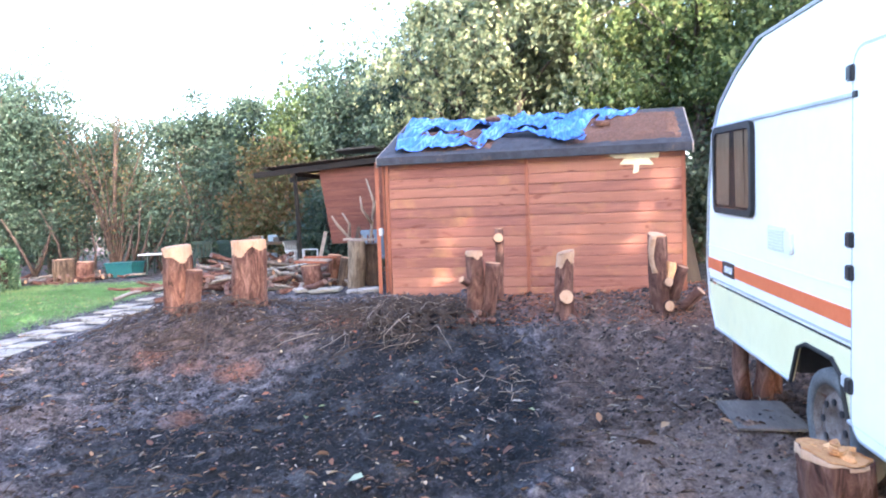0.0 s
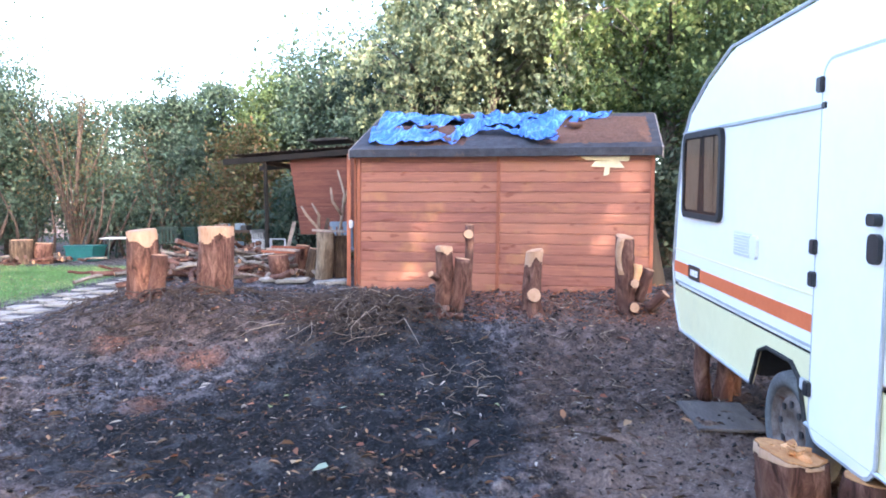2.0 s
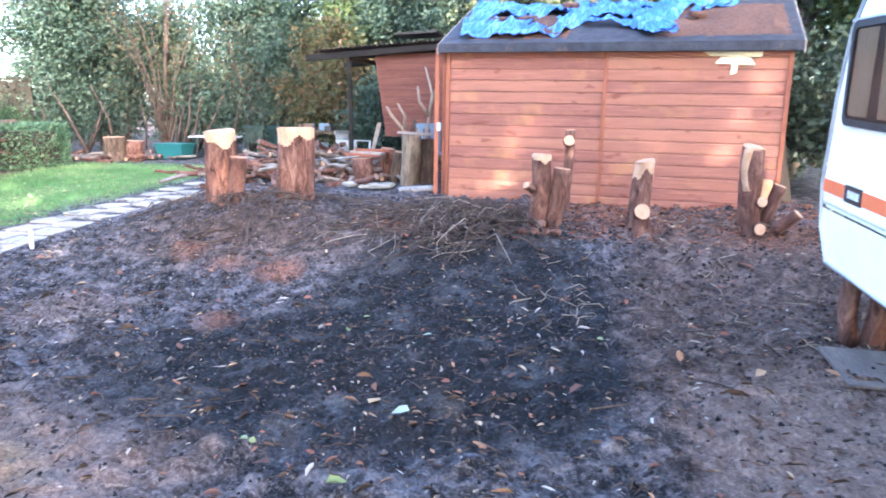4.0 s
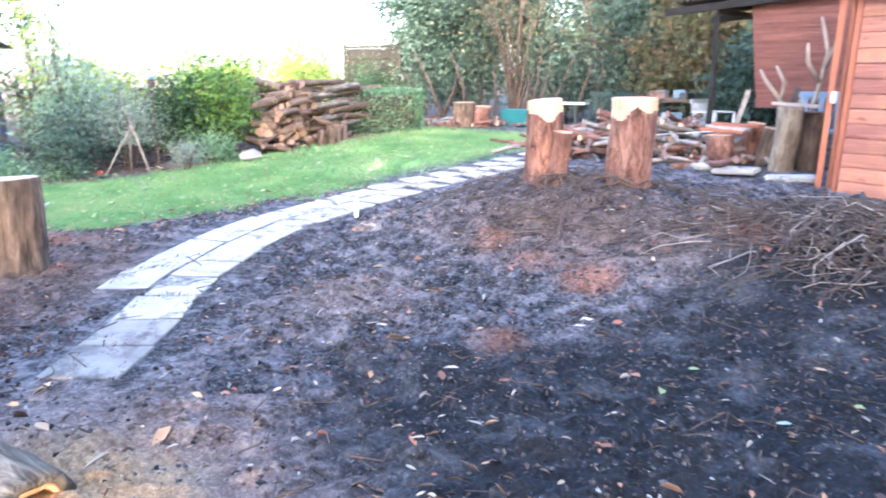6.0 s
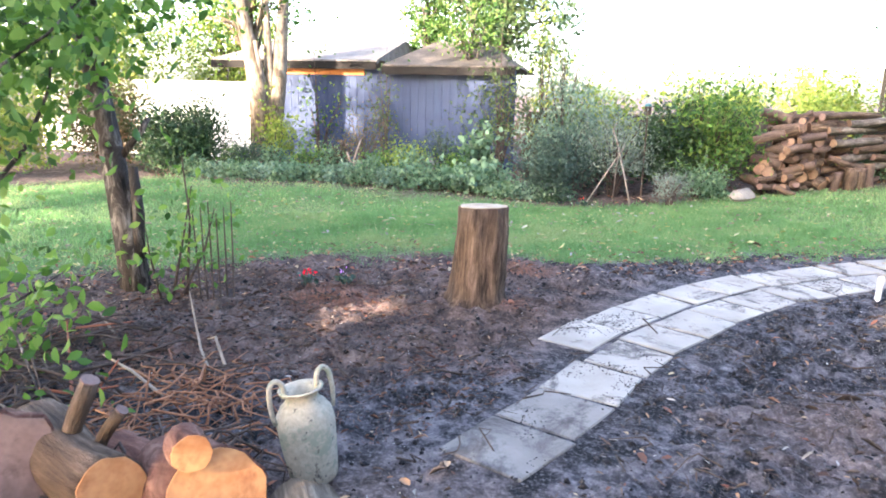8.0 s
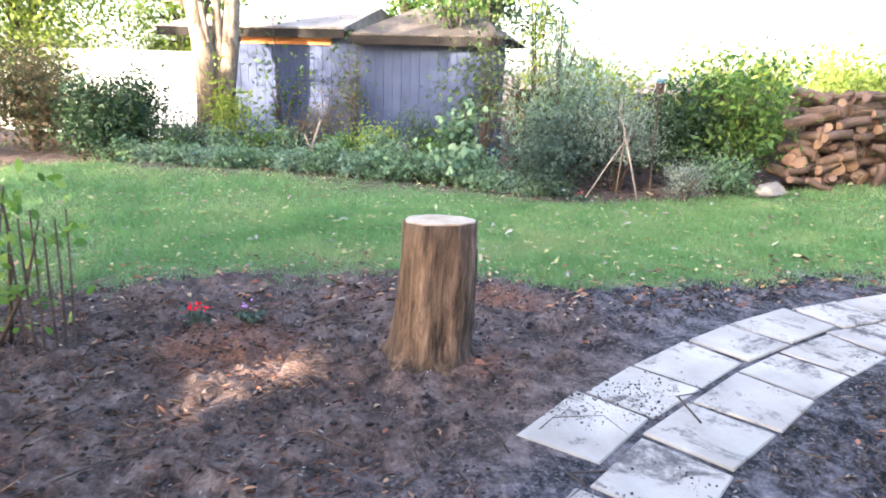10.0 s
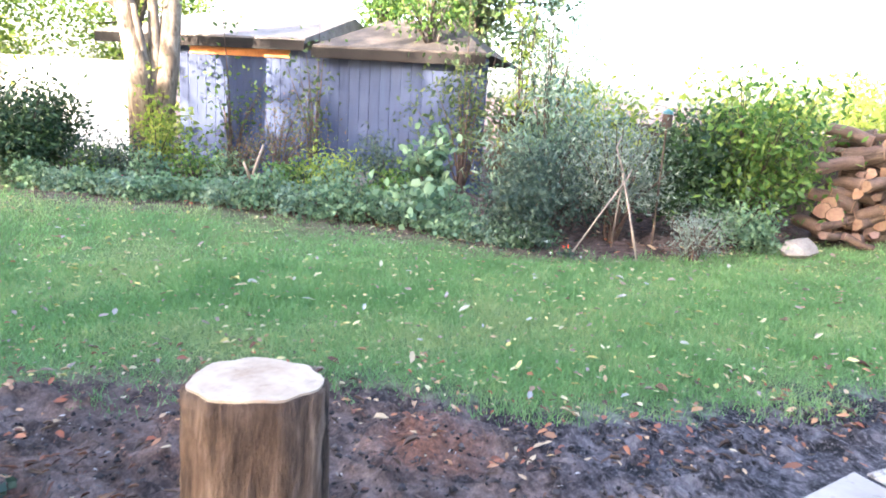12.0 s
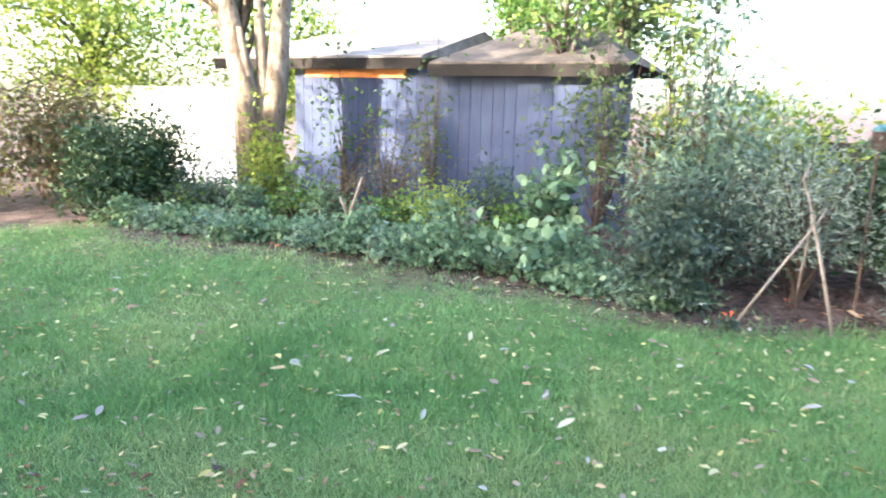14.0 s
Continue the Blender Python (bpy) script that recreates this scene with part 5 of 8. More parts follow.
def shrub(x, y, r, h, leaf, label, seed, n_leaves=2500, leaf_size=0.06, aspect=0.45, stems=9, bark=M_TWIG, droop=0.2, name="shrub", category="shrub", dz=0.0, flat=0.5, low=0.03, thick=1.0):
    rnd = np.random.RandomState(seed)
    e = thing(name, pose(x, y, gz(x, y) - 0.02 + dz), label, category)
    tips, pieces = [], []
    for i in range(stems):
        a, rr = rnd.uniform(0, 6.28), r * rnd.uniform(0.2, 0.95)
        tip = Vector((rr * math.cos(a), rr * math.sin(a), h * rnd.uniform(0.55, 1.0) * (1 - 0.35 * (rr / r) ** 2)))
        mid = Vector((tip.x * 0.35, tip.y * 0.35, tip.z * 0.55))
        pieces.append(tube_data([(rnd.uniform(-0.05, 0.05), rnd.uniform(-0.05, 0.05), 0), mid, tip], [0.016 * thick, 0.010 * thick, 0.003 * thick], 5))
        tips += [tip, mid.lerp(tip, 0.6), mid.lerp(tip, 0.25)]
        tips.append(Vector((tip.x * 0.9, tip.y * 0.9, tip.z * 0.45)))
    v, f = joined(pieces)
    tagged(mesh_ob("stemwork", v, f, bark, e), kind="stuff")
    tp = np.array([tuple(p) for p in tips])
    idx = rnd.randint(0, len(tp), n_leaves)
    off = rnd.normal(size=(n_leaves, 3)) * r * 0.24 * np.array((1, 1, flat + 0.3))
    p = tp[idx] + off
    p[:, 2] = np.abs(p[:, 2] - low) + low
    leaf_mesh("foliage", p, seed + 7, leaf_size, leaf, e, aspect, droop, fine=leaf_size > 0.078 and n_leaves < 2000)
    return e


# hedge and woodland behind the shed and lawn
LB_H = "dense dark green hedgerow tree behind the garden"
back = [
    # x, y, height, crown radius, leaf, seed
    (-11.6, 16.6, 6.4, 2.0, L_DARK), (-10.6, 17.0, 5.6, 1.7, L_DARK), (-9.0, 17.8, 4.5, 1.6, L_DARK), (-7.0, 18.0, 4.9, 1.5, L_DARK), (-5.6, 17.0, 4.1, 1.4, L_DARK),
    (-4.2, 17.6, 5.4, 1.7, L_MID), (-2.8, 16.5, 5.2, 1.6, L_DARK), (-1.2, 16.8, 6.2, 1.9, L_DARK), (1.6, 17.2, 5.6, 1.9, L_MID), (5.4, 15.6, 6.4, 2.1, L_MID),
    (8.2, 11.0, 7.0, 2.2, L_MID), (-2.0, 14.6, 3.2, 1.3, L_DARK), (-4.0, 15.4, 3.0, 1.3, L_BROWN), (3.6, 12.6, 4.8, 1.4, L_MID), (5.0, 11.0, 4.4, 1.3, L_MID),
]
for i, (x, y, h, r, lf) in enumerate(back):
    lb = {"leaf_dark": LB_H, "leaf_mid": "tall mid-green leafy tree rising behind the shed", "leaf_turning": "hedgerow tree with browning autumn leaves"}[lf.name]
    tree(x, y, h, r, lf, lb, 200 + i, 16500, 0.095, 0.12, squash=1.25 if h < 5.6 else 1.5, low=0.42, spread=0.235)
far = [(-15, 23, 4.2, 2.2), (-10, 24, 4.4, 2.2), (-6.0, 23, 4.6, 2.2), (-3.5, 22.5, 7.4, 2.8), (0.5, 22, 9.5, 3.3), (4.5, 20.5, 10.5, 3.5), (8.5, 18, 10.5, 3.5), (12, 14, 10, 3.4)]
for i, (x, y, h, r) in enumerate(far):
    tree(x, y, h, r, L_BIRCH_PALE if i > 3 else L_DARK, "tall tree of the wood beyond the garden", 240 + i, 9000, 0.2, 0.2, squash=1.3, low=0.4)
for i, (x, y, h, r) in enumerate(((-0.2, 14.6, 5.9, 1.5), (0.9, 13.6, 6.6, 1.7), (2.4, 13.2, 7.4, 1.9), (3.9, 12.4, 7.8, 2.0), (5.4, 11.8, 7.8, 2.0), (6.9, 10.8, 7.6, 2.0), (1.8, 15.4, 7.6, 2.0), (4.6, 14.2, 8.4, 2.2), (7.4, 13.0, 8.4, 2.2))):
    birch(x, y, h, r, L_BIRCH_PALE if i in (0, 1, 2, 6) else L_BIRCH, "tall airy birch with hanging yellow-green sprays behind the shed", 560 + i, 620 if i < 6 else 480)
# tangled bare stems under the hedge
def thicket(x, y, n, h, seed, label="grey leaning stems of an overgrown hedge"):
    rnd = random.Random(seed)
    ps = []
    for i in range(n):
        bx, by = rnd.uniform(-0.9, 0.9), rnd.uniform(-0.3, 0.3)
        tx, ty = bx + rnd.uniform(-0.8, 0.8), by + rnd.uniform(-0.4, 0.4)
        hh = h * rnd.uniform(0.6, 1)
        ps.append(tube_data([(bx, by, -0.05), ((bx + tx) / 2 + rnd.uniform(-0.15, 0.15), by, hh * 0.5), (tx, ty, hh)], [0.05 * rnd.uniform(0.5, 1.2), 0.03, 0.012], 6, 0.1, i))
    v, f = joined(ps)
    ob = mesh_ob("hedge_thicket", v, f, M_TWIG, None, "", True)
    ob.location = (x, y, gz(x, y))
    return tagged(ob, label, "hedge", kind="stuff")


for i, (x, y) in enumerate(((-10.2, 15.6), (-8.7, 15.7), (-7.3, 16.2), (-5.4, 16.0))):
    thicket(x, y, 5, 1.7, 300 + i)
shrub(-8.5, 16.1, 1.5, 4.5, L_BROWN, "tall bush of bare grey-brown stems with browning leaves", 318, 2600, 0.075, 0.5, 17, thick=2.3, flat=1.0, bark=M_TWIG)
shrub(-6.6, 16.6, 1.0, 3.4, L_BROWN, "thin leaning hedge bush with bare grey stems", 319, 1500, 0.07, 0.5, 12, thick=2.0, flat=1.0, bark=M_TWIG)
for i, (x, y, r, h) in enumerate(((-11.3, 16.1, 1.2, 2.2), (-9.6, 16.4, 1.3, 2.4), (-8.2, 16.6, 1.2, 2.0), (-6.4, 16.8, 1.2, 2.2), (-5.0, 16.3, 1.0, 1.8), (-3.5, 16.0, 1.0, 1.9), (-2.6, 13.4, 0.9, 1.4), (3.2, 10.9, 0.9, 2.3), (3.9, 9.8, 0.9, 2.0), (4.4, 11.6, 1.0, 2.6))):
    shrub(x, y, r, h, L_DARK, "dark undergrowth at the foot of the hedge", 320 + i, 4200, 0.1, 0.55)
# shade trees added unseen on the sunny side of the garden, behind the walk
for i, (x, y, h, r) in enumerate(((-9.2, -9, 7.4, 1.7), (-5.2, -8.5, 10.0, 2.3), (-2.4, -8, 10.2, 2.4), (1.8, -8, 9.5, 2.5), (5.0, -7.5, 13.5, 3.1), (8.2, -7.0, 14.5, 3.3), (11.2, -6.0, 14.0, 3.3), (13.8, -4.0, 13.5, 3.2), (3.4, -10.5, 15.0, 3.2), (6.6, -10, 16.0, 3.4), (10.0, -9.5, 16.5, 3.5), (0.0, -10.5, 10.5, 2.6))):
    tree(x, y, h, r, L_MID, "unseen tall leafy tree added on the sunny side to cast shade", 270 + i, 2400 if i == 0 else 2700 if i == 3 else 5600 if i < 4 else 10500 if i in (4, 5, 8, 9) else 8500 if i in (6, 10) else 6200, 0.26, 0.18, squash=1.7 if i in (1, 2) else 1.45 if i < 4 else 2.0, low=0.35, flecks=True)

# ---------------------------------------------------------------- boundary huts and fences
FA, FB = Vector((-15.22, 3.15, 0)), Vector((-12.98, 7.11, 0))
FU = (FB - FA).normalized()
FANG = math.degrees(math.atan2(FU.y, FU.x))


def boarded(name, start, length, h, board_w, mat_, label, z0, thick=0.03, top_jag=0.0, seed=5):
    """A fence or hut side of upright boards, each a part."""
    e = thing(name, pose(start.x, start.y, z0, 0, 0, FANG), label, "fence")
    rnd = random.Random(seed)
    n = int(length / board_w)
    lib = []
    for q in range(3):
        bm = bbox((0.0012, -thick * 0.5 - 0.0015 * q, 0), (board_w - 0.0012, thick * 0.5, h), 0.002)
        me = bpy.data.meshes.new("board")
        bm.to_mesh(me)
        bm.free()
        me.materials.append(mat_)
        lib.append(me)
    for i in range(n):
        o = new("board", lib[rnd.randrange(3)])
        o.parent = e
        o.matrix_basis = pose(i * board_w, 0, rnd.uniform(-top_jag, 0))
    part("rail", bbox((0, thick * 0.5 + 0.001, 0.35), (n * board_w, thick * 0.5 + 0.05, 0.43)), mat_, e)
    part("rail", bbox((0, thick * 0.5 + 0.001, h - 0.35), (n * board_w, thick * 0.5 + 0.05, h - 0.27)), mat_, e)
    return e


M_DARKFENCE = plain("brown_fence_timber", (0.030, 0.024, 0.018), (0.075, 0.058, 0.044), 5, 0.85, bump=0.4, stretch=(1, 1, 0.15))
boarded("hut_wall", FA, (FB - FA).length + 0.15, 1.80, 0.15, M_BLUEGREY, "blue-grey painted boarded side of a hut", 0.10)
boarded("pale_wall", FA - FU * 5.6, 5.5, 1.50, 0.46, M_RENDERWALL, "pale boundary wall bright in the sun", 0.12, 0.12)
boarded("panel_fence", FB + FU * 0.3, 6.2, 1.05, 0.14, M_DARKFENCE, "low weathered garden fence behind the shrubs", 0.15)


M_BLACKWOOD = plain("black_stained_timber", (0.004, 0.0035, 0.003), (0.014, 0.011, 0.009), 6, 0.85)


def hut_roof(u0, u1, ridge0, ridge1, eave, ridge_z, depth, label, orange=False, cover=M_ROOF_TILE):
    """Pitched or hipped roof over the boarded wall, with a dark fascia."""
    e = thing("hut_roof", pose(FA.x, FA.y, 0, 0, 0, FANG), label, "roof")
    bm = bmesh.new()
    lo = [bm.verts.new(p) for p in ((u0, -0.18, eave), (u1, -0.18, eave), (ridge1, depth, ridge_z), (ridge0, depth, ridge_z))]
    hi = [bm.verts.new((v.co.x, v.co.y, v.co.z + 0.07)) for v in lo]
    b0, b1 = bm.verts.new((u0, depth * 2, eave)), bm.verts.new((u1, depth * 2, eave))
    bm.faces.new(lo), bm.faces.new(hi)
    for i in range(4):
        bm.faces.new((lo[i], lo[(i + 1) % 4], hi[(i + 1) % 4], hi[i]))
    bm.faces.new((hi[3], hi[2], b1, b0)), bm.faces.new((hi[1], b1, hi[2])), bm.faces.new((hi[0], hi[3], b0))
    part("covering", bm, cover, e, "grey mossy roof covering")
    part("fascia", bbox((u0, -0.21, eave - 0.10), (u1, -0.185, eave + 0.04), 0.004), M_BLACKWOOD, e)
    if orange:
        part("soffit_board", bbox((0.2, -0.05, eave - 0.2), (u1 - 0.3, -0.02, eave - 0.08), 0.004), M_ORANGEWOOD, e, "orange timber board under the eave")


FL = (FB - FA).length
hut_roof(-1.3, 2.1, -0.9, 2.0, 1.98, 2.46, 1.9, "grey roof of a low garden hut beyond the fence", True)
hut_roof(2.2, FL + 0.1, 2.8, FL - 0.75, 1.90, 2.42, 1.4, "hipped mottled brown-grey roof of a second low hut, darkened for shade", False, M_ROOF_SHADED)
# far khaki fence panel beyond the log pile
kp = thing("fence_panel", pose(-12.75, 15.1, 0.40, 0, 0, 12), "weathered olive-brown fence panel among the bushes, shade in its colour", "fence")
# timber colour taken almost to black: the shade on this panel is painted in
M_OLIVEFENCE = plain("shade_dark_olive_fence", (0.007, 0.0065, 0.0045), (0.018, 0.016, 0.011), 5, 0.95, bump=0.4, stretch=(1, 1, 0.15))
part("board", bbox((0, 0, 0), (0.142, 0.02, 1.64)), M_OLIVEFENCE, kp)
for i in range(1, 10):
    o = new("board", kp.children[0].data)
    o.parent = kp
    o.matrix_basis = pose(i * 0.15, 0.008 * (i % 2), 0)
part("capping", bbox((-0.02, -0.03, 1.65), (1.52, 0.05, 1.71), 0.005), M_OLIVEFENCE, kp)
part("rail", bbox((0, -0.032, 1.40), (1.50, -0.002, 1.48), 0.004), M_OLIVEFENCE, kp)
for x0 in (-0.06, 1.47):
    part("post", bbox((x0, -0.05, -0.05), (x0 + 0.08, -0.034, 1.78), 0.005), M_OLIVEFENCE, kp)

# ---------------------------------------------------------------- border plants
tree(-14.1, 2.75, 4.6, 1.3, L_LIGHT, "pale-stemmed small tree with sunlit yellow-green leaves", 401, 1500, 0.10, 0.10, M_BARK_PALE, 1.2, 0.55, spread=0.35)
st = thing("multi_stem_trunk", pose(-13.95, 2.95, gz(-13.95, 2.95) - 0.03), "pale sunlit forked trunks by the boundary wall", "tree trunk")
for i, (tx, ty, h, r) in enumerate(((0.15, -0.5, 3.2, 0.16), (0.0, 0.35, 3.4, 0.15), (0.1, 0.0, 3.0, 0.09), (0.2, -0.2, 2.2, 0.07))):
    v, f = tube_data([(0, (i - 1.5) * 0.09, 0), (tx * 0.4, ty * 0.4 + 0.03, h * 0.45), (tx, ty, h)], [r * 1.2, r, r * 0.5], 10, 0.07, i)
    mesh_ob("stem", v, f, M_BARK_PALE, st, "", True)
tree(-15.2, 7.7, 5.2, 1.5, L_MID, "leafy tree standing beyond the hut roof", 403, 8000, 0.12, 0.1, low=0.3)
shrub(-12.7, 6.85, 0.75, 2.7, L_MID, "tall loose climber growing up the end of the hut", 434, 1500, 0.08, 0.45, 14)
shrub(-13.95, 5.05, 0.45, 2.35, L_MID, "thin climbing shrub reaching the hut eave", 435, 260, 0.08, 0.5, 8)
shrub(-14.75, 3.9, 0.6, 2.3, L_LIGHT, "sunlit climber against the hut wall", 436, 360, 0.08, 0.5, 10)
tree(-13.35, 6.55, 3.5, 0.75, L_LIGHT, "thin leafy young tree by the end of the hut", 402, 1300, 0.09, 0.04, squash=1.2, low=0.5, spread=0.35)
tree(-16.2, 6.4, 4.6, 0.8, L_LIGHT, "narrow bright green conifer beyond the huts", 404, 3500, 0.10, 0.1, squash=2.0, low=0.3)
tree(-17.5, -0.5, 5.0, 1.9, L_HOP, "sunlit yellow-green tree beyond the pale wall", 405, 12000, 0.095, 0.12, low=0.3)
tree(-16.4, -3.2, 5.2, 2.0, L_HOP, "leafy tree at the corner of the lawn", 406, 12000, 0.095, 0.12, low=0.3)
tree(-18.6, 2.2, 4.2, 1.5, L_HOP, "sunlit tree behind the hut", 407, 8000, 0.095, 0.12, low=0.4)
shrub(-13.75, 3.0, 0.5, 1.5, L_HOP, "yellow-green leafy shoots round the pale trunks", 437, 520, 0.09, 0.5, 10)
shrub(-14.6, 0.2, 1.0, 1.5, L_BROWN, "russet bush in the sun against the wall", 410, 7000, 0.08)
shrub(-14.2, -1.6, 1.1, 1.7, L_HOP, "golden bush at the end of the lawn", 411, 7000, 0.09)
shrub(-13.35, 1.55, 0.68, 1.15, L_CONIFER, "dense dark green conifer bush", 412, 9000, 0.085, 0.4, 22)
shrub(-13.0, 2.55, 0.45, 0.55, L_DARK, "low dark evergreen bush", 413, 2400, 0.05)
shrub(-13.4, 3.0, 0.35, 0.95, L_HOP, "yellow-green leafy shoots at the foot of the trunk", 414, 900, 0.07)
shrub(-13.2, 4.5, 0.75, 1.30, L_BROWN, "tall thin shrub with dry brown stems", 415, 1500, 0.05, 0.35, 15)
shrub(-12.6, 4.0, 0.5, 0.85, L_BROWN, "dry stemmed brown border plant", 416, 800, 0.05, 0.35, 12)
shrub(-12.2, 5.0, 0.55, 0.55, L_HOP, "yellow-green low border plant", 417, 1500, 0.06)
shrub(-11.75, 6.15, 0.38, 1.05, L_BED, "tall bright green plant with large soft leaves", 418, 420, 0.12, 0.6, 7)
shrub(-12.2, 5.7, 0.5, 0.8, L_DARK, "dark green rounded border shrub", 419, 1500, 0.06)
shrub(-11.9, 7.1, 0.6, 1.2, L_BROWN, "twiggy red-stemmed shrub by the fence", 420, 700, 0.06, 0.3, 16)
shrub(-11.3, 7.45, 0.8, 1.65, L_BLUE, "tall grey-green willow-leaved shrub", 421, 2900, 0.11, 0.24, 18, droop=0.9)
shrub(-11.80, 7.62, 0.55, 2.7, L_BLUE, "tall airy willow-leaved shrub with hanging pale leaves", 439, 1150, 0.12, 0.2, 16, droop=1.0, low=0.3)
shrub(-12.0, 7.35, 0.4, 3.1, L_HOP, "tall thin sunlit shoots behind the willow-leaved shrub", 440, 620, 0.10, 0.3, 9, droop=0.6, low=0.4)
shrub(-11.9, 8.3, 0.8, 1.7, L_HOP, "pale yellow-green shrub along the fence", 422, 3600, 0.10)
shrub(-10.35, 7.85, 0.70, 1.45, L_OLIVE, "rounded silver-green olive bush in the bed", 423, 5200, 0.06, 0.26, 26, low=0.42)
shrub(-10.6, 7.25, 0.6, 1.15, L_DARK, "loose dark grey-green bush behind the stick tripod", 438, 2300, 0.08, 0.32, 18)
shrub(-10.3, 6.75, 0.5, 0.9, L_DARK, "dark leafy shrub beside the olive", 424, 4000, 0.06)
shrub(-10.35, 8.72, 0.5, 1.4, L_CONIFER, "dark shrub behind the olive", 425, 5200, 0.09)
shrub(-10.2, 9.35, 0.85, 1.8, L_LIGHT, "bright green glossy shrub beside the log pile", 426, 3000, 0.095, 0.42, 26, flat=0.3, low=0.2)
shrub(-10.3, 9.3, 0.7, 2.1, L_LIGHT, "upright bright green shoots above the glossy shrub", 441, 750, 0.085, 0.42, 20, flat=0.2, low=0.3)
shrub(-9.80, 8.88, 0.45, 0.6, L_BED, "green bushy plant at the edge of the bed", 427, 1500, 0.06)
shrub(-9.42, 8.22, 0.30, 0.56, L_SILVER, "small silver-leaved lavender bush", 428, 1400, 0.05, 0.2, 16)
shrub(-9.62, 9.02, 0.25, 0.35, L_BED, "low leafy plant before the logs", 429, 800, 0.07)
shrub(-11.6, 10.3, 1.0, 1.8, L_HOP, "tall pale shrub along the far fence", 430, 4200, 0.11)
shrub(-11.0, 12.2, 1.0, 1.5, L_HOP, "pale sunlit shrub behind the log pile", 431, 3600, 0.11)
shrub(-14.1, 14.6, 0.9, 1.9, L_HOP, "yellowing bush by the fence panel", 432, 1800, 0.1)
shrub(-11.3, 14.6, 0.9, 1.35, L_CONIFER, "tiered dark conifer behind the hedge", 433, 5200, 0.08, 0.3, 14)
rs = random.Random(31)
for i in range(15):
    s_ = i / 14
    y = 1.75 + 5.1 * s_
    x = float(edge_x(LAWN_BACK, y)) - 0.28 - rs.uniform(0, 0.12)
    shrub(x, y, rs.uniform(0.28, 0.40), 0.30 + rs.uniform(-0.10, 0.10), (L_BED, L_BLUE, L_BED, L_BLUE, L_BED)[i % 5], "clump of low broad-leaved border greenery along the lawn", 440 + i, 900, 0.062, 0.7, 12, droop=0.5, name="border_plant", category="plant")["group"] = "edge of the flower bed"
for i in range(8):
    y = 2.4 + 0.55 * i
    x = float(edge_x(LAWN_BACK, y)) - 0.9 - rs.uniform(0, 0.4)
    shrub(x, y, 0.36, 0.45 + rs.uniform(-0.05, 0.15), L_BED if i % 2 else L_LIGHT, "leafy border plant in the bed", 460 + i, 620, 0.065, 0.6, 12, name="border_plant", category="plant")["group"] = "inside the flower bed"
shrub(-11.0, 5.75, 0.5, 0.42, L_BED, "large soft green leaves spreading in the bed", 470, 420, 0.11, 0.85, 12, droop=0.2, name="border_plant", category="plant")

# clipped box hedge
hb = thing("box_hedge", pose(-9.60, 12.62, gz(-9.60, 12.62), 0, 0, 62), "clipped dark green box hedge beside the log pile", "hedge")
rnd = np.random.RandomState(77)
p = rnd.uniform(-1, 1, (9000, 3))
face = rnd.randint(0, 3, 9000)
for ax in range(3):
    sel = face == ax
    p[sel, ax] = np.sign(p[sel, ax]) * rnd.uniform(0.86, 1.03, sel.sum())
p = p * np.array((0.85, 0.5, 0.40)) + np.array((0, 0, 0.43))
leaf_mesh("foliage", p, 78, 0.065, L_BED, hb, 0.6)
# solid dark block standing in for the shaded inside of the hedge
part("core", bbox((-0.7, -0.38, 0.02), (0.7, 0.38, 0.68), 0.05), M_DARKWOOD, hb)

# forked stake in the flower bed
sk = thing("garden_stake", pose(-12.1, 4.15, gz(-12.1, 4.15)), "pale forked stake leaning in the flower bed", "stake")
for pts in ([(0, 0, -0.03), (0.0, 0.05, 0.3), (0.02, 0.16, 0.62)], [(0.0, 0.03, 0.2), (0.0, -0.03, 0.34), (0.0, -0.06, 0.42)]):
    v, f = tube_data(pts, [0.018, 0.016, 0.012], 7, 0.08)
    mesh_ob("stick", v, f, M_STICK, sk, "", True)

# stick tripod
M_TWIGP = plain("weathered_stick", (0.12, 0.10, 0.085), (0.27, 0.235, 0.20), 12, 0.85)
tp = thing("stick_tripod", pose(-9.6, 7.48, gz(-9.6, 7.48)), "tripod of bare crooked sticks in the bed", "tripod")
for pts, r in (([(-0.145, -0.387, 0.0), (-0.14, -0.15, 0.36), (-0.15, 0.13, 0.75), (-0.15, 0.17, 0.84)], 0.010), ([(0.10, 0.18, 0.0), (-0.04, 0.14, 0.40), (-0.15, 0.08, 0.77), (-0.16, 0.06, 0.86)], 0.012), ([(-0.45, 0.2, -0.02), (-0.30, 0.14, 0.4), (-0.15, 0.09, 0.78), (-0.15, -0.02, 1.03), (-0.15, 0.02, 1.14)], 0.010)):
    v, f = tube_data(pts, [r] * (len(pts) - 1) + [r * 0.6], 7, 0.08)
    mesh_ob("stick", v, f, M_TWIGP, tp, "", True)

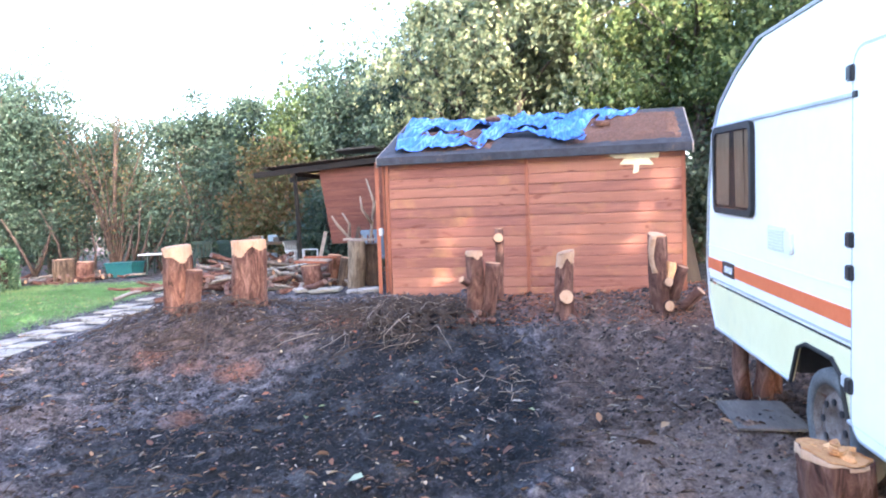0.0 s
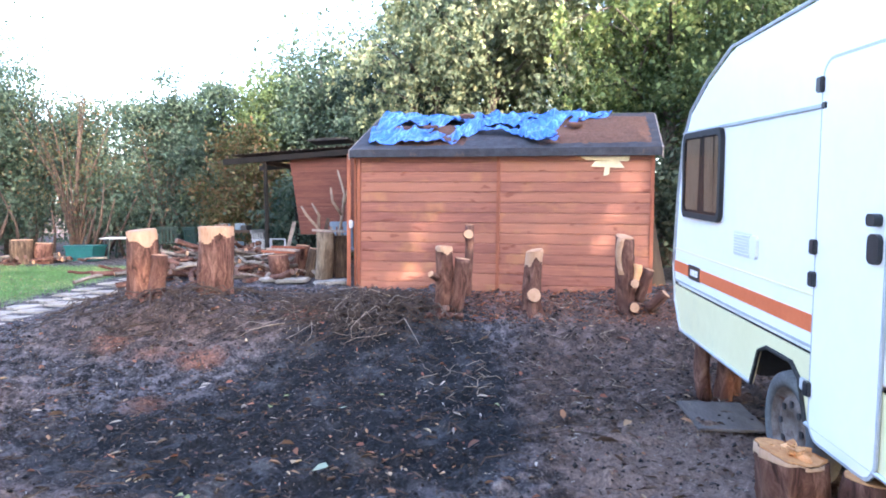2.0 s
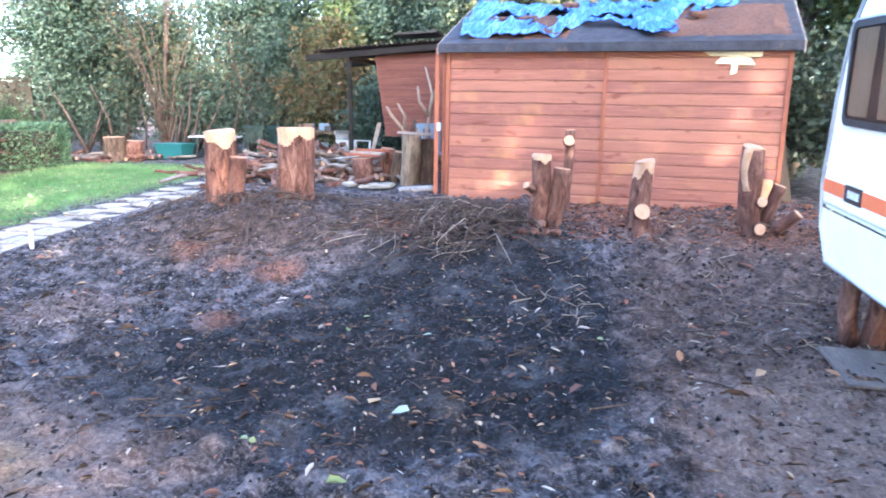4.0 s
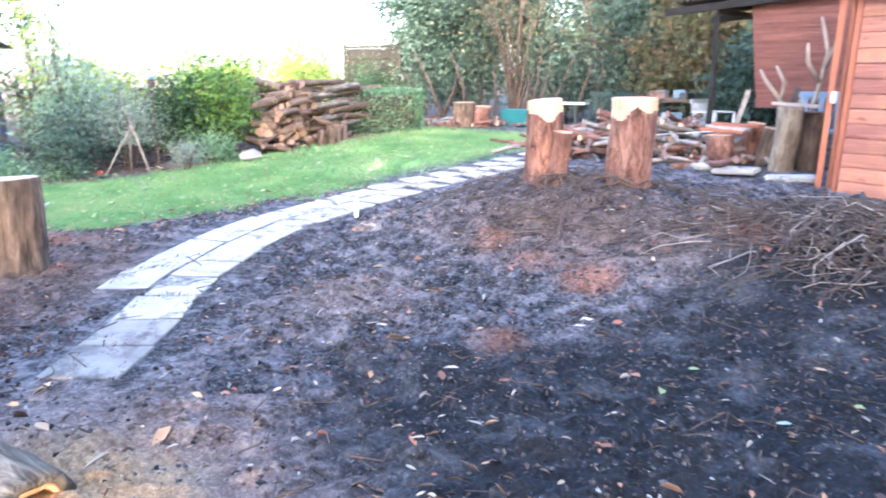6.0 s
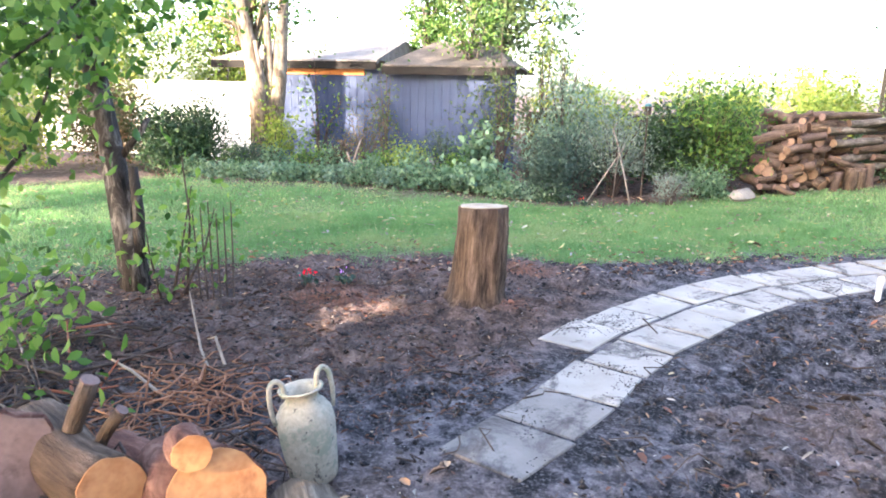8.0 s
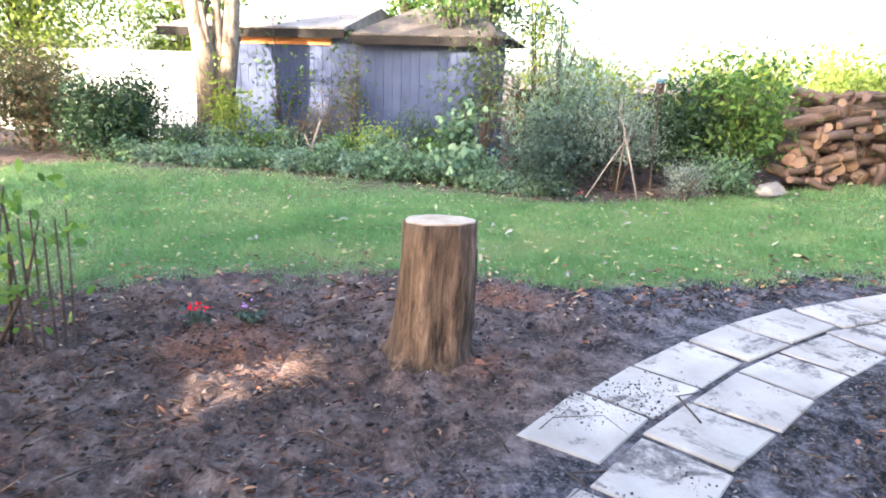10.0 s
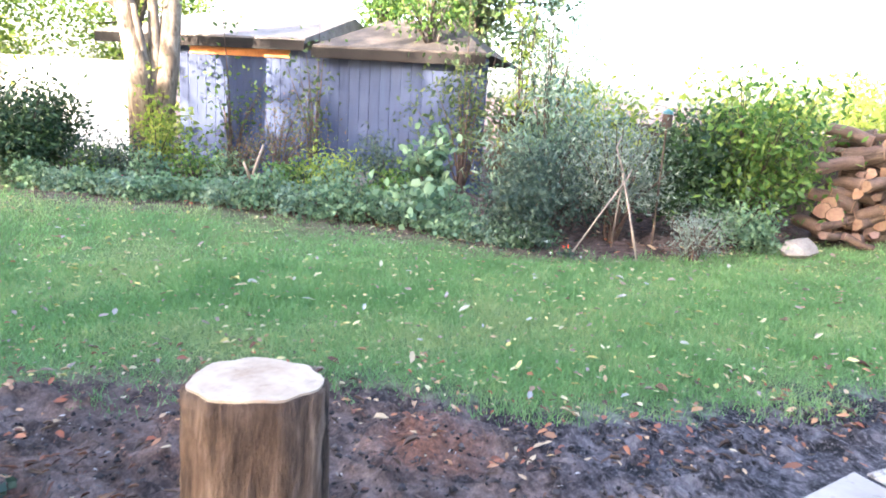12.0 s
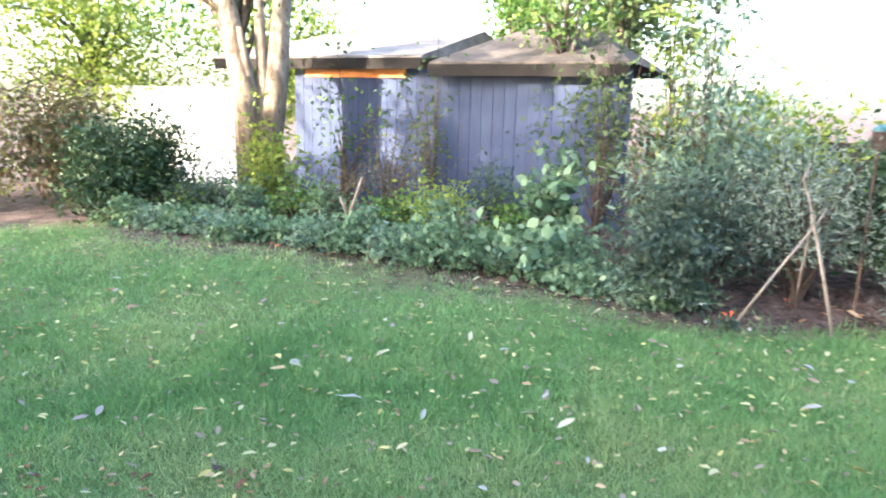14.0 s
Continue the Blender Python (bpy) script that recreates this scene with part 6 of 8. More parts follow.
# ---------------------------------------------------------------- young trees by the log heap
def leafy_branch_tree(x, y, label, stems, n_leaves, leaf, size, seed, bark=M_BARK_GREY, name="young_tree", spread=0.22, aspect=0.6):
    """Stems given as point lists with radii; leaves hang along their outer parts."""
    e = thing(name, pose(x, y, gz(x, y) - 0.04), label, "tree")
    rnd = np.random.RandomState(seed)
    anchors, weights = [], []
    for pts, r0, r1, wt in stems:
        n = len(pts)
        radii = [r0 + (r1 - r0) * i / (n - 1) for i in range(n)]
        v, f = tube_data(pts, radii, 10 if r0 > 0.04 else 6, 0.07, seed)
        mesh_ob("trunk" if r0 > 0.06 else "branch", v, f, bark, e, "", True)
        if wt:
            for a, b in zip(pts[max(0, n - 3):], pts[max(1, n - 2):]):
                for k_ in range(4):
                    anchors.append(Vector(a).lerp(Vector(b), k_ / 3))
                    weights.append(wt)
    an = np.array([tuple(a) for a in anchors])
    w = np.array(weights, float)
    idx = rnd.choice(len(an), n_leaves, p=w / w.sum())
    p = an[idx] + rnd.normal(size=(n_leaves, 3)) * spread
    leaf_mesh("foliage", p[p[:, 2] > 0.02], seed + 1, size * 0.84, leaf, e, aspect * 0.9, 0.8, fine=True)
    return e


L_PLUM = leafy("leaf_plum", G((0.035, 0.085, 0.020), (0.075, 0.165, 0.030), (0.125, 0.245, 0.042), (0.22, 0.32, 0.08)), 0.5)
M_PLUM = bark_mat("bark_banded", (0.012, 0.010, 0.009), (0.055, 0.046, 0.04), (0.30, 0.27, 0.24), 12, 0.02)
leafy_branch_tree(-6.42, 1.78, "slim grey-barked tree with green leaves beside the lawn", [
    ([(0, 0, 0), (-0.02, -0.04, 0.5), (-0.05, -0.10, 1.0), (-0.05, -0.18, 1.6), (-0.08, -0.32, 2.3), (-0.1, -0.45, 3.2)], 0.115, 0.05, 0.3),
    ([(0.03, 0.03, 0.25), (0.06, 0.06, 0.6), (0.04, 0.04, 0.95)], 0.05, 0.035, 0),
    ([(-0.04, -0.06, 1.0), (0.0, 0.1, 1.2), (0.0, 0.16, 1.3)], 0.03, 0.02, 0),
    ([(-0.05, -0.15, 1.5), (0.4, -0.05, 1.9), (0.9, 0.0, 2.2), (1.5, 0.1, 2.25)], 0.035, 0.008, 1.0),
    ([(-0.06, -0.25, 2.0), (0.3, 0.1, 2.35), (0.7, 0.4, 2.45), (1.2, 0.5, 2.35)], 0.03, 0.006, 0.8),
    ([(-0.06, -0.2, 1.7), (0.4, -0.5, 1.9), (0.9, -0.7, 1.9), (1.5, -0.6, 1.75)], 0.03, 0.006, 1.2),
    ([(-0.06, -0.3, 2.2), (-0.1, -0.9, 2.5), (0.0, -1.4, 2.6)], 0.03, 0.006, 1.0),
    ([(-0.06, -0.3, 2.2), (0.5, -0.5, 2.8), (1.2, -0.5, 3.0)], 0.03, 0.006, 1.0),
], 3600, L_PLUM, 0.095, 501, M_PLUM, spread=0.24)
leafy_branch_tree(-4.92, 1.04, "leaning grey sapling with large green leaves", [
    ([(0, 0, 0), (0.05, 0.15, 0.5), (0.12, 0.22, 1.0), (0.3, 0.38, 1.5), (0.4, 0.46, 2.1)], 0.035, 0.012, 0.8),
    ([(0.08, 0.18, 0.8), (0.0, 0.5, 1.2), (0.05, 0.65, 1.5), (0.1, 0.7, 1.75)], 0.015, 0.004, 1.0),
    ([(0.3, 0.38, 1.5), (0.2, 0.7, 1.75), (0.25, 0.9, 1.95)], 0.012, 0.004, 1.0),
    ([(0.0, 0.0, 0.1), (0.25, 0.35, 0.42), (0.6, 0.55, 0.40), (0.95, 0.75, 0.12)], 0.012, 0.004, 0.5),
    ([(0.0, 0.0, 0.1), (-0.2, 0.35, 0.35), (-0.3, 0.6, 0.5)], 0.012, 0.004, 1.0),
], 900, L_PLUM, 0.10, 503, M_PLUM, spread=0.17)
leafy_branch_tree(-6.10, 2.06, "thin sucker shoots with fresh green leaves", [
    ([(0, 0, 0), (0.03, 0.1, 0.45), (0.05, 0.18, 0.85)], 0.012, 0.004, 1), ([(0.05, 0.05, 0), (0.1, 0.25, 0.4), (0.12, 0.33, 0.7)], 0.012, 0.004, 1),
    ([(-0.05, 0.1, 0), (-0.05, 0.15, 0.6), (-0.02, 0.12, 1.05)], 0.012, 0.004, 1), ([(0.08, -0.05, 0), (0.2, -0.1, 0.4), (0.3, -0.1, 0.6)], 0.01, 0.003, 1),
], 190, L_PLUM, 0.085, 505, M_TWIG, name="sucker_shoots", spread=0.13)
cn = thing("cane_bundle", pose(-6.02, 2.37, gz(-6.02, 2.37)), "bare thin upright canes in the soil", "canes")
for i in range(6):
    v, f = tube_data([(0.03 * (i % 3), 0.045 * i - 0.1, -0.03), (0.02 * (i % 2), 0.05 * i - 0.12, 0.4), (0.0, 0.052 * i - 0.13, 0.62 + 0.04 * (i % 3))], [0.007, 0.006, 0.004], 6)
    mesh_ob("cane", v, f, M_TWIG, cn)
# a few orange offcuts and stems among the roots by the logs
rs = random.Random(9)
for i in range(26):
    x, y = rs.uniform(-5.4, -3.5), rs.uniform(1.0, 2.5)
    a = rs.uniform(0, 6.28)
    ln = rs.uniform(0.2, 0.7)
    z = gz(x, y)
    v, f = tube_data([(0, 0, 0.015), (ln * 0.5 * math.cos(a), ln * 0.5 * math.sin(a), 0.05 + rs.uniform(0, 0.12)), (ln * math.cos(a), ln * math.sin(a), rs.uniform(0.01, 0.3))], [0.010, 0.008, 0.004], 6)
    o = mesh_ob("dead_branch", v, f, rs.choice((M_TWIG, M_STICK, M_TRIM)), None)
    o.location = (x, y, z)
    tagged(o, "dry broken branch lying among the roots", "branch", "broken branches by the logs")


# ---------------------------------------------------------------- blue sheet and litter on the shed roof
TARP_LO = [(-0.02, 0.55), (0.08, 0.22), (0.25, 0.10), (0.9, 0.08), (1.22, 0.16), (1.42, 0.42), (1.95, 0.32), (2.15, 0.08), (2.42, 0.06), (2.50, 0.50), (3.0, 0.84), (3.1, 0.97)]


def tarp():
    nu, ns = 190, 64
    V, F = [], []
    us = np.linspace(-0.02, 3.1, nu)
    for u in us:
        lo = np.interp(u, [p[0] for p in TARP_LO], [p[1] for p in TARP_LO])
        lo += 0.07 * noise.noise((u * 5.5, 3.3, 2.0)) + 0.03 * noise.noise((u * 17, 7.7, 2.0))
        for j in range(ns):
            s = lo + (1.03 - lo) * j / (ns - 1)
            w = 0.03 * noise.noise((u * 2.5, s * 2.5, 1.0)) + 0.10 * (0.42 - abs(noise.noise((u * 3.6 + s * 2.2, s * 1.6, 4.0)))) + 0.045 * (0.4 - abs(noise.noise((u * 9 - s * 5, s * 3.0, 7.0)))) + 0.008 * noise.noise((u * 24, s * 9, 11.0))
            uu = u + 0.05 * noise.noise((u * 3, s * 6, 9.0))
            p = roof_pt(uu, min(s, 1.0), 0.05 + 1.5 * max(0, w))
            V.append(tuple(p))
    for i in range(nu - 1):
        for j in range(ns - 1):
            u, s = us[i], j / ns
            hole = noise.noise((u * 2.6, s * 3.2, 21.0)) + 0.35 * noise.noise((u * 9, s * 8, 23.0))
            if 0.1 < j / ns < 0.9 and hole > 0.24:
                continue
            F.append((i * ns + j, (i + 1) * ns + j, (i + 1) * ns + j + 1, i * ns + j + 1))
    kk = Mat("blue_tarpaulin")
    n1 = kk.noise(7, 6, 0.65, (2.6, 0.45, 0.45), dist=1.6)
    # pale and dark streaks paint the sheen of the folds into the blue
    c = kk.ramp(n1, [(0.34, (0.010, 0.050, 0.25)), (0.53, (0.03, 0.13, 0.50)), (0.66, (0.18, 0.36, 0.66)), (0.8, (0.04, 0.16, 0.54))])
    kk.bump(kk.noise(38, 3, 0.6), 0.5, 0.01)
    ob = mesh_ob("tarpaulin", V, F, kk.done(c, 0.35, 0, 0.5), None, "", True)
    sol = ob.modifiers.new("thickness", "SOLIDIFY")
    sol.thickness = 0.003
    ob.matrix_basis = SHED_M
    return tagged(ob, "torn crumpled blue tarpaulin spread over the shed roof", "tarpaulin")


tarp()


def roof_litter(name, u0, u1, s0, s1, lift, seed, label):
    nu, ns = 90, 40
    V, F = [], []
    for i in range(nu):
        for j in range(ns):
            u, s = u0 + (u1 - u0) * i / (nu - 1), s0 + (s1 - s0) * j / (ns - 1)
            edge = min(i / 12, (nu - 1 - i) / 12, j / 7, (ns - 1 - j) / 7, 1)
            h = lift * (0.5 + noise.noise((u * 3, s * 3, seed))) * edge + 0.012 * noise.noise((u * 25, s * 25, seed)) - 0.012 * (1 - edge)
            V.append(tuple(roof_pt(u, s, 0.045 + h)))
    for i in range(nu - 1):
        for j in range(ns - 1):
            F.append((i * ns + j, (i + 1) * ns + j, (i + 1) * ns + j + 1, i * ns + j + 1))
    ob = mesh_ob(name, V, F, M_NEEDLES, None, "", True)
    ob.matrix_basis = SHED_M
    return tagged(ob, label, "leaf litter")


roof_litter("needle_litter", 2.3, 3.55, 0.12, 0.93, 0.05, 3.0, "red-brown conifer needles heaped on the shed roof")
roof_litter("needle_litter", 0.15, 1.35, 0.10, 0.75, 0.025, 5.0, "red-brown conifer needles caught on the roof felt")
for i, (u, s_, a) in enumerate(((0.42, 0.48, 20), (0.78, 0.50, -10), (1.18, 0.86, 15), (2.62, 0.52, 35))):
    b = part("brick", bbox((-0.10, -0.05, 0), (0.10, 0.05, 0.05), 0.012), M_NEEDLES)
    b.matrix_basis = SHED_M @ Matrix.Translation(roof_pt(u, s_, 0.075)) @ pose(0, 0, 0, math.degrees(math.atan2(RISE, half + OVER)), 0, a)
    tagged(b, "old red brick weighing down the sheet on the roof", "brick", "bricks on the roof")

# ---------------------------------------------------------------- brush heap before the shed
def brush(name, cx, cy, rx, ry, n, h, seed, mat_, label, r=(0.004, 0.012), ln=(0.35, 1.0)):
    rnd = random.Random(seed)
    ps = []
    for i in range(n):
        a = rnd.uniform(0, 6.28)
        q = rnd.uniform(0, 1) ** 0.5
        x, y = cx + q * rx * math.cos(a), cy + q * ry * math.sin(a)
        d = rnd.uniform(0, 6.28)
        L = rnd.uniform(*ln)
        up = h * (1 - q * q)
        p0 = Vector((x, y, gz(x, y) + rnd.uniform(0.0, 0.05) + up * rnd.random()))
        dx, dy = L * math.cos(d), L * math.sin(d)
        p1 = Vector((x + dx * 0.35 + rnd.uniform(-0.08, 0.08), y + dy * 0.35 + rnd.uniform(-0.08, 0.08), 0))
        p2 = Vector((x + dx * 0.7 + rnd.uniform(-0.08, 0.08), y + dy * 0.7 + rnd.uniform(-0.08, 0.08), 0))
        p3 = Vector((x + dx, y + dy, 0))
        for p_, k_ in ((p1, 1.2), (p2, 0.9), (p3, 0.2)):
            p_.z = gz(p_.x, p_.y) + 0.012 + up * k_ * rnd.uniform(0.2, 1.0) + rnd.uniform(0, 0.06)
        rr = rnd.uniform(*r)
        ps.append(tube_data([p0, p1, p2, p3], [rr, rr * 0.9, rr * 0.7, rr * 0.35], 5, 0.1, i))
    v, f = joined(ps)
    return tagged(mesh_ob(name, v, f, mat_, None, "", True), label, "brushwood", kind="stuff")


brush("brush_heap", -0.62, 7.3, 0.80, 0.5, 380, 0.16, 601, M_TWIG, "tangled heap of brown conifer roots and twigs", (0.003, 0.008), (0.25, 0.7))
brush("brush_heap", -0.62, 7.2, 0.8, 0.5, 20, 0.16, 602, M_STICK, "pale peeled twigs on the brush heap", (0.003, 0.006), (0.25, 0.7))
brush("brush_heap", -2.6, 7.3, 1.2, 0.6, 170, 0.10, 603, M_TWIG, "roots and twigs trodden into the bank", (0.003, 0.010), (0.2, 0.6))
M_DRYFERN = plain("dry_bracken", (0.13, 0.05, 0.026), (0.36, 0.18, 0.095), 12, 0.85, bump=0.3)
brush("brush_heap", -4.05, 2.3, 0.5, 0.35, 120, 0.09, 609, M_DRYFERN, "dry orange-brown bracken stalks on the bare bed", (0.003, 0.007), (0.12, 0.4))
brush("brush_heap", -0.62, 7.15, 0.9, 0.45, 34, 0.16, 610, M_TWIGP, "grey bare twigs lying on the brush heap", (0.003, 0.006), (0.2, 0.5))
brush("twig_litter", -1.5, 5.2, 3.2, 2.0, 170, 0.0, 604, M_TWIG, "scattered twigs on the bare soil", (0.002, 0.006), (0.08, 0.35))
brush("twig_litter", -5.2, 2.9, 1.8, 1.6, 150, 0.0, 605, M_TWIG, "scattered twigs in the bare bed", (0.002, 0.006), (0.08, 0.35))
brush("twig_litter", 1.3, 6.2, 1.2, 1.5, 60, 0.0, 606, M_STICK, "scattered pale twigs by the caravan", (0.002, 0.005), (0.06, 0.25))
# dark twigs in and under the log heap deepen the shadows between the logs
brush("brush_heap", -3.32, 2.31, 0.45, 0.4, 110, 0.16, 608, M_TWIG, "dark twigs added between the cut logs as shade", (0.004, 0.009), (0.2, 0.5))
brush("brush_heap", -2.90, 2.05, 0.45, 0.5, 170, 0.16, 611, M_TWIG, "dark twigs added under the cut logs as shade", (0.004, 0.009), (0.15, 0.4))
brush("brush_heap", -4.2, 1.3, 1.1, 0.7, 150, 0.18, 607, M_TWIG, "twigs and roots heaped behind the logs", (0.004, 0.010), (0.3, 0.8))

# ---------------------------------------------------------------- lean-to shelter and its clutter
SH = pose(-3.50, 11.6, 0.42, 0, 0, -4)
LIFT = 0.10
shel = thing("lean_to_shelter", SH, "rough lean-to shelter with corrugated roof and red-brown board side", "shelter")


def corrugated(lo_x, hi_x, y0, y1, z_a, z_b, pitch=0.075, amp=0.012, th=0.004):
    n = int((hi_x - lo_x) / pitch * 6)
    V, F = [], []
    for i in range(n + 1):
        x = lo_x + (hi_x - lo_x) * i / n
        w = amp * math.sin(2 * math.pi * x / pitch)
        zz = z_a + (z_b - z_a) * i / n
        for y in (y0, y1):
            V += [(x, y, zz + w), (x, y, zz + w - th)]
    for i in range(n):
        a, b = i * 4, i * 4 + 4
        F += [(a, b, b + 2, a + 2), (a + 1, a + 3, b + 3, b + 1), (a, a + 1, b + 1, b), (a + 2, b + 2, b + 3, a + 3)]
    return V, F


v, f = corrugated(0.24, 2.35, -0.35, 1.5, 1.80 + LIFT, 1.93 + LIFT)
mesh_ob("roof_sheet", v, f, M_DARKWOOD, shel, "grey corrugated roofing sheet")
part("roof_joist", bbox((0.24, -0.32, 1.63 + LIFT), (2.35, -0.26, 1.72 + LIFT), 0.004, pose(0, 0, 0, 0, -4, 0)), M_BLACKWOOD, shel)
part("roof_joist", bbox((0.24, 1.3, 1.63 + LIFT), (2.35, 1.36, 1.72 + LIFT), 0.004, pose(0, 0, 0, 0, -4, 0)), M_BLACKWOOD, shel)
part("roof_joist", bbox((0.72, -0.3, 1.66 + LIFT), (0.79, 1.4, 1.73 + LIFT), 0.004), M_DARKWOOD, shel)
for x, y in ((0.78, -0.25), (0.78, 1.35), (2.2, 1.35)):
    v, f = tube_data([(x, y, -0.05), (x + 0.02, y, 0.9), (x, y, 1.74 + LIFT)], [0.038, 0.034, 0.030], 9, 0.05)
    mesh_ob("post", v, f, M_BLACKWOOD, shel, "rough dark timber post")
M_REDBOARD = plain("red_brown_board", (0.08, 0.03, 0.023), (0.17, 0.068, 0.05), 5, 0.75, bump=0.3, dist=0.004, stretch=(0.3, 1, 3))
for i in range(17):
    part("side_board", bbox((1.16 + 0.007 * (17 - i), -0.02 - 0.012 * (i % 2), 0.64 + i * 0.072), (2.35, 0.012, 0.64 + i * 0.072 + 0.076), 0.003, pose(0, 0.05, 0, 7, 0, 0)), M_REDBOARD, shel)
part("roof_scrap", bbox((1.55, -0.3, 1.93 + LIFT), (2.2, 0.4, 1.965 + LIFT), 0.008, pose(0, 0, 0, 0, -3, 4)), M_RUBBER, shel, "scrap of black sheeting on the roof")


def put_log(x, y, z, d, ln, r, seed, label, bark=M_BARK_RED, cut=M_CUT, group="", sides=14, flute=0.07):
    o = log_piece("log", None, (x, y, z), d, ln, r, bark, cut, seed, flute=flute, sides=sides)
    return tagged(o, label, "log", group)


GRP = "logs by the lean-to"
put_log(-1.62, 10.25, 0.40, (0.03, 0, 1), 0.72, 0.125, 621, "upright log with pale peeled bark by the shed door", M_BARK_PALE, M_CUT_GREY, GRP)
put_log(-1.40, 10.45, 0.40, (0.0, 0, 1), 0.66, 0.11, 622, "upright brown log by the shed door", M_BARK_BROWN, M_CUT_GREY, GRP)
put_log(-2.28, 10.3, 0.41, (-0.03, 0, 1), 0.38, 0.14, 623, "short upright log under a heap of boards", M_BARK_RED, M_CUT, GRP)
put_log(-2.10, 10.75, 0.41, (0.12, 0, 1), 0.50, 0.10, 624, "leaning upright red-barked log", M_BARK_RED, M_CUT, GRP)
put_log(-1.88, 10.6, 0.41, (0.15, 0, 1), 0.46, 0.10, 625, "leaning upright brown log", M_BARK_BROWN, M_CUT, GRP)
for i, (x, y, z, a) in enumerate(((-2.3, 10.35, 0.82, 5), (-2.25, 10.4, 0.85, -12), (-2.2, 10.5, 0.88, 20), (-1.55, 10.3, 1.125, 8))):
    b = part("scrap_board", bbox((-0.24, -0.07, 0), (0.24, 0.07, 0.03), 0.004), M_GREYWOOD if i % 2 else M_TRIM)
    b.matrix_basis = pose(x, y, z, 0, 3, a)
    tagged(b, "offcut board lying across the upright logs", "board", "scrap boards")
for i, (x, y, lean, h) in enumerate(((-1.95, 11.2, 0.3, 0.95), (-1.75, 11.2, 0.15, 0.8), (-2.5, 11.25, 0.4, 0.9))):
    b = part("plank", bbox((-0.03, -0.011, 0), (0.03, 0.011, h), 0.003), M_TWIGP if i else M_DARKWOOD)
    b.matrix_basis = pose(x, y, 0.41, -12, lean * 40, 10 * i)
    tagged(b, "weathered plank leaning in the clutter", "plank", "leaning planks")


def chair(m, mat_, label, scale=1.0):
    """A moulded garden chair: seat, slatted back, arms and four splayed legs."""
    e = thing("garden_chair", m, label, "chair")
    part("seat", bbox((-0.24, -0.22, 0.40), (0.24, 0.22, 0.43), 0.012), mat_, e)
    for i in range(5):
        part("back_slat", bbox((-0.21 + i * 0.088, 0.20, 0.45), (-0.15 + i * 0.088, 0.225, 0.82), 0.006, pose(0, 0, 0, -8, 0, 0)), mat_, e)
    part("back_top", bbox((-0.25, 0.195, 0.80), (0.25, 0.23, 0.88), 0.014, pose(0, 0, 0, -8, 0, 0)), mat_, e)
    for sx in (-1, 1):
        part("arm", bbox((sx * 0.25 - 0.03, -0.2, 0.62), (sx * 0.25 + 0.03, 0.28, 0.645), 0.008), mat_, e)
        for sy in (-1, 1):
            v, f = tube_data([(sx * 0.29, sy * 0.25, 0), (sx * 0.24, sy * 0.2, 0.42), (sx * 0.25, sy * 0.2, 0.63)], [0.022, 0.026, 0.02], 8)
            mesh_ob("leg", v, f, mat_, e)
    return e


chair(pose(-1.32, 10.9, 0.42, 0, 0, 25), M_BLUEPLASTIC, "faded blue plastic garden chair behind the logs")
chair(pose(-2.95, 12.3, 0.42, 0, 0, 70) @ Matrix.Scale(0.82, 4), M_ALU, "pale grey plastic chair under the lean-to")
chair(pose(-6.0, 15.3, gz(-6, 15.3), 0, 0, 200) @ Matrix.Scale(0.85, 4), M_GREENPLASTIC, "dark green plastic garden chair on the lawn")
chair(pose(-5.2, 15.0, gz(-5.2, 15), 0, 0, 150) @ Matrix.Scale(0.85, 4), M_GREENPLASTIC, "dark green plastic garden chair by the hedge")
tb = thing("garden_table", pose(-7.0, 15.6, gz(-7, 15.6), 0, 0, 8), "pale plastic garden table near the hedge", "table")
part("top", bbox((-0.55, -0.3, 0.44), (0.55, 0.3, 0.47), 0.012), M_PLASTIC_GREY, tb)
for sx in (-1, 1):
    for sy in (-1, 1):
        v, f = tube_data([(sx * 0.38, sy * 0.26, 0), (sx * 0.34, sy * 0.22, 0.44)], [0.022, 0.026], 8)
        mesh_ob("leg", v, f, M_GREENPLASTIC, tb)
tl = thing("storage_box", pose(-7.62, 14.9, gz(-7.62, 14.9), 0, 0, -6), "teal plastic storage box with lid on the grass", "box")
bm = bmesh.new()
vv = [bm.verts.new(p) for p in ((-0.28, -0.2, 0), (0.28, -0.2, 0), (0.28, 0.2, 0), (-0.28, 0.2, 0), (-0.32, -0.23, 0.29), (0.32, -0.23, 0.29), (0.32, 0.23, 0.29), (-0.32, 0.23, 0.29))]
for q in ((0, 1, 2, 3), (4, 5, 6, 7), (0, 1, 5, 4), (1, 2, 6, 5), (2, 3, 7, 6), (3, 0, 4, 7)):
    bm.faces.new([vv[i] for i in q])
part("body", bm, M_TEAL, tl)
part("lid", bbox((-0.345, -0.25, 0.292), (0.345, 0.25, 0.335), 0.012), M_TEAL, tl)
bn = thing("work_bench", pose(-3.75, 13.0, 0.42, 0, 0, 5), "dark cluttered bench beside the lean-to", "bench")
part("top", bbox((-0.45, -0.25, 0.62), (0.45, 0.25, 0.67), 0.006), M_DARKWOOD, bn)
part("shelf", bbox((-0.43, -0.23, 0.3), (0.43, 0.23, 0.33), 0.006), M_DARKWOOD, bn)
for sx in (-1, 1):
    for sy in (-1, 1):
        part("leg", bbox((sx * 0.4 - 0.03, sy * 0.2 - 0.03, 0), (sx * 0.4 + 0.03, sy * 0.2 + 0.03, 0.62)), M_DARKWOOD, bn)
rs = random.Random(12)
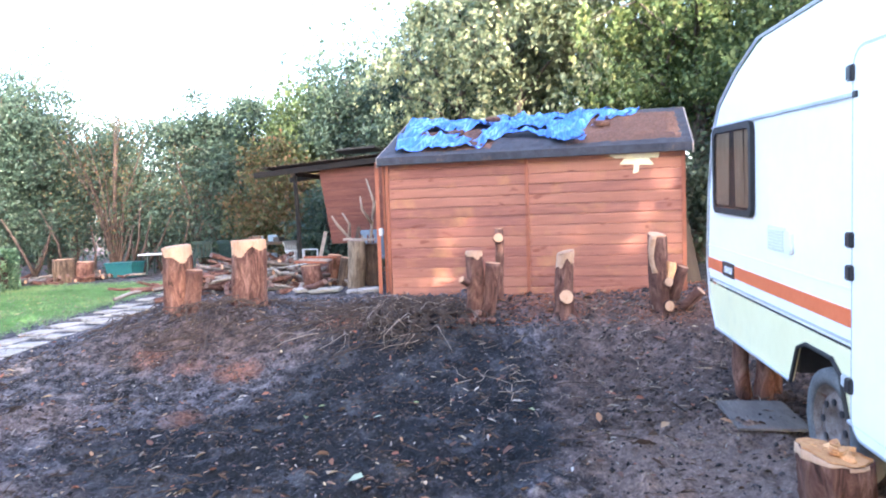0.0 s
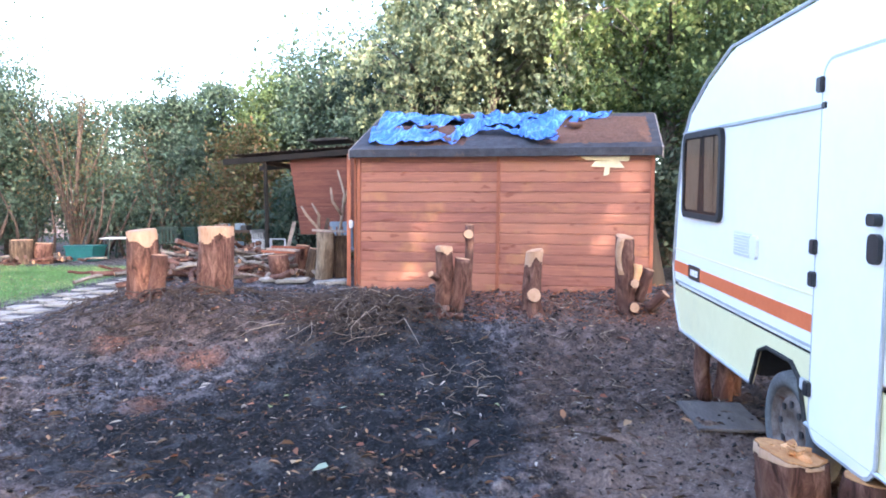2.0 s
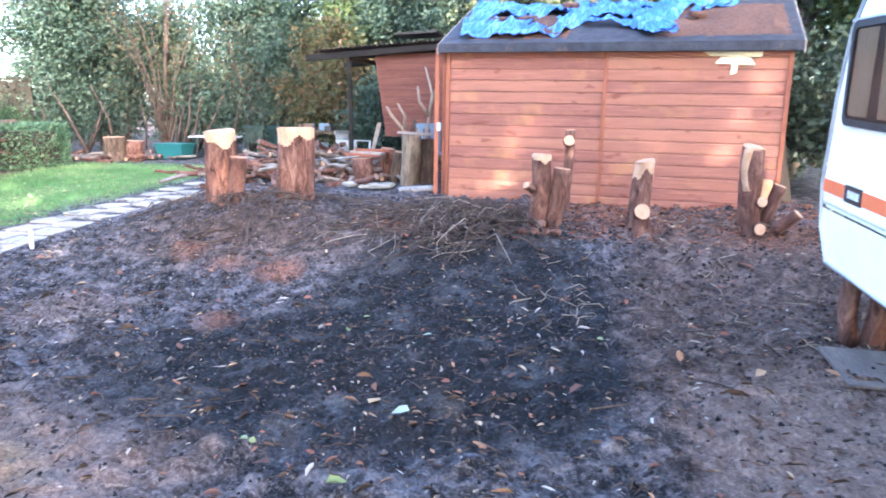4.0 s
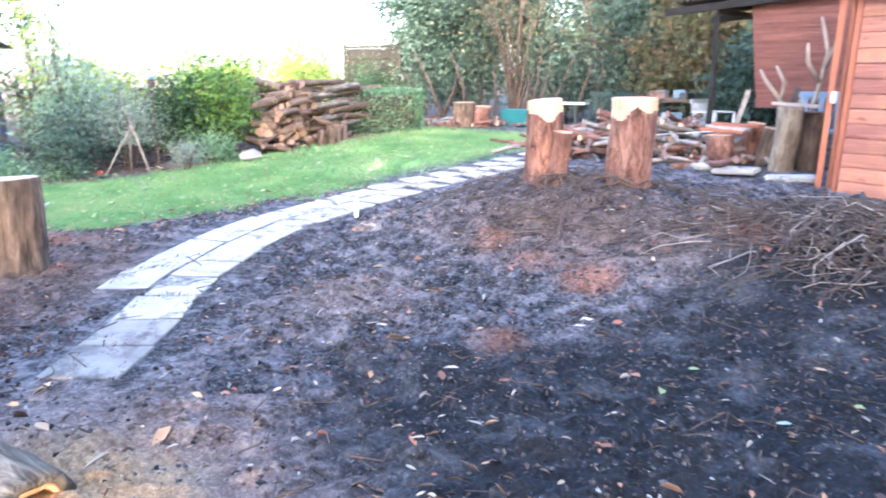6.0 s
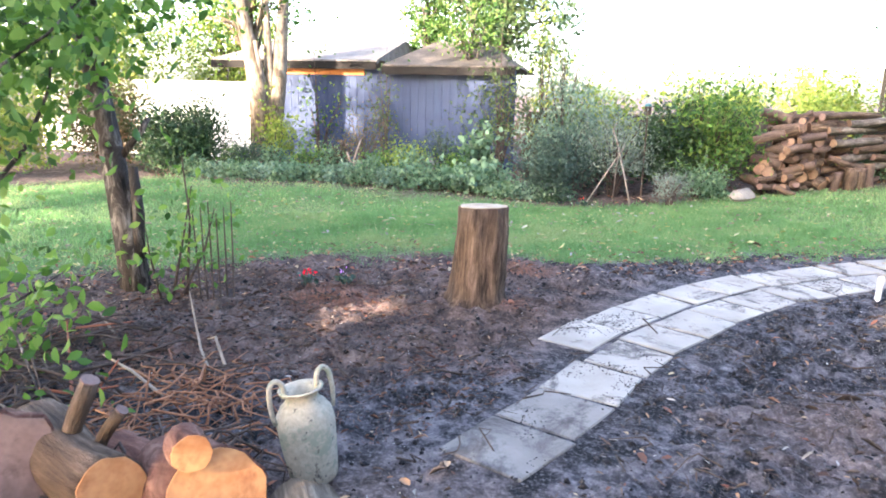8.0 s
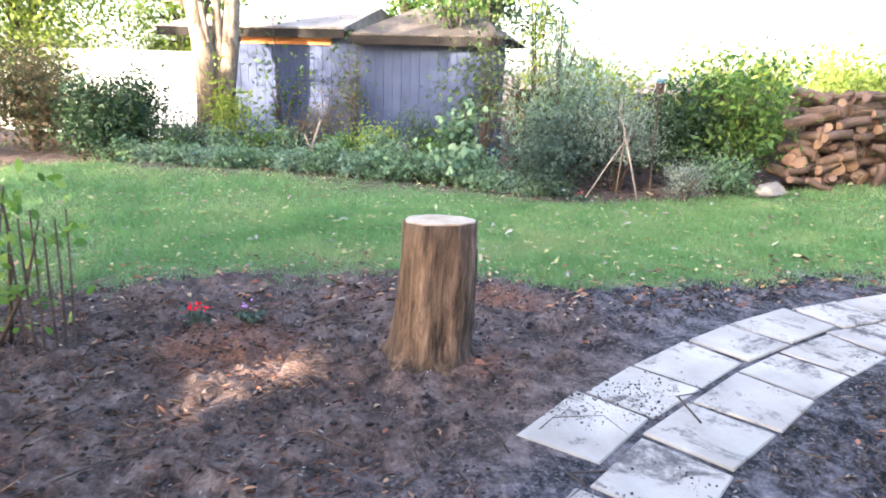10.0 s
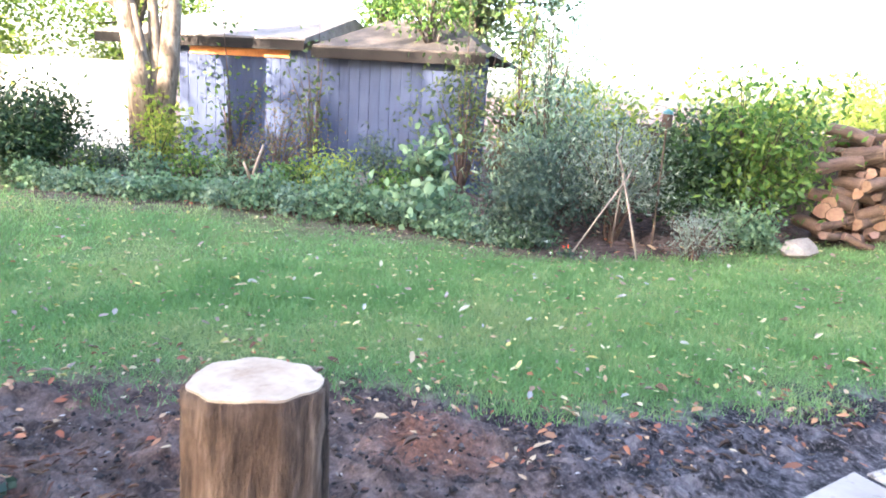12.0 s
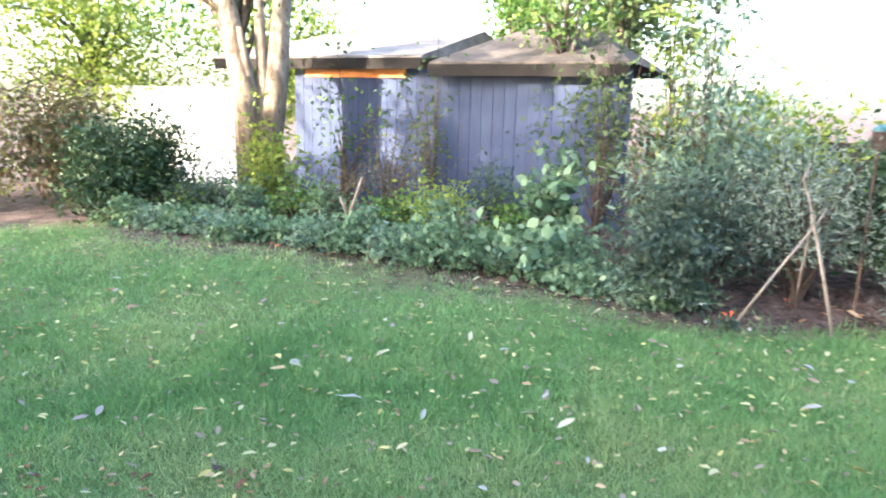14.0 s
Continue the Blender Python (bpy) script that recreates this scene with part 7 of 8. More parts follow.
for i in range(9):
    a = rs.uniform(0.07, 0.15)
    b = part("tool_tin", bbox((-a, -0.06, 0), (a, 0.06, rs.uniform(0.06, 0.14)), 0.01), rs.choice((M_PLASTIC_GREY, M_BLUEPLASTIC, M_RUST, M_PLASTIC_BLACK)))
    b.matrix_basis = pose(-3.75 + rs.uniform(-0.34, 0.34), 13.0 + rs.uniform(-0.15, 0.15), 0.42 + (0.67 if i < 5 else 0.33), 0, 0, rs.uniform(0, 90))
    tagged(b, "small worn tin on the cluttered bench", "tin", "tins on the bench")
br = thing("bare_branch", pose(-1.62, 10.05, 0.42), "bleached forked branch standing by the shed door", "branch")
for pts in ([(0.1, 0.6, 0.3), (0.22, 0.4, 0.8), (0.30, 0.3, 1.25), (0.20, 0.3, 1.6)], [(0.28, 0.32, 1.1), (0.38, 0.3, 1.4), (0.36, 0.3, 1.6)], [(0.24, 0.36, 0.95), (0.12, 0.3, 1.15), (0.10, 0.3, 1.35)], [(0.0, 0.5, 0.2), (-0.1, 0.45, 0.72), (-0.28, 0.4, 0.95), (-0.36, 0.4, 1.08)], [(-0.12, 0.45, 0.75), (-0.1, 0.4, 0.95), (-0.2, 0.4, 1.12)]):
    v, f = tube_data(pts, [0.024] + [0.02] * (len(pts) - 2) + [0.012], 7, 0.08)
    mesh_ob("limb", v, f, M_STICK, br, "", True)
for i, (x, y, sx, sy) in enumerate(((-1.95, 9.75, 0.22, 0.15), (-1.35, 9.45, 0.24, 0.13), (-2.3, 9.9, 0.14, 0.12))):
    b = part("flat_stone", bbox((-sx, -sy, 0), (sx, sy, 0.05), 0.018), M_SLAB)
    b.matrix_basis = pose(x, y, gz(x, y), 2, -2, 20 * i)
    tagged(b, "pale broken paving piece lying by the shed", "stone", "broken paving")

# dark fence timber on these boards stands in for the shadow beside the shed
for i, (x, y, lean, h) in enumerate(((2.80, 9.1, 5, 0.95), (2.93, 9.2, 8, 0.85))):
    b = part("plank", bbox((-0.06, -0.012, 0), (0.06, 0.012, h), 0.003), M_DARKFENCE)
    b.matrix_basis = pose(x, y, gz(x, y), -8, -lean, 8 * i)
    tagged(b, "weathered board leaning beside the end of the shed", "plank", "boards beside the shed")

# split firewood scattered before the lean-to
master = []
for q in range(4):
    master.append(tagged(log_piece("firewood", None, (-3.2 - 0.5 * q, 11.0, 0.45), (1, 0.2 * q, 0.05), 0.34 + 0.09 * q, 0.023 + 0.005 * q, (M_BARK_RED, M_TWIGP, M_BARK_GREY, M_BARK_RED)[q], (M_CUT_GREY, M_CUT_GREY, M_CUT, M_CUT_GREY)[q], 640 + q, flute=0.14, sides=9), "split firewood log lying in the heap", "log", "firewood heap"))
rs = random.Random(44)
for i in range(290):
    q = rs.random()
    x, y = -3.35 + rs.gauss(0, 0.68), 11.2 + rs.gauss(0, 0.55)
    top = max(0.0, 0.46 - 0.17 * abs(x + 3.4) - 0.15 * abs(y - 11.4))
    z = 0.47 + rs.uniform(0, 1) * top
    copy_thing(master[i % 4], pose(x, y, z, 90 + rs.uniform(-16, 16), 0, rs.uniform(-70, 70)))
for i in range(14):
    x, y = -3.4 + rs.gauss(0, 0.6), 11.7 + rs.gauss(0, 0.5)
    b = part("metal_strip", bbox((-rs.uniform(0.2, 0.5), -0.03, 0), (0.3, 0.03, 0.012), 0.003), M_ALU if i % 2 else M_PLASTIC_GREY)
    b.matrix_basis = pose(x, y, 0.68 + rs.uniform(0, 0.08), rs.uniform(-10, 10), rs.uniform(-12, 12), rs.uniform(-60, 60))
    tagged(b, "pale scrap strip lying on the firewood", "scrap", "scrap strips")
# rounds of timber beyond the lawn
GR2 = "rounds beyond the lawn"
put_log(-8.52, 14.15, gz(-8.5, 14.1) - 0.02, (0, 0, 1), 0.50, 0.21, 660, "big upright round of timber beyond the lawn", M_BARK_BROWN, M_CUT, GR2)
put_log(-8.20, 14.35, gz(-8.2, 14.3) - 0.02, (0.05, 0, 1), 0.42, 0.17, 661, "big upright round of timber beyond the lawn", M_BARK_RED, M_CUT, GR2)
for i in range(62):
    x, y = -8.9 + rs.gauss(0, 0.85), 14.5 + rs.gauss(0, 0.35)
    copy_thing(master[i % 4], pose(x, y, gz(x, y) + 0.05, 90 + rs.uniform(-10, 10), 0, rs.uniform(0, 180)))

# ---------------------------------------------------------------- log stack beside the lawn
M_CUT_WORN = cutwood_mat("sawn_wood_worn", (0.22, 0.14, 0.09), (0.14, 0.082, 0.055), (0.065, 0.034, 0.024))
M_SPLIT_WORN = plain("weathered_split_wood", (0.042, 0.027, 0.021), (0.15, 0.10, 0.074), 9, 0.85, bump=0.5, dist=0.008, stretch=(1, 1, 0.25))
PM = pose(-9.62, 9.60, gz(-9.6, 10.5), 0, 0, 93)
pile = []
for q in range(5):
    pile.append(tagged(log_piece("stacked_log", None, PM @ Vector((0.3 + 0.4 * q, 0.0, 0.1)), PM.to_3x3() @ Vector((0.1, 1, 0.02)), (0.42, 0.36, 0.30, 1.15, 0.85)[q], (0.062, 0.085, 0.05, 0.055, 0.065)[q], (M_SPLIT_WORN, M_BARK_BROWN, M_SPLIT_WORN, M_BARK_BROWN, M_BARK_GREY)[q], (M_CUT_WORN, M_CUT_WORN, M_CUT_GREY, M_CUT_GREY, M_CUT_WORN)[q], 680 + q, flute=(0.30, 0.12, 0.34, 0.12, 0.14)[q], sides=(6, 12, 5, 11, 12)[q]), "sawn log stacked in the untidy log pile", "log", "log pile"))
rs = random.Random(5)


def stacked(q, u, v_, z, ang, tilt=0):
    return copy_thing(pile[q], PM @ pose(u, v_, z, 90 + tilt, 0, ang))


for lay in range(10):
    w = 1.85 - 0.16 * lay
    n = 17 - lay
    for i in range(n):
        u = 0.08 + lay * 0.06 + w * i / max(1, n - 1) + rs.uniform(-0.05, 0.05)
        stacked(rs.choice((0, 1, 2)), u, rs.uniform(-0.28, 0.1), 0.07 + lay * 0.108 + rs.uniform(-0.03, 0.03), (180 + rs.uniform(-60, 60)) if rs.random() < 0.4 else 90 + rs.uniform(-45, 45), rs.uniform(-24, 24))
for u, z, q in ((0.7, 0.62, 3), (0.9, 0.80, 3), (0.35, 0.48, 4), (1.15, 0.70, 4), (1.0, 0.92, 3), (0.2, 0.72, 4), (0.5, 1.0, 4), (0.1, 0.9, 4), (1.1, 0.52, 3), (0.9, 0.36, 4), (-0.1, 1.1, 3)):
    stacked(q, u * 0.85 + 1.0, -0.30 + rs.uniform(-0.04, 0.04), z, 90 + rs.uniform(-8, 8), rs.uniform(-5, 5))
for u, q in ((1.45, 1), (1.62, 1), (1.85, 0), (1.2, 2)):
    o = stacked(q, u, -0.42, 0.0, 0, 0)
    o.matrix_basis = PM @ pose(u, -0.42, 0.0, rs.uniform(-6, 6), rs.uniform(-6, 6), 0)
st_ = mesh_ob("rough_stone", *tube_data([(0, -0.22, 0), (0.02, -0.12, 0.05), (0, 0.05, 0.07), (0, 0.22, 0.02)], [0.05, 0.13, 0.15, 0.06], 9, 0.18, 3), M_STONE)
st_.matrix_basis = pose(-9.40, 9.36, gz(-9.4, 9.36) + 0.03, 0, 12, 20) @ Matrix.Diagonal((1.0, 1.15, 0.62, 1))
tagged(st_, "rough pale stone lying at the end of the log pile", "stone")
for i, (x, y, r) in enumerate(((-12.45, 5.15, 0.15), (-12.1, 5.45, 0.19), (-12.75, 4.35, 0.12), (-11.95, 5.75, 0.13), (-12.3, 5.75, 0.16))):
    s_ob = mesh_ob("rockery_stone", *tube_data([(0, -r, 0), (0.02, -r * 0.5, r * 0.5), (0, r * 0.3, r * 0.6), (0, r, r * 0.1)], [r * 0.3, r * 0.75, r * 0.8, r * 0.3], 9, 0.16, 20 + i), M_STONE)
    s_ob.matrix_basis = pose(x, y, gz(x, y) + r * 0.5, 0, 0, 40 * i)
    tagged(s_ob, "pale weathered rockery stone among the plants", "stone", "rockery")

# cyclamen-like flower in the soil and other blooms
def flower(x, y, col, label, seed, n=16, size=0.045, leaves=True):
    rnd = np.random.RandomState(seed)
    e = thing("flower", pose(x, y, gz(x, y)), label, "flower")
    m = leafy("petal_" + label.split()[0] + str(seed % 7), G(col, tuple(min(1, c * 1.3) for c in col)), 0.25)
    p = rnd.normal(size=(n, 3)) * (0.028, 0.028, 0.014) + (0, 0, 0.11)
    leaf_mesh("petals", p, seed, size, m, e, 0.8, kind="stuff")
    if leaves:
        p = rnd.normal(size=(46, 3)) * (0.034, 0.034, 0.014) + (0, 0, 0.045)
        leaf_mesh("foliage", p, seed + 1, 0.042, L_DARK, e, 0.9)
    return e


flower(-6.24, 3.04, (0.75, 0.01, 0.03), "red flowering bedding plant in the bare soil", 701, 14, 0.028)
flower(-6.22, 3.32, (0.55, 0.20, 0.62), "pale mauve bedding flower in the bare soil", 702, 6, 0.025)
flower(-12.75, 2.7, (0.8, 0.02, 0.22), "pink flower at the edge of the bed", 703, 14, 0.06)
flower(-9.65, 7.02, (0.8, 0.06, 0.02), "red flower at the edge of the lawn", 704, 5, 0.022)
flower(-10.05, 6.72, (0.75, 0.76, 0.70), "white flower in the grey-green border shrub", 705, 5, 0.05, False)
flower(-9.95, 6.95, (0.75, 0.76, 0.70), "white flower low in the border shrub", 706, 4, 0.045, False)
fd = thing("bird_feeder", pose(-9.95, 8.08, gz(-9.95, 8.08) - 0.08), "small hanging feeder with turquoise lid on a pole", "bird feeder")
v, f = tube_data([(0, 0, 0), (0, 0, 1.30)], [0.012, 0.010], 7)
mesh_ob("pole", v, f, M_DARKWOOD, fd)
v, f = tube_data([(0, 0, 1.30), (0, 0, 1.42)], [0.05, 0.05], 12)
mesh_ob("tray", v, f, M_DARKWOOD, fd, "dark feeder tube")
v, f = tube_data([(0, 0, 1.422), (0, 0, 1.45), (0, 0, 1.47)], [0.055, 0.045, 0.01], 12)
mesh_ob("lid", v, f, M_TEAL, fd, "turquoise lid")

# ---------------------------------------------------------------- ground litter, clods and grass
def scatter_leaves(name, n, region, size, stops, seed, label, aspect=0.5, keep=None, lift=0.006):
    rnd = np.random.RandomState(seed)
    x = rnd.uniform(region[0], region[1], n)
    y = rnd.uniform(region[2], region[3], n)
    if keep is not None:
        sel = keep(x, y, rnd)
        x, y = x[sel], y[sel]
    n = len(x)
    z = ground_top(x, y) + lift
    a = rnd.uniform(0, 6.28, n)
    ln = size * rnd.lognormal(0, 0.35, n)
    d = np.stack([np.cos(a), np.sin(a), rnd.normal(0, 0.22, n)], 1)
    u = np.stack([-np.sin(a), np.cos(a), rnd.normal(0, 0.22, n)], 1)
    c = np.stack([x, y, z + ln * 0.10], 1)
    wd = (ln * aspect * 0.5)[:, None]
    up = np.array((0, 0, 1.0)) * (ln * rnd.uniform(0.02, 0.28, n))[:, None]
    L = (ln * 0.5)[:, None]
    sk = rnd.uniform(0.5, 1.0, (n, 1))
    v = np.stack([c - d * L, c - d * L * 0.45 + u * wd * sk + up, c + d * L * 0.35 + u * wd * 0.8 + up * 1.1, c + d * L + up * rnd.uniform(-0.2, 1.2, (n, 1)), c + d * L * 0.35 - u * wd * sk + up * 0.7, c - d * L * 0.45 - u * wd * 0.9 + up * 0.9], 1)
    me = bpy.data.meshes.new(name)
    me.vertices.add(n * 6)
    me.vertices.foreach_set("co", v.astype(np.float32).ravel())
    base = np.arange(n, dtype=np.int32)[:, None] * 6
    tri = np.concatenate([base + [0, 1, 2], base + [0, 2, 3], base + [0, 3, 4], base + [0, 4, 5]], 1).astype(np.int32)
    me.loops.add(n * 12)
    me.loops.foreach_set("vertex_index", tri.ravel())
    me.polygons.add(n * 4)
    me.polygons.foreach_set("loop_start", np.arange(0, n * 12, 3, dtype=np.int32))
    me.update(calc_edges=True)
    me.materials.append(leafy(name + "_colour", stops, 0.15, 0.7))
    return tagged(new(name, me), label, "leaf litter", kind="stuff")


def path_gap(x, y):
    """Distance from the paved strip, 0 on it."""
    ix = np.interp(y, [p[1] for p in INNER], [p[0] for p in INNER])
    on = (y > 3.4) & (x < ix + 0.03 + 0.1 * (y < 4.9)) & (x > ix - 1.05 - 0.1 * (y < 5.5)) & ((y > 4.2) | (x > ix - 0.62))
    return np.where(on, 0.0, 1.0)


on_soil = lambda x, y, r: (lawn_mask(x, y) < -0.05) & (path_gap(x, y) > 0.02)
on_lawn = lambda x, y, r: (lawn_mask(x, y) > 0.0)
near_edge = lambda x, y, r: (np.abs(lawn_mask(x, y)) < 0.6)
AUT = G((0.05, 0.03, 0.025), (0.12, 0.06, 0.04), (0.26, 0.09, 0.05), (0.34, 0.19, 0.10), (0.42, 0.34, 0.22))
scatter_leaves("dead_leaves", 2300, (-6.9, 3.2, 1.0, 9.0), 0.034, AUT, 801, "dry fallen leaves and chips on the bare soil", 0.45, on_soil)
scatter_leaves("wood_chips", 5200, (-6.9, 3.2, 1.0, 9.0), 0.017, G((0.08, 0.07, 0.066), (0.18, 0.16, 0.15), (0.42, 0.40, 0.37)), 802, "tiny pale wood chips and ash flakes on the soil", 0.32, on_soil)
scatter_leaves("wood_shavings", 260, (-3.8, 2.4, 2.2, 7.6), 0.052, G((0.14, 0.11, 0.09), (0.27, 0.23, 0.19), (0.46, 0.42, 0.37)), 815, "pale curled strips of bark and dead leaves on the soil", 0.24, on_soil, 0.010)
scatter_leaves("dead_leaves", 95, (-3.5, 2.0, 2.0, 7.5), 0.065, AUT, 803, "large curled autumn leaves on the burnt soil", 0.6, on_soil, 0.012)
scatter_leaves("green_leaves", 10, (-1.6, 1.2, 2.6, 5.5), 0.05, G((0.10, 0.15, 0.06), (0.22, 0.25, 0.10), (0.28, 0.34, 0.27)), 804, "fresh green leaves dropped on the burnt soil", 0.6, on_soil, 0.012)
scatter_leaves("fallen_leaves", 6200, (-12.6, -6.0, -1.0, 12.0), 0.033, G((0.28, 0.25, 0.07), (0.36, 0.34, 0.14), (0.40, 0.38, 0.22), (0.26, 0.15, 0.09), (0.16, 0.13, 0.10), (0.24, 0.20, 0.18)), 805, "pale yellow fallen leaves on the lawn", 0.5, on_lawn, 0.03)
scatter_leaves("fallen_leaves", 260, (-11.0, -6.0, 1.5, 10.0), 0.054, G((0.36, 0.33, 0.13), (0.38, 0.36, 0.23), (0.27, 0.29, 0.28), (0.26, 0.15, 0.11), (0.21, 0.19, 0.18)), 816, "large pale and grey fallen leaves on the lawn", 0.5, on_lawn, 0.034)
scatter_leaves("fallen_leaves", 1900, (-7.8, -5.8, 0.0, 9.0), 0.036, AUT, 806, "mixed fallen leaves along the edge of the lawn", 0.5, near_edge, 0.015)
scatter_leaves("needle_flecks", 9000, (-6.9, 3.0, 1.2, 8.6), 0.045, G((0.03, 0.022, 0.018), (0.08, 0.055, 0.042), (0.12, 0.075, 0.055), (0.18, 0.13, 0.10)), 809, "brown needles and root hairs on the soil", 0.12, on_soil)
scatter_leaves("needle_flecks", 4500, (-6.6, -3.6, 1.2, 3.8), 0.03, G((0.06, 0.028, 0.02), (0.14, 0.062, 0.04), (0.22, 0.12, 0.075)), 810, "rusty conifer litter in the bare bed", 0.13, on_soil)
scatter_leaves("needle_flecks", 4200, (-0.2, 3.0, 7.0, 9.0), 0.03, G((0.22, 0.07, 0.03), (0.42, 0.17, 0.08)), 807, "rusty conifer litter at the foot of the shed", 0.25, on_soil)
scatter_leaves("dead_leaves", 2600, (-14.0, -9.2, 1.0, 13.0), 0.05, AUT, 808, "dead leaves lying in the flower bed", 0.5, lambda x, y, r: lawn_mask(x, y) < -0.02, 0.01)


def clods(n, region, seed, size, on_path=False):
    """Crumbs and clods of earth, each a small uneven octahedron."""
    rnd = np.random.RandomState(seed)
    x, y = rnd.uniform(region[0], region[1], n), rnd.uniform(region[2], region[3], n)
    sel = (lawn_mask(x, y) < -0.05) & (path_gap(x, y) > 0.02)
    sel &= rnd.uniform(0, 1, len(x)) > 0.6 * dry_mask(x, y)
    if on_path:
        sel = (path_dist(x, y) < 0.46) & (fbm(x * 2.2, y * 2.2, 31) + 0.5 * fbm(x * 7, y * 7, 33) > 0.12 + rnd.uniform(-0.15, 0.25, len(x)))
    x, y = x[sel], y[sel]
    n = len(x)
    s_ = size * np.minimum(rnd.lognormal(0, 0.4, n), 2.0)[:, None]
    c = np.stack([x, y, (height(x, y) + 0.011 if on_path else ground_top(x, y)) + s_[:, 0] * 0.15], 1)
    base = np.array(((1, 0, 0), (0, 1, 0), (-1, 0, 0), (0, -1, 0), (0, 0, 0.7), (0, 0, -0.7)))
    v = base[None] * rnd.uniform(0.5, 1.2, (n, 6, 1)) * s_[:, :, None]
    a = rnd.uniform(0, 6.28, n)
    ca, sa = np.cos(a)[:, None], np.sin(a)[:, None]
    vx = v[:, :, 0] * ca - v[:, :, 1] * sa
    vy = v[:, :, 0] * sa + v[:, :, 1] * ca
    v = np.stack([vx, vy, v[:, :, 2] + rnd.normal(0, 0.15, (n, 6)) * s_], 2) + c[:, None]
    fc = np.array(((0, 1, 4), (1, 2, 4), (2, 3, 4), (3, 0, 4), (1, 0, 5), (2, 1, 5), (3, 2, 5), (0, 3, 5)), np.int32)
    tri = (np.arange(n, dtype=np.int32)[:, None, None] * 6 + fc[None]).ravel()
    me = bpy.data.meshes.new("soil_clods")
    me.vertices.add(n * 6)
    me.vertices.foreach_set("co", v.astype(np.float32).ravel())
    me.loops.add(len(tri))
    me.loops.foreach_set("vertex_index", tri)
    me.polygons.add(len(tri) // 3)
    me.polygons.foreach_set("loop_start", np.arange(0, len(tri), 3, dtype=np.int32))
    me.update(calc_edges=True)
    kk = Mat("soil_crumb")
    c_ = kk.ramp(kk.rand(True), [(0.0, (0.012, 0.011, 0.0115)), (0.6, (0.046, 0.040, 0.039)), (1.0, (0.11, 0.093, 0.086))])
    me.materials.append(kk.done(c_, 0.95, 0, 0.2))
    return tagged(new("soil_clods", me), "loose dark crumbs and clods of earth", "soil", kind="stuff")


clods(26000, (-6.9, 3.0, 1.2, 8.6), 811, 0.011)
clods(1200, (-6.9, 2.6, 1.2, 8.6), 812, 0.015)
clods(42000, (-6.6, -3.0, 3.4, 9.0), 813, 0.0045, True)


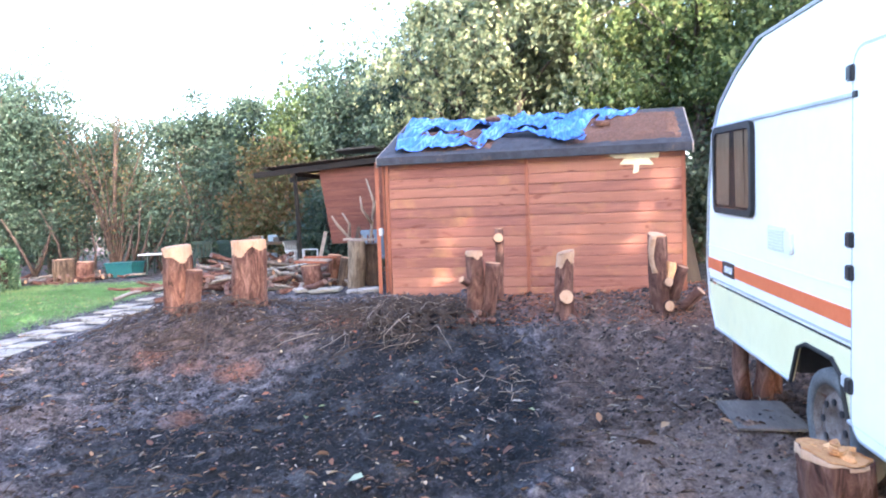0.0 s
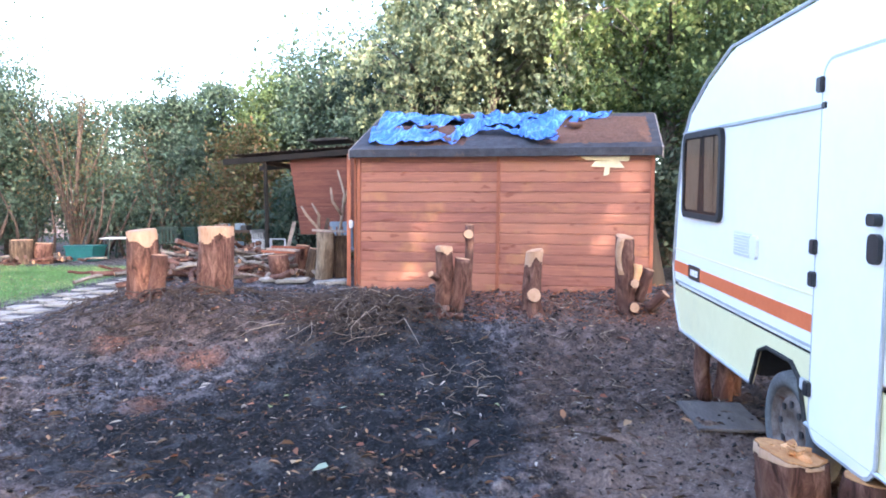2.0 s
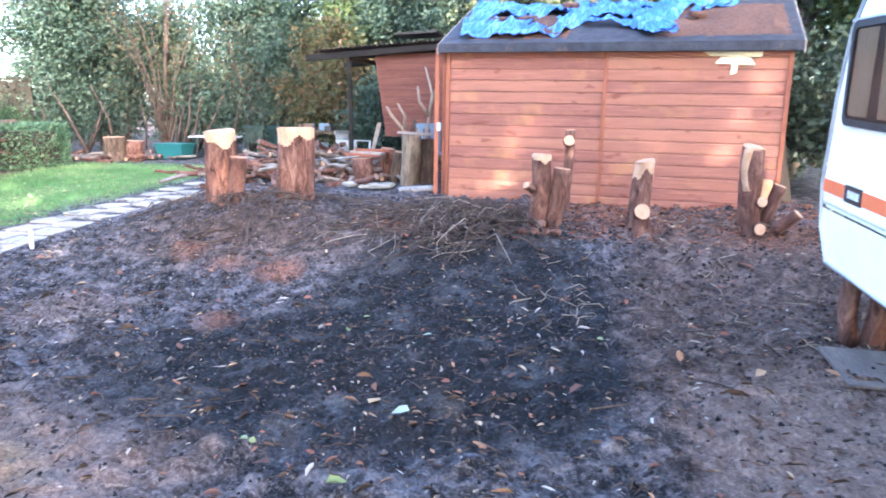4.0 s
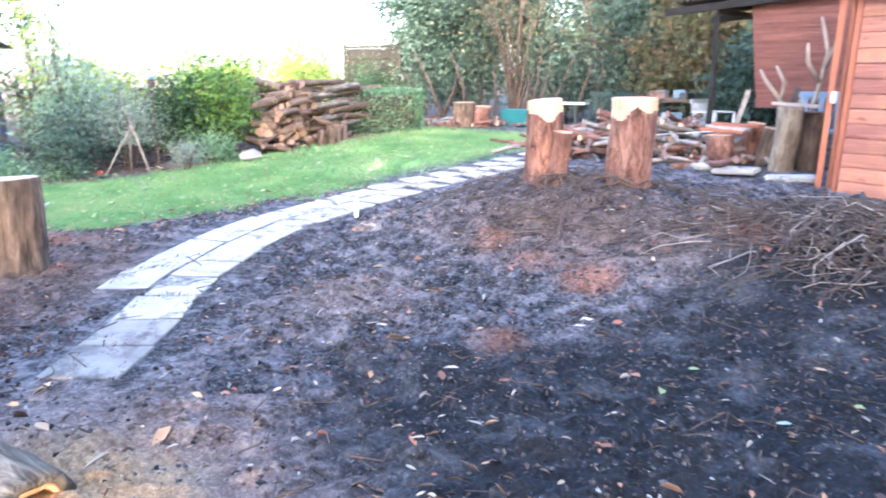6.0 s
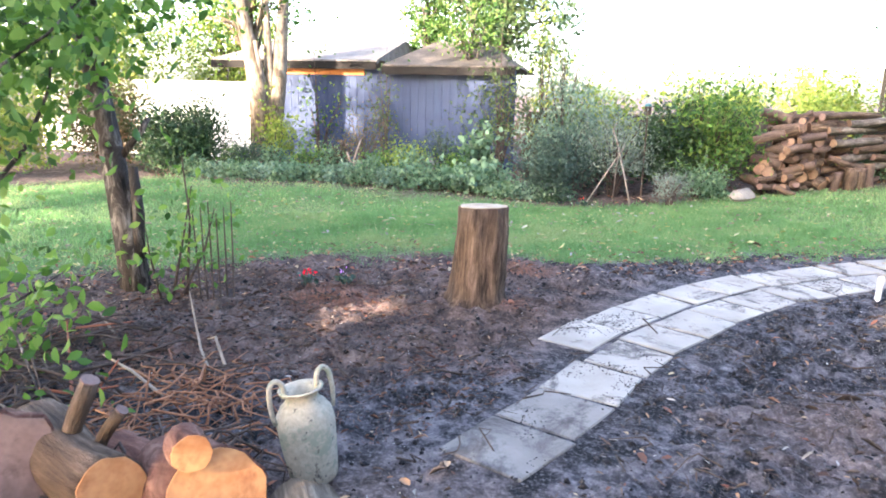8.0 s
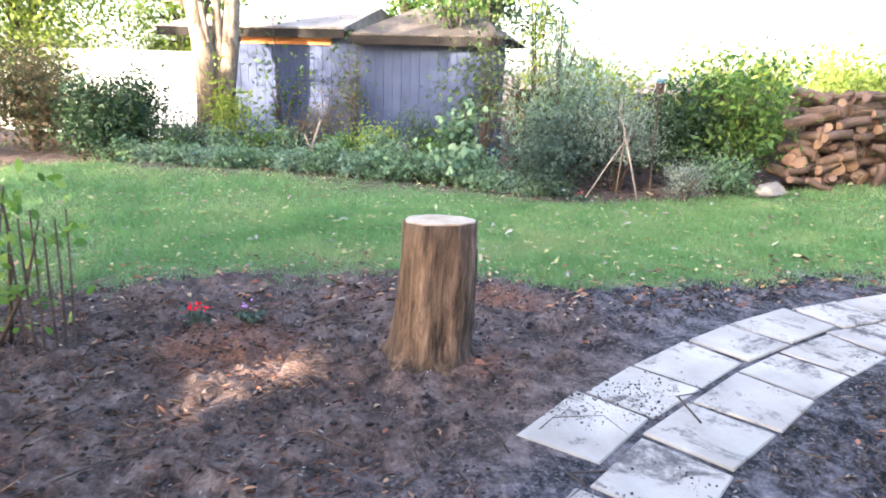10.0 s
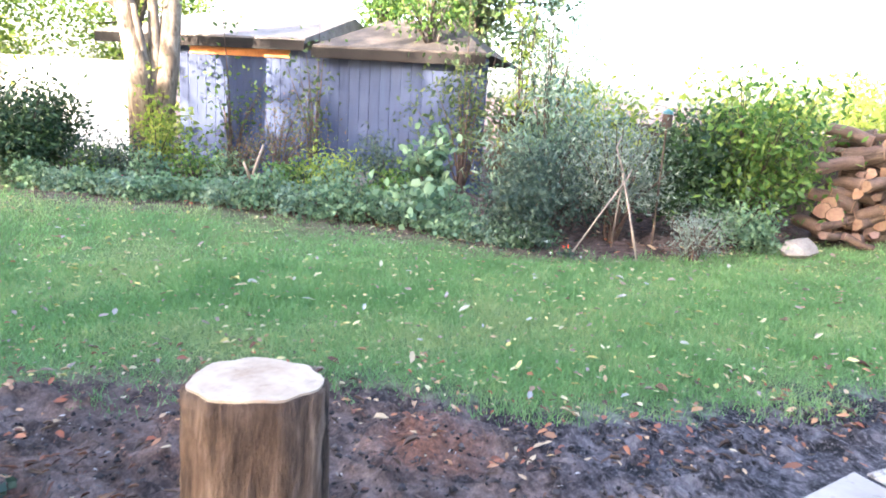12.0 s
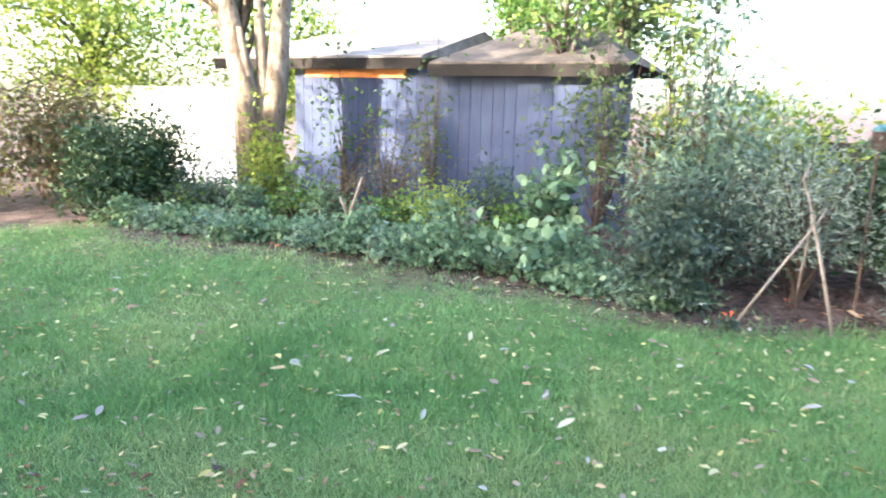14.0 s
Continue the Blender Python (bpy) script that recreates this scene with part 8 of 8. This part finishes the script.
def grass(n, region, seed, h, w, keep, name="lawn_grass", label="short bright green lawn grass"):
    rnd = np.random.RandomState(seed)
    x, y = rnd.uniform(region[0], region[1], n), rnd.uniform(region[2], region[3], n)
    m = lawn_mask(x, y) + 0.45 * fbm(x * 2.2, y * 2.2, 9) + 0.25 * fbm(x * 8, y * 8, 19)
    sel = (m > rnd.uniform(-0.20, 0.75, n)) & keep(x, y, rnd)
    x, y = x[sel], y[sel]
    n = len(x)
    z = ground_top(x, y) - 0.003
    patch = 1 + 0.6 * fbm(x * 1.5, y * 1.5, 12) + 0.55 * fbm(x * 7, y * 7, 14)
    hh = h * rnd.uniform(0.5, 1.3, n) * np.clip(patch, 0.35, 1.7)
    a = rnd.uniform(0, 6.28, n)
    lean = rnd.normal(0, 0.55, (n, 2)) * hh[:, None]
    ww = w * rnd.uniform(0.6, 1.3, n)
    c = np.stack([x, y, z], 1)
    s_ = np.stack([np.cos(a) * ww, np.sin(a) * ww, np.zeros(n)], 1)
    tip = c + np.concatenate([lean, hh[:, None]], 1)
    v = np.stack([c - s_, c + s_, tip], 1)
    me = bpy.data.meshes.new(name)
    me.vertices.add(n * 3)
    me.vertices.foreach_set("co", v.astype(np.float32).ravel())
    me.loops.add(n * 3)
    me.loops.foreach_set("vertex_index", np.arange(n * 3, dtype=np.int32))
    me.polygons.add(n)
    me.polygons.foreach_set("loop_start", np.arange(0, n * 3, 3, dtype=np.int32))
    me.update(calc_edges=True)
    me.materials.append(L_GRASS)
    return tagged(new(name, me), label, "grass", kind="stuff")


L_GRASS = leafy("grass_blade", G((0.070, 0.160, 0.058), (0.104, 0.228, 0.080), (0.143, 0.280, 0.100), (0.235, 0.315, 0.14)), 0.35, 0.5)
far_d = lambda x, y: np.hypot(x + 6.0, y - 5.2)
gk = [n_ for n_ in L_GRASS.node_tree.nodes if n_.type == "VALTORGB"][0]
tone = L_GRASS.node_tree.nodes.new("ShaderNodeTexNoise")
tone.inputs["Scale"].default_value, tone.inputs["Detail"].default_value = 1.1, 4.0
gco = L_GRASS.node_tree.nodes.new("ShaderNodeTexCoord")
gmx = L_GRASS.node_tree.nodes.new("ShaderNodeMath")
gmx.operation = "MULTIPLY_ADD"
gmx.inputs[1].default_value, gmx.inputs[2].default_value = 2.2, -0.75
gad = L_GRASS.node_tree.nodes.new("ShaderNodeMath")
gad.operation = "ADD"
gin = gk.inputs[0].links[0].from_socket
L_GRASS.node_tree.links.new(gco.outputs["Object"], tone.inputs["Vector"])
L_GRASS.node_tree.links.new(tone.outputs["Fac"], gmx.inputs[0])
ghalf = L_GRASS.node_tree.nodes.new("ShaderNodeMath")
ghalf.operation = "MULTIPLY"
ghalf.inputs[1].default_value = 0.6
L_GRASS.node_tree.links.new(gin, ghalf.inputs[0])
L_GRASS.node_tree.links.new(ghalf.outputs[0], gad.inputs[0])
L_GRASS.node_tree.links.new(gmx.outputs[0], gad.inputs[1])
L_GRASS.node_tree.links.new(gad.outputs[0], gk.inputs[0])
grass(330000, (-9.6, -5.9, 2.2, 9.0), 821, 0.040, 0.0028, lambda x, y, r: r.uniform(0, 1, len(x)) < np.clip(1.35 - far_d(x, y) / 4.5, 0.25, 1))
grass(230000, (-13.0, -4.0, -3.0, 13.6), 822, 0.048, 0.0055, lambda x, y, r: far_d(x, y) > 2.2)
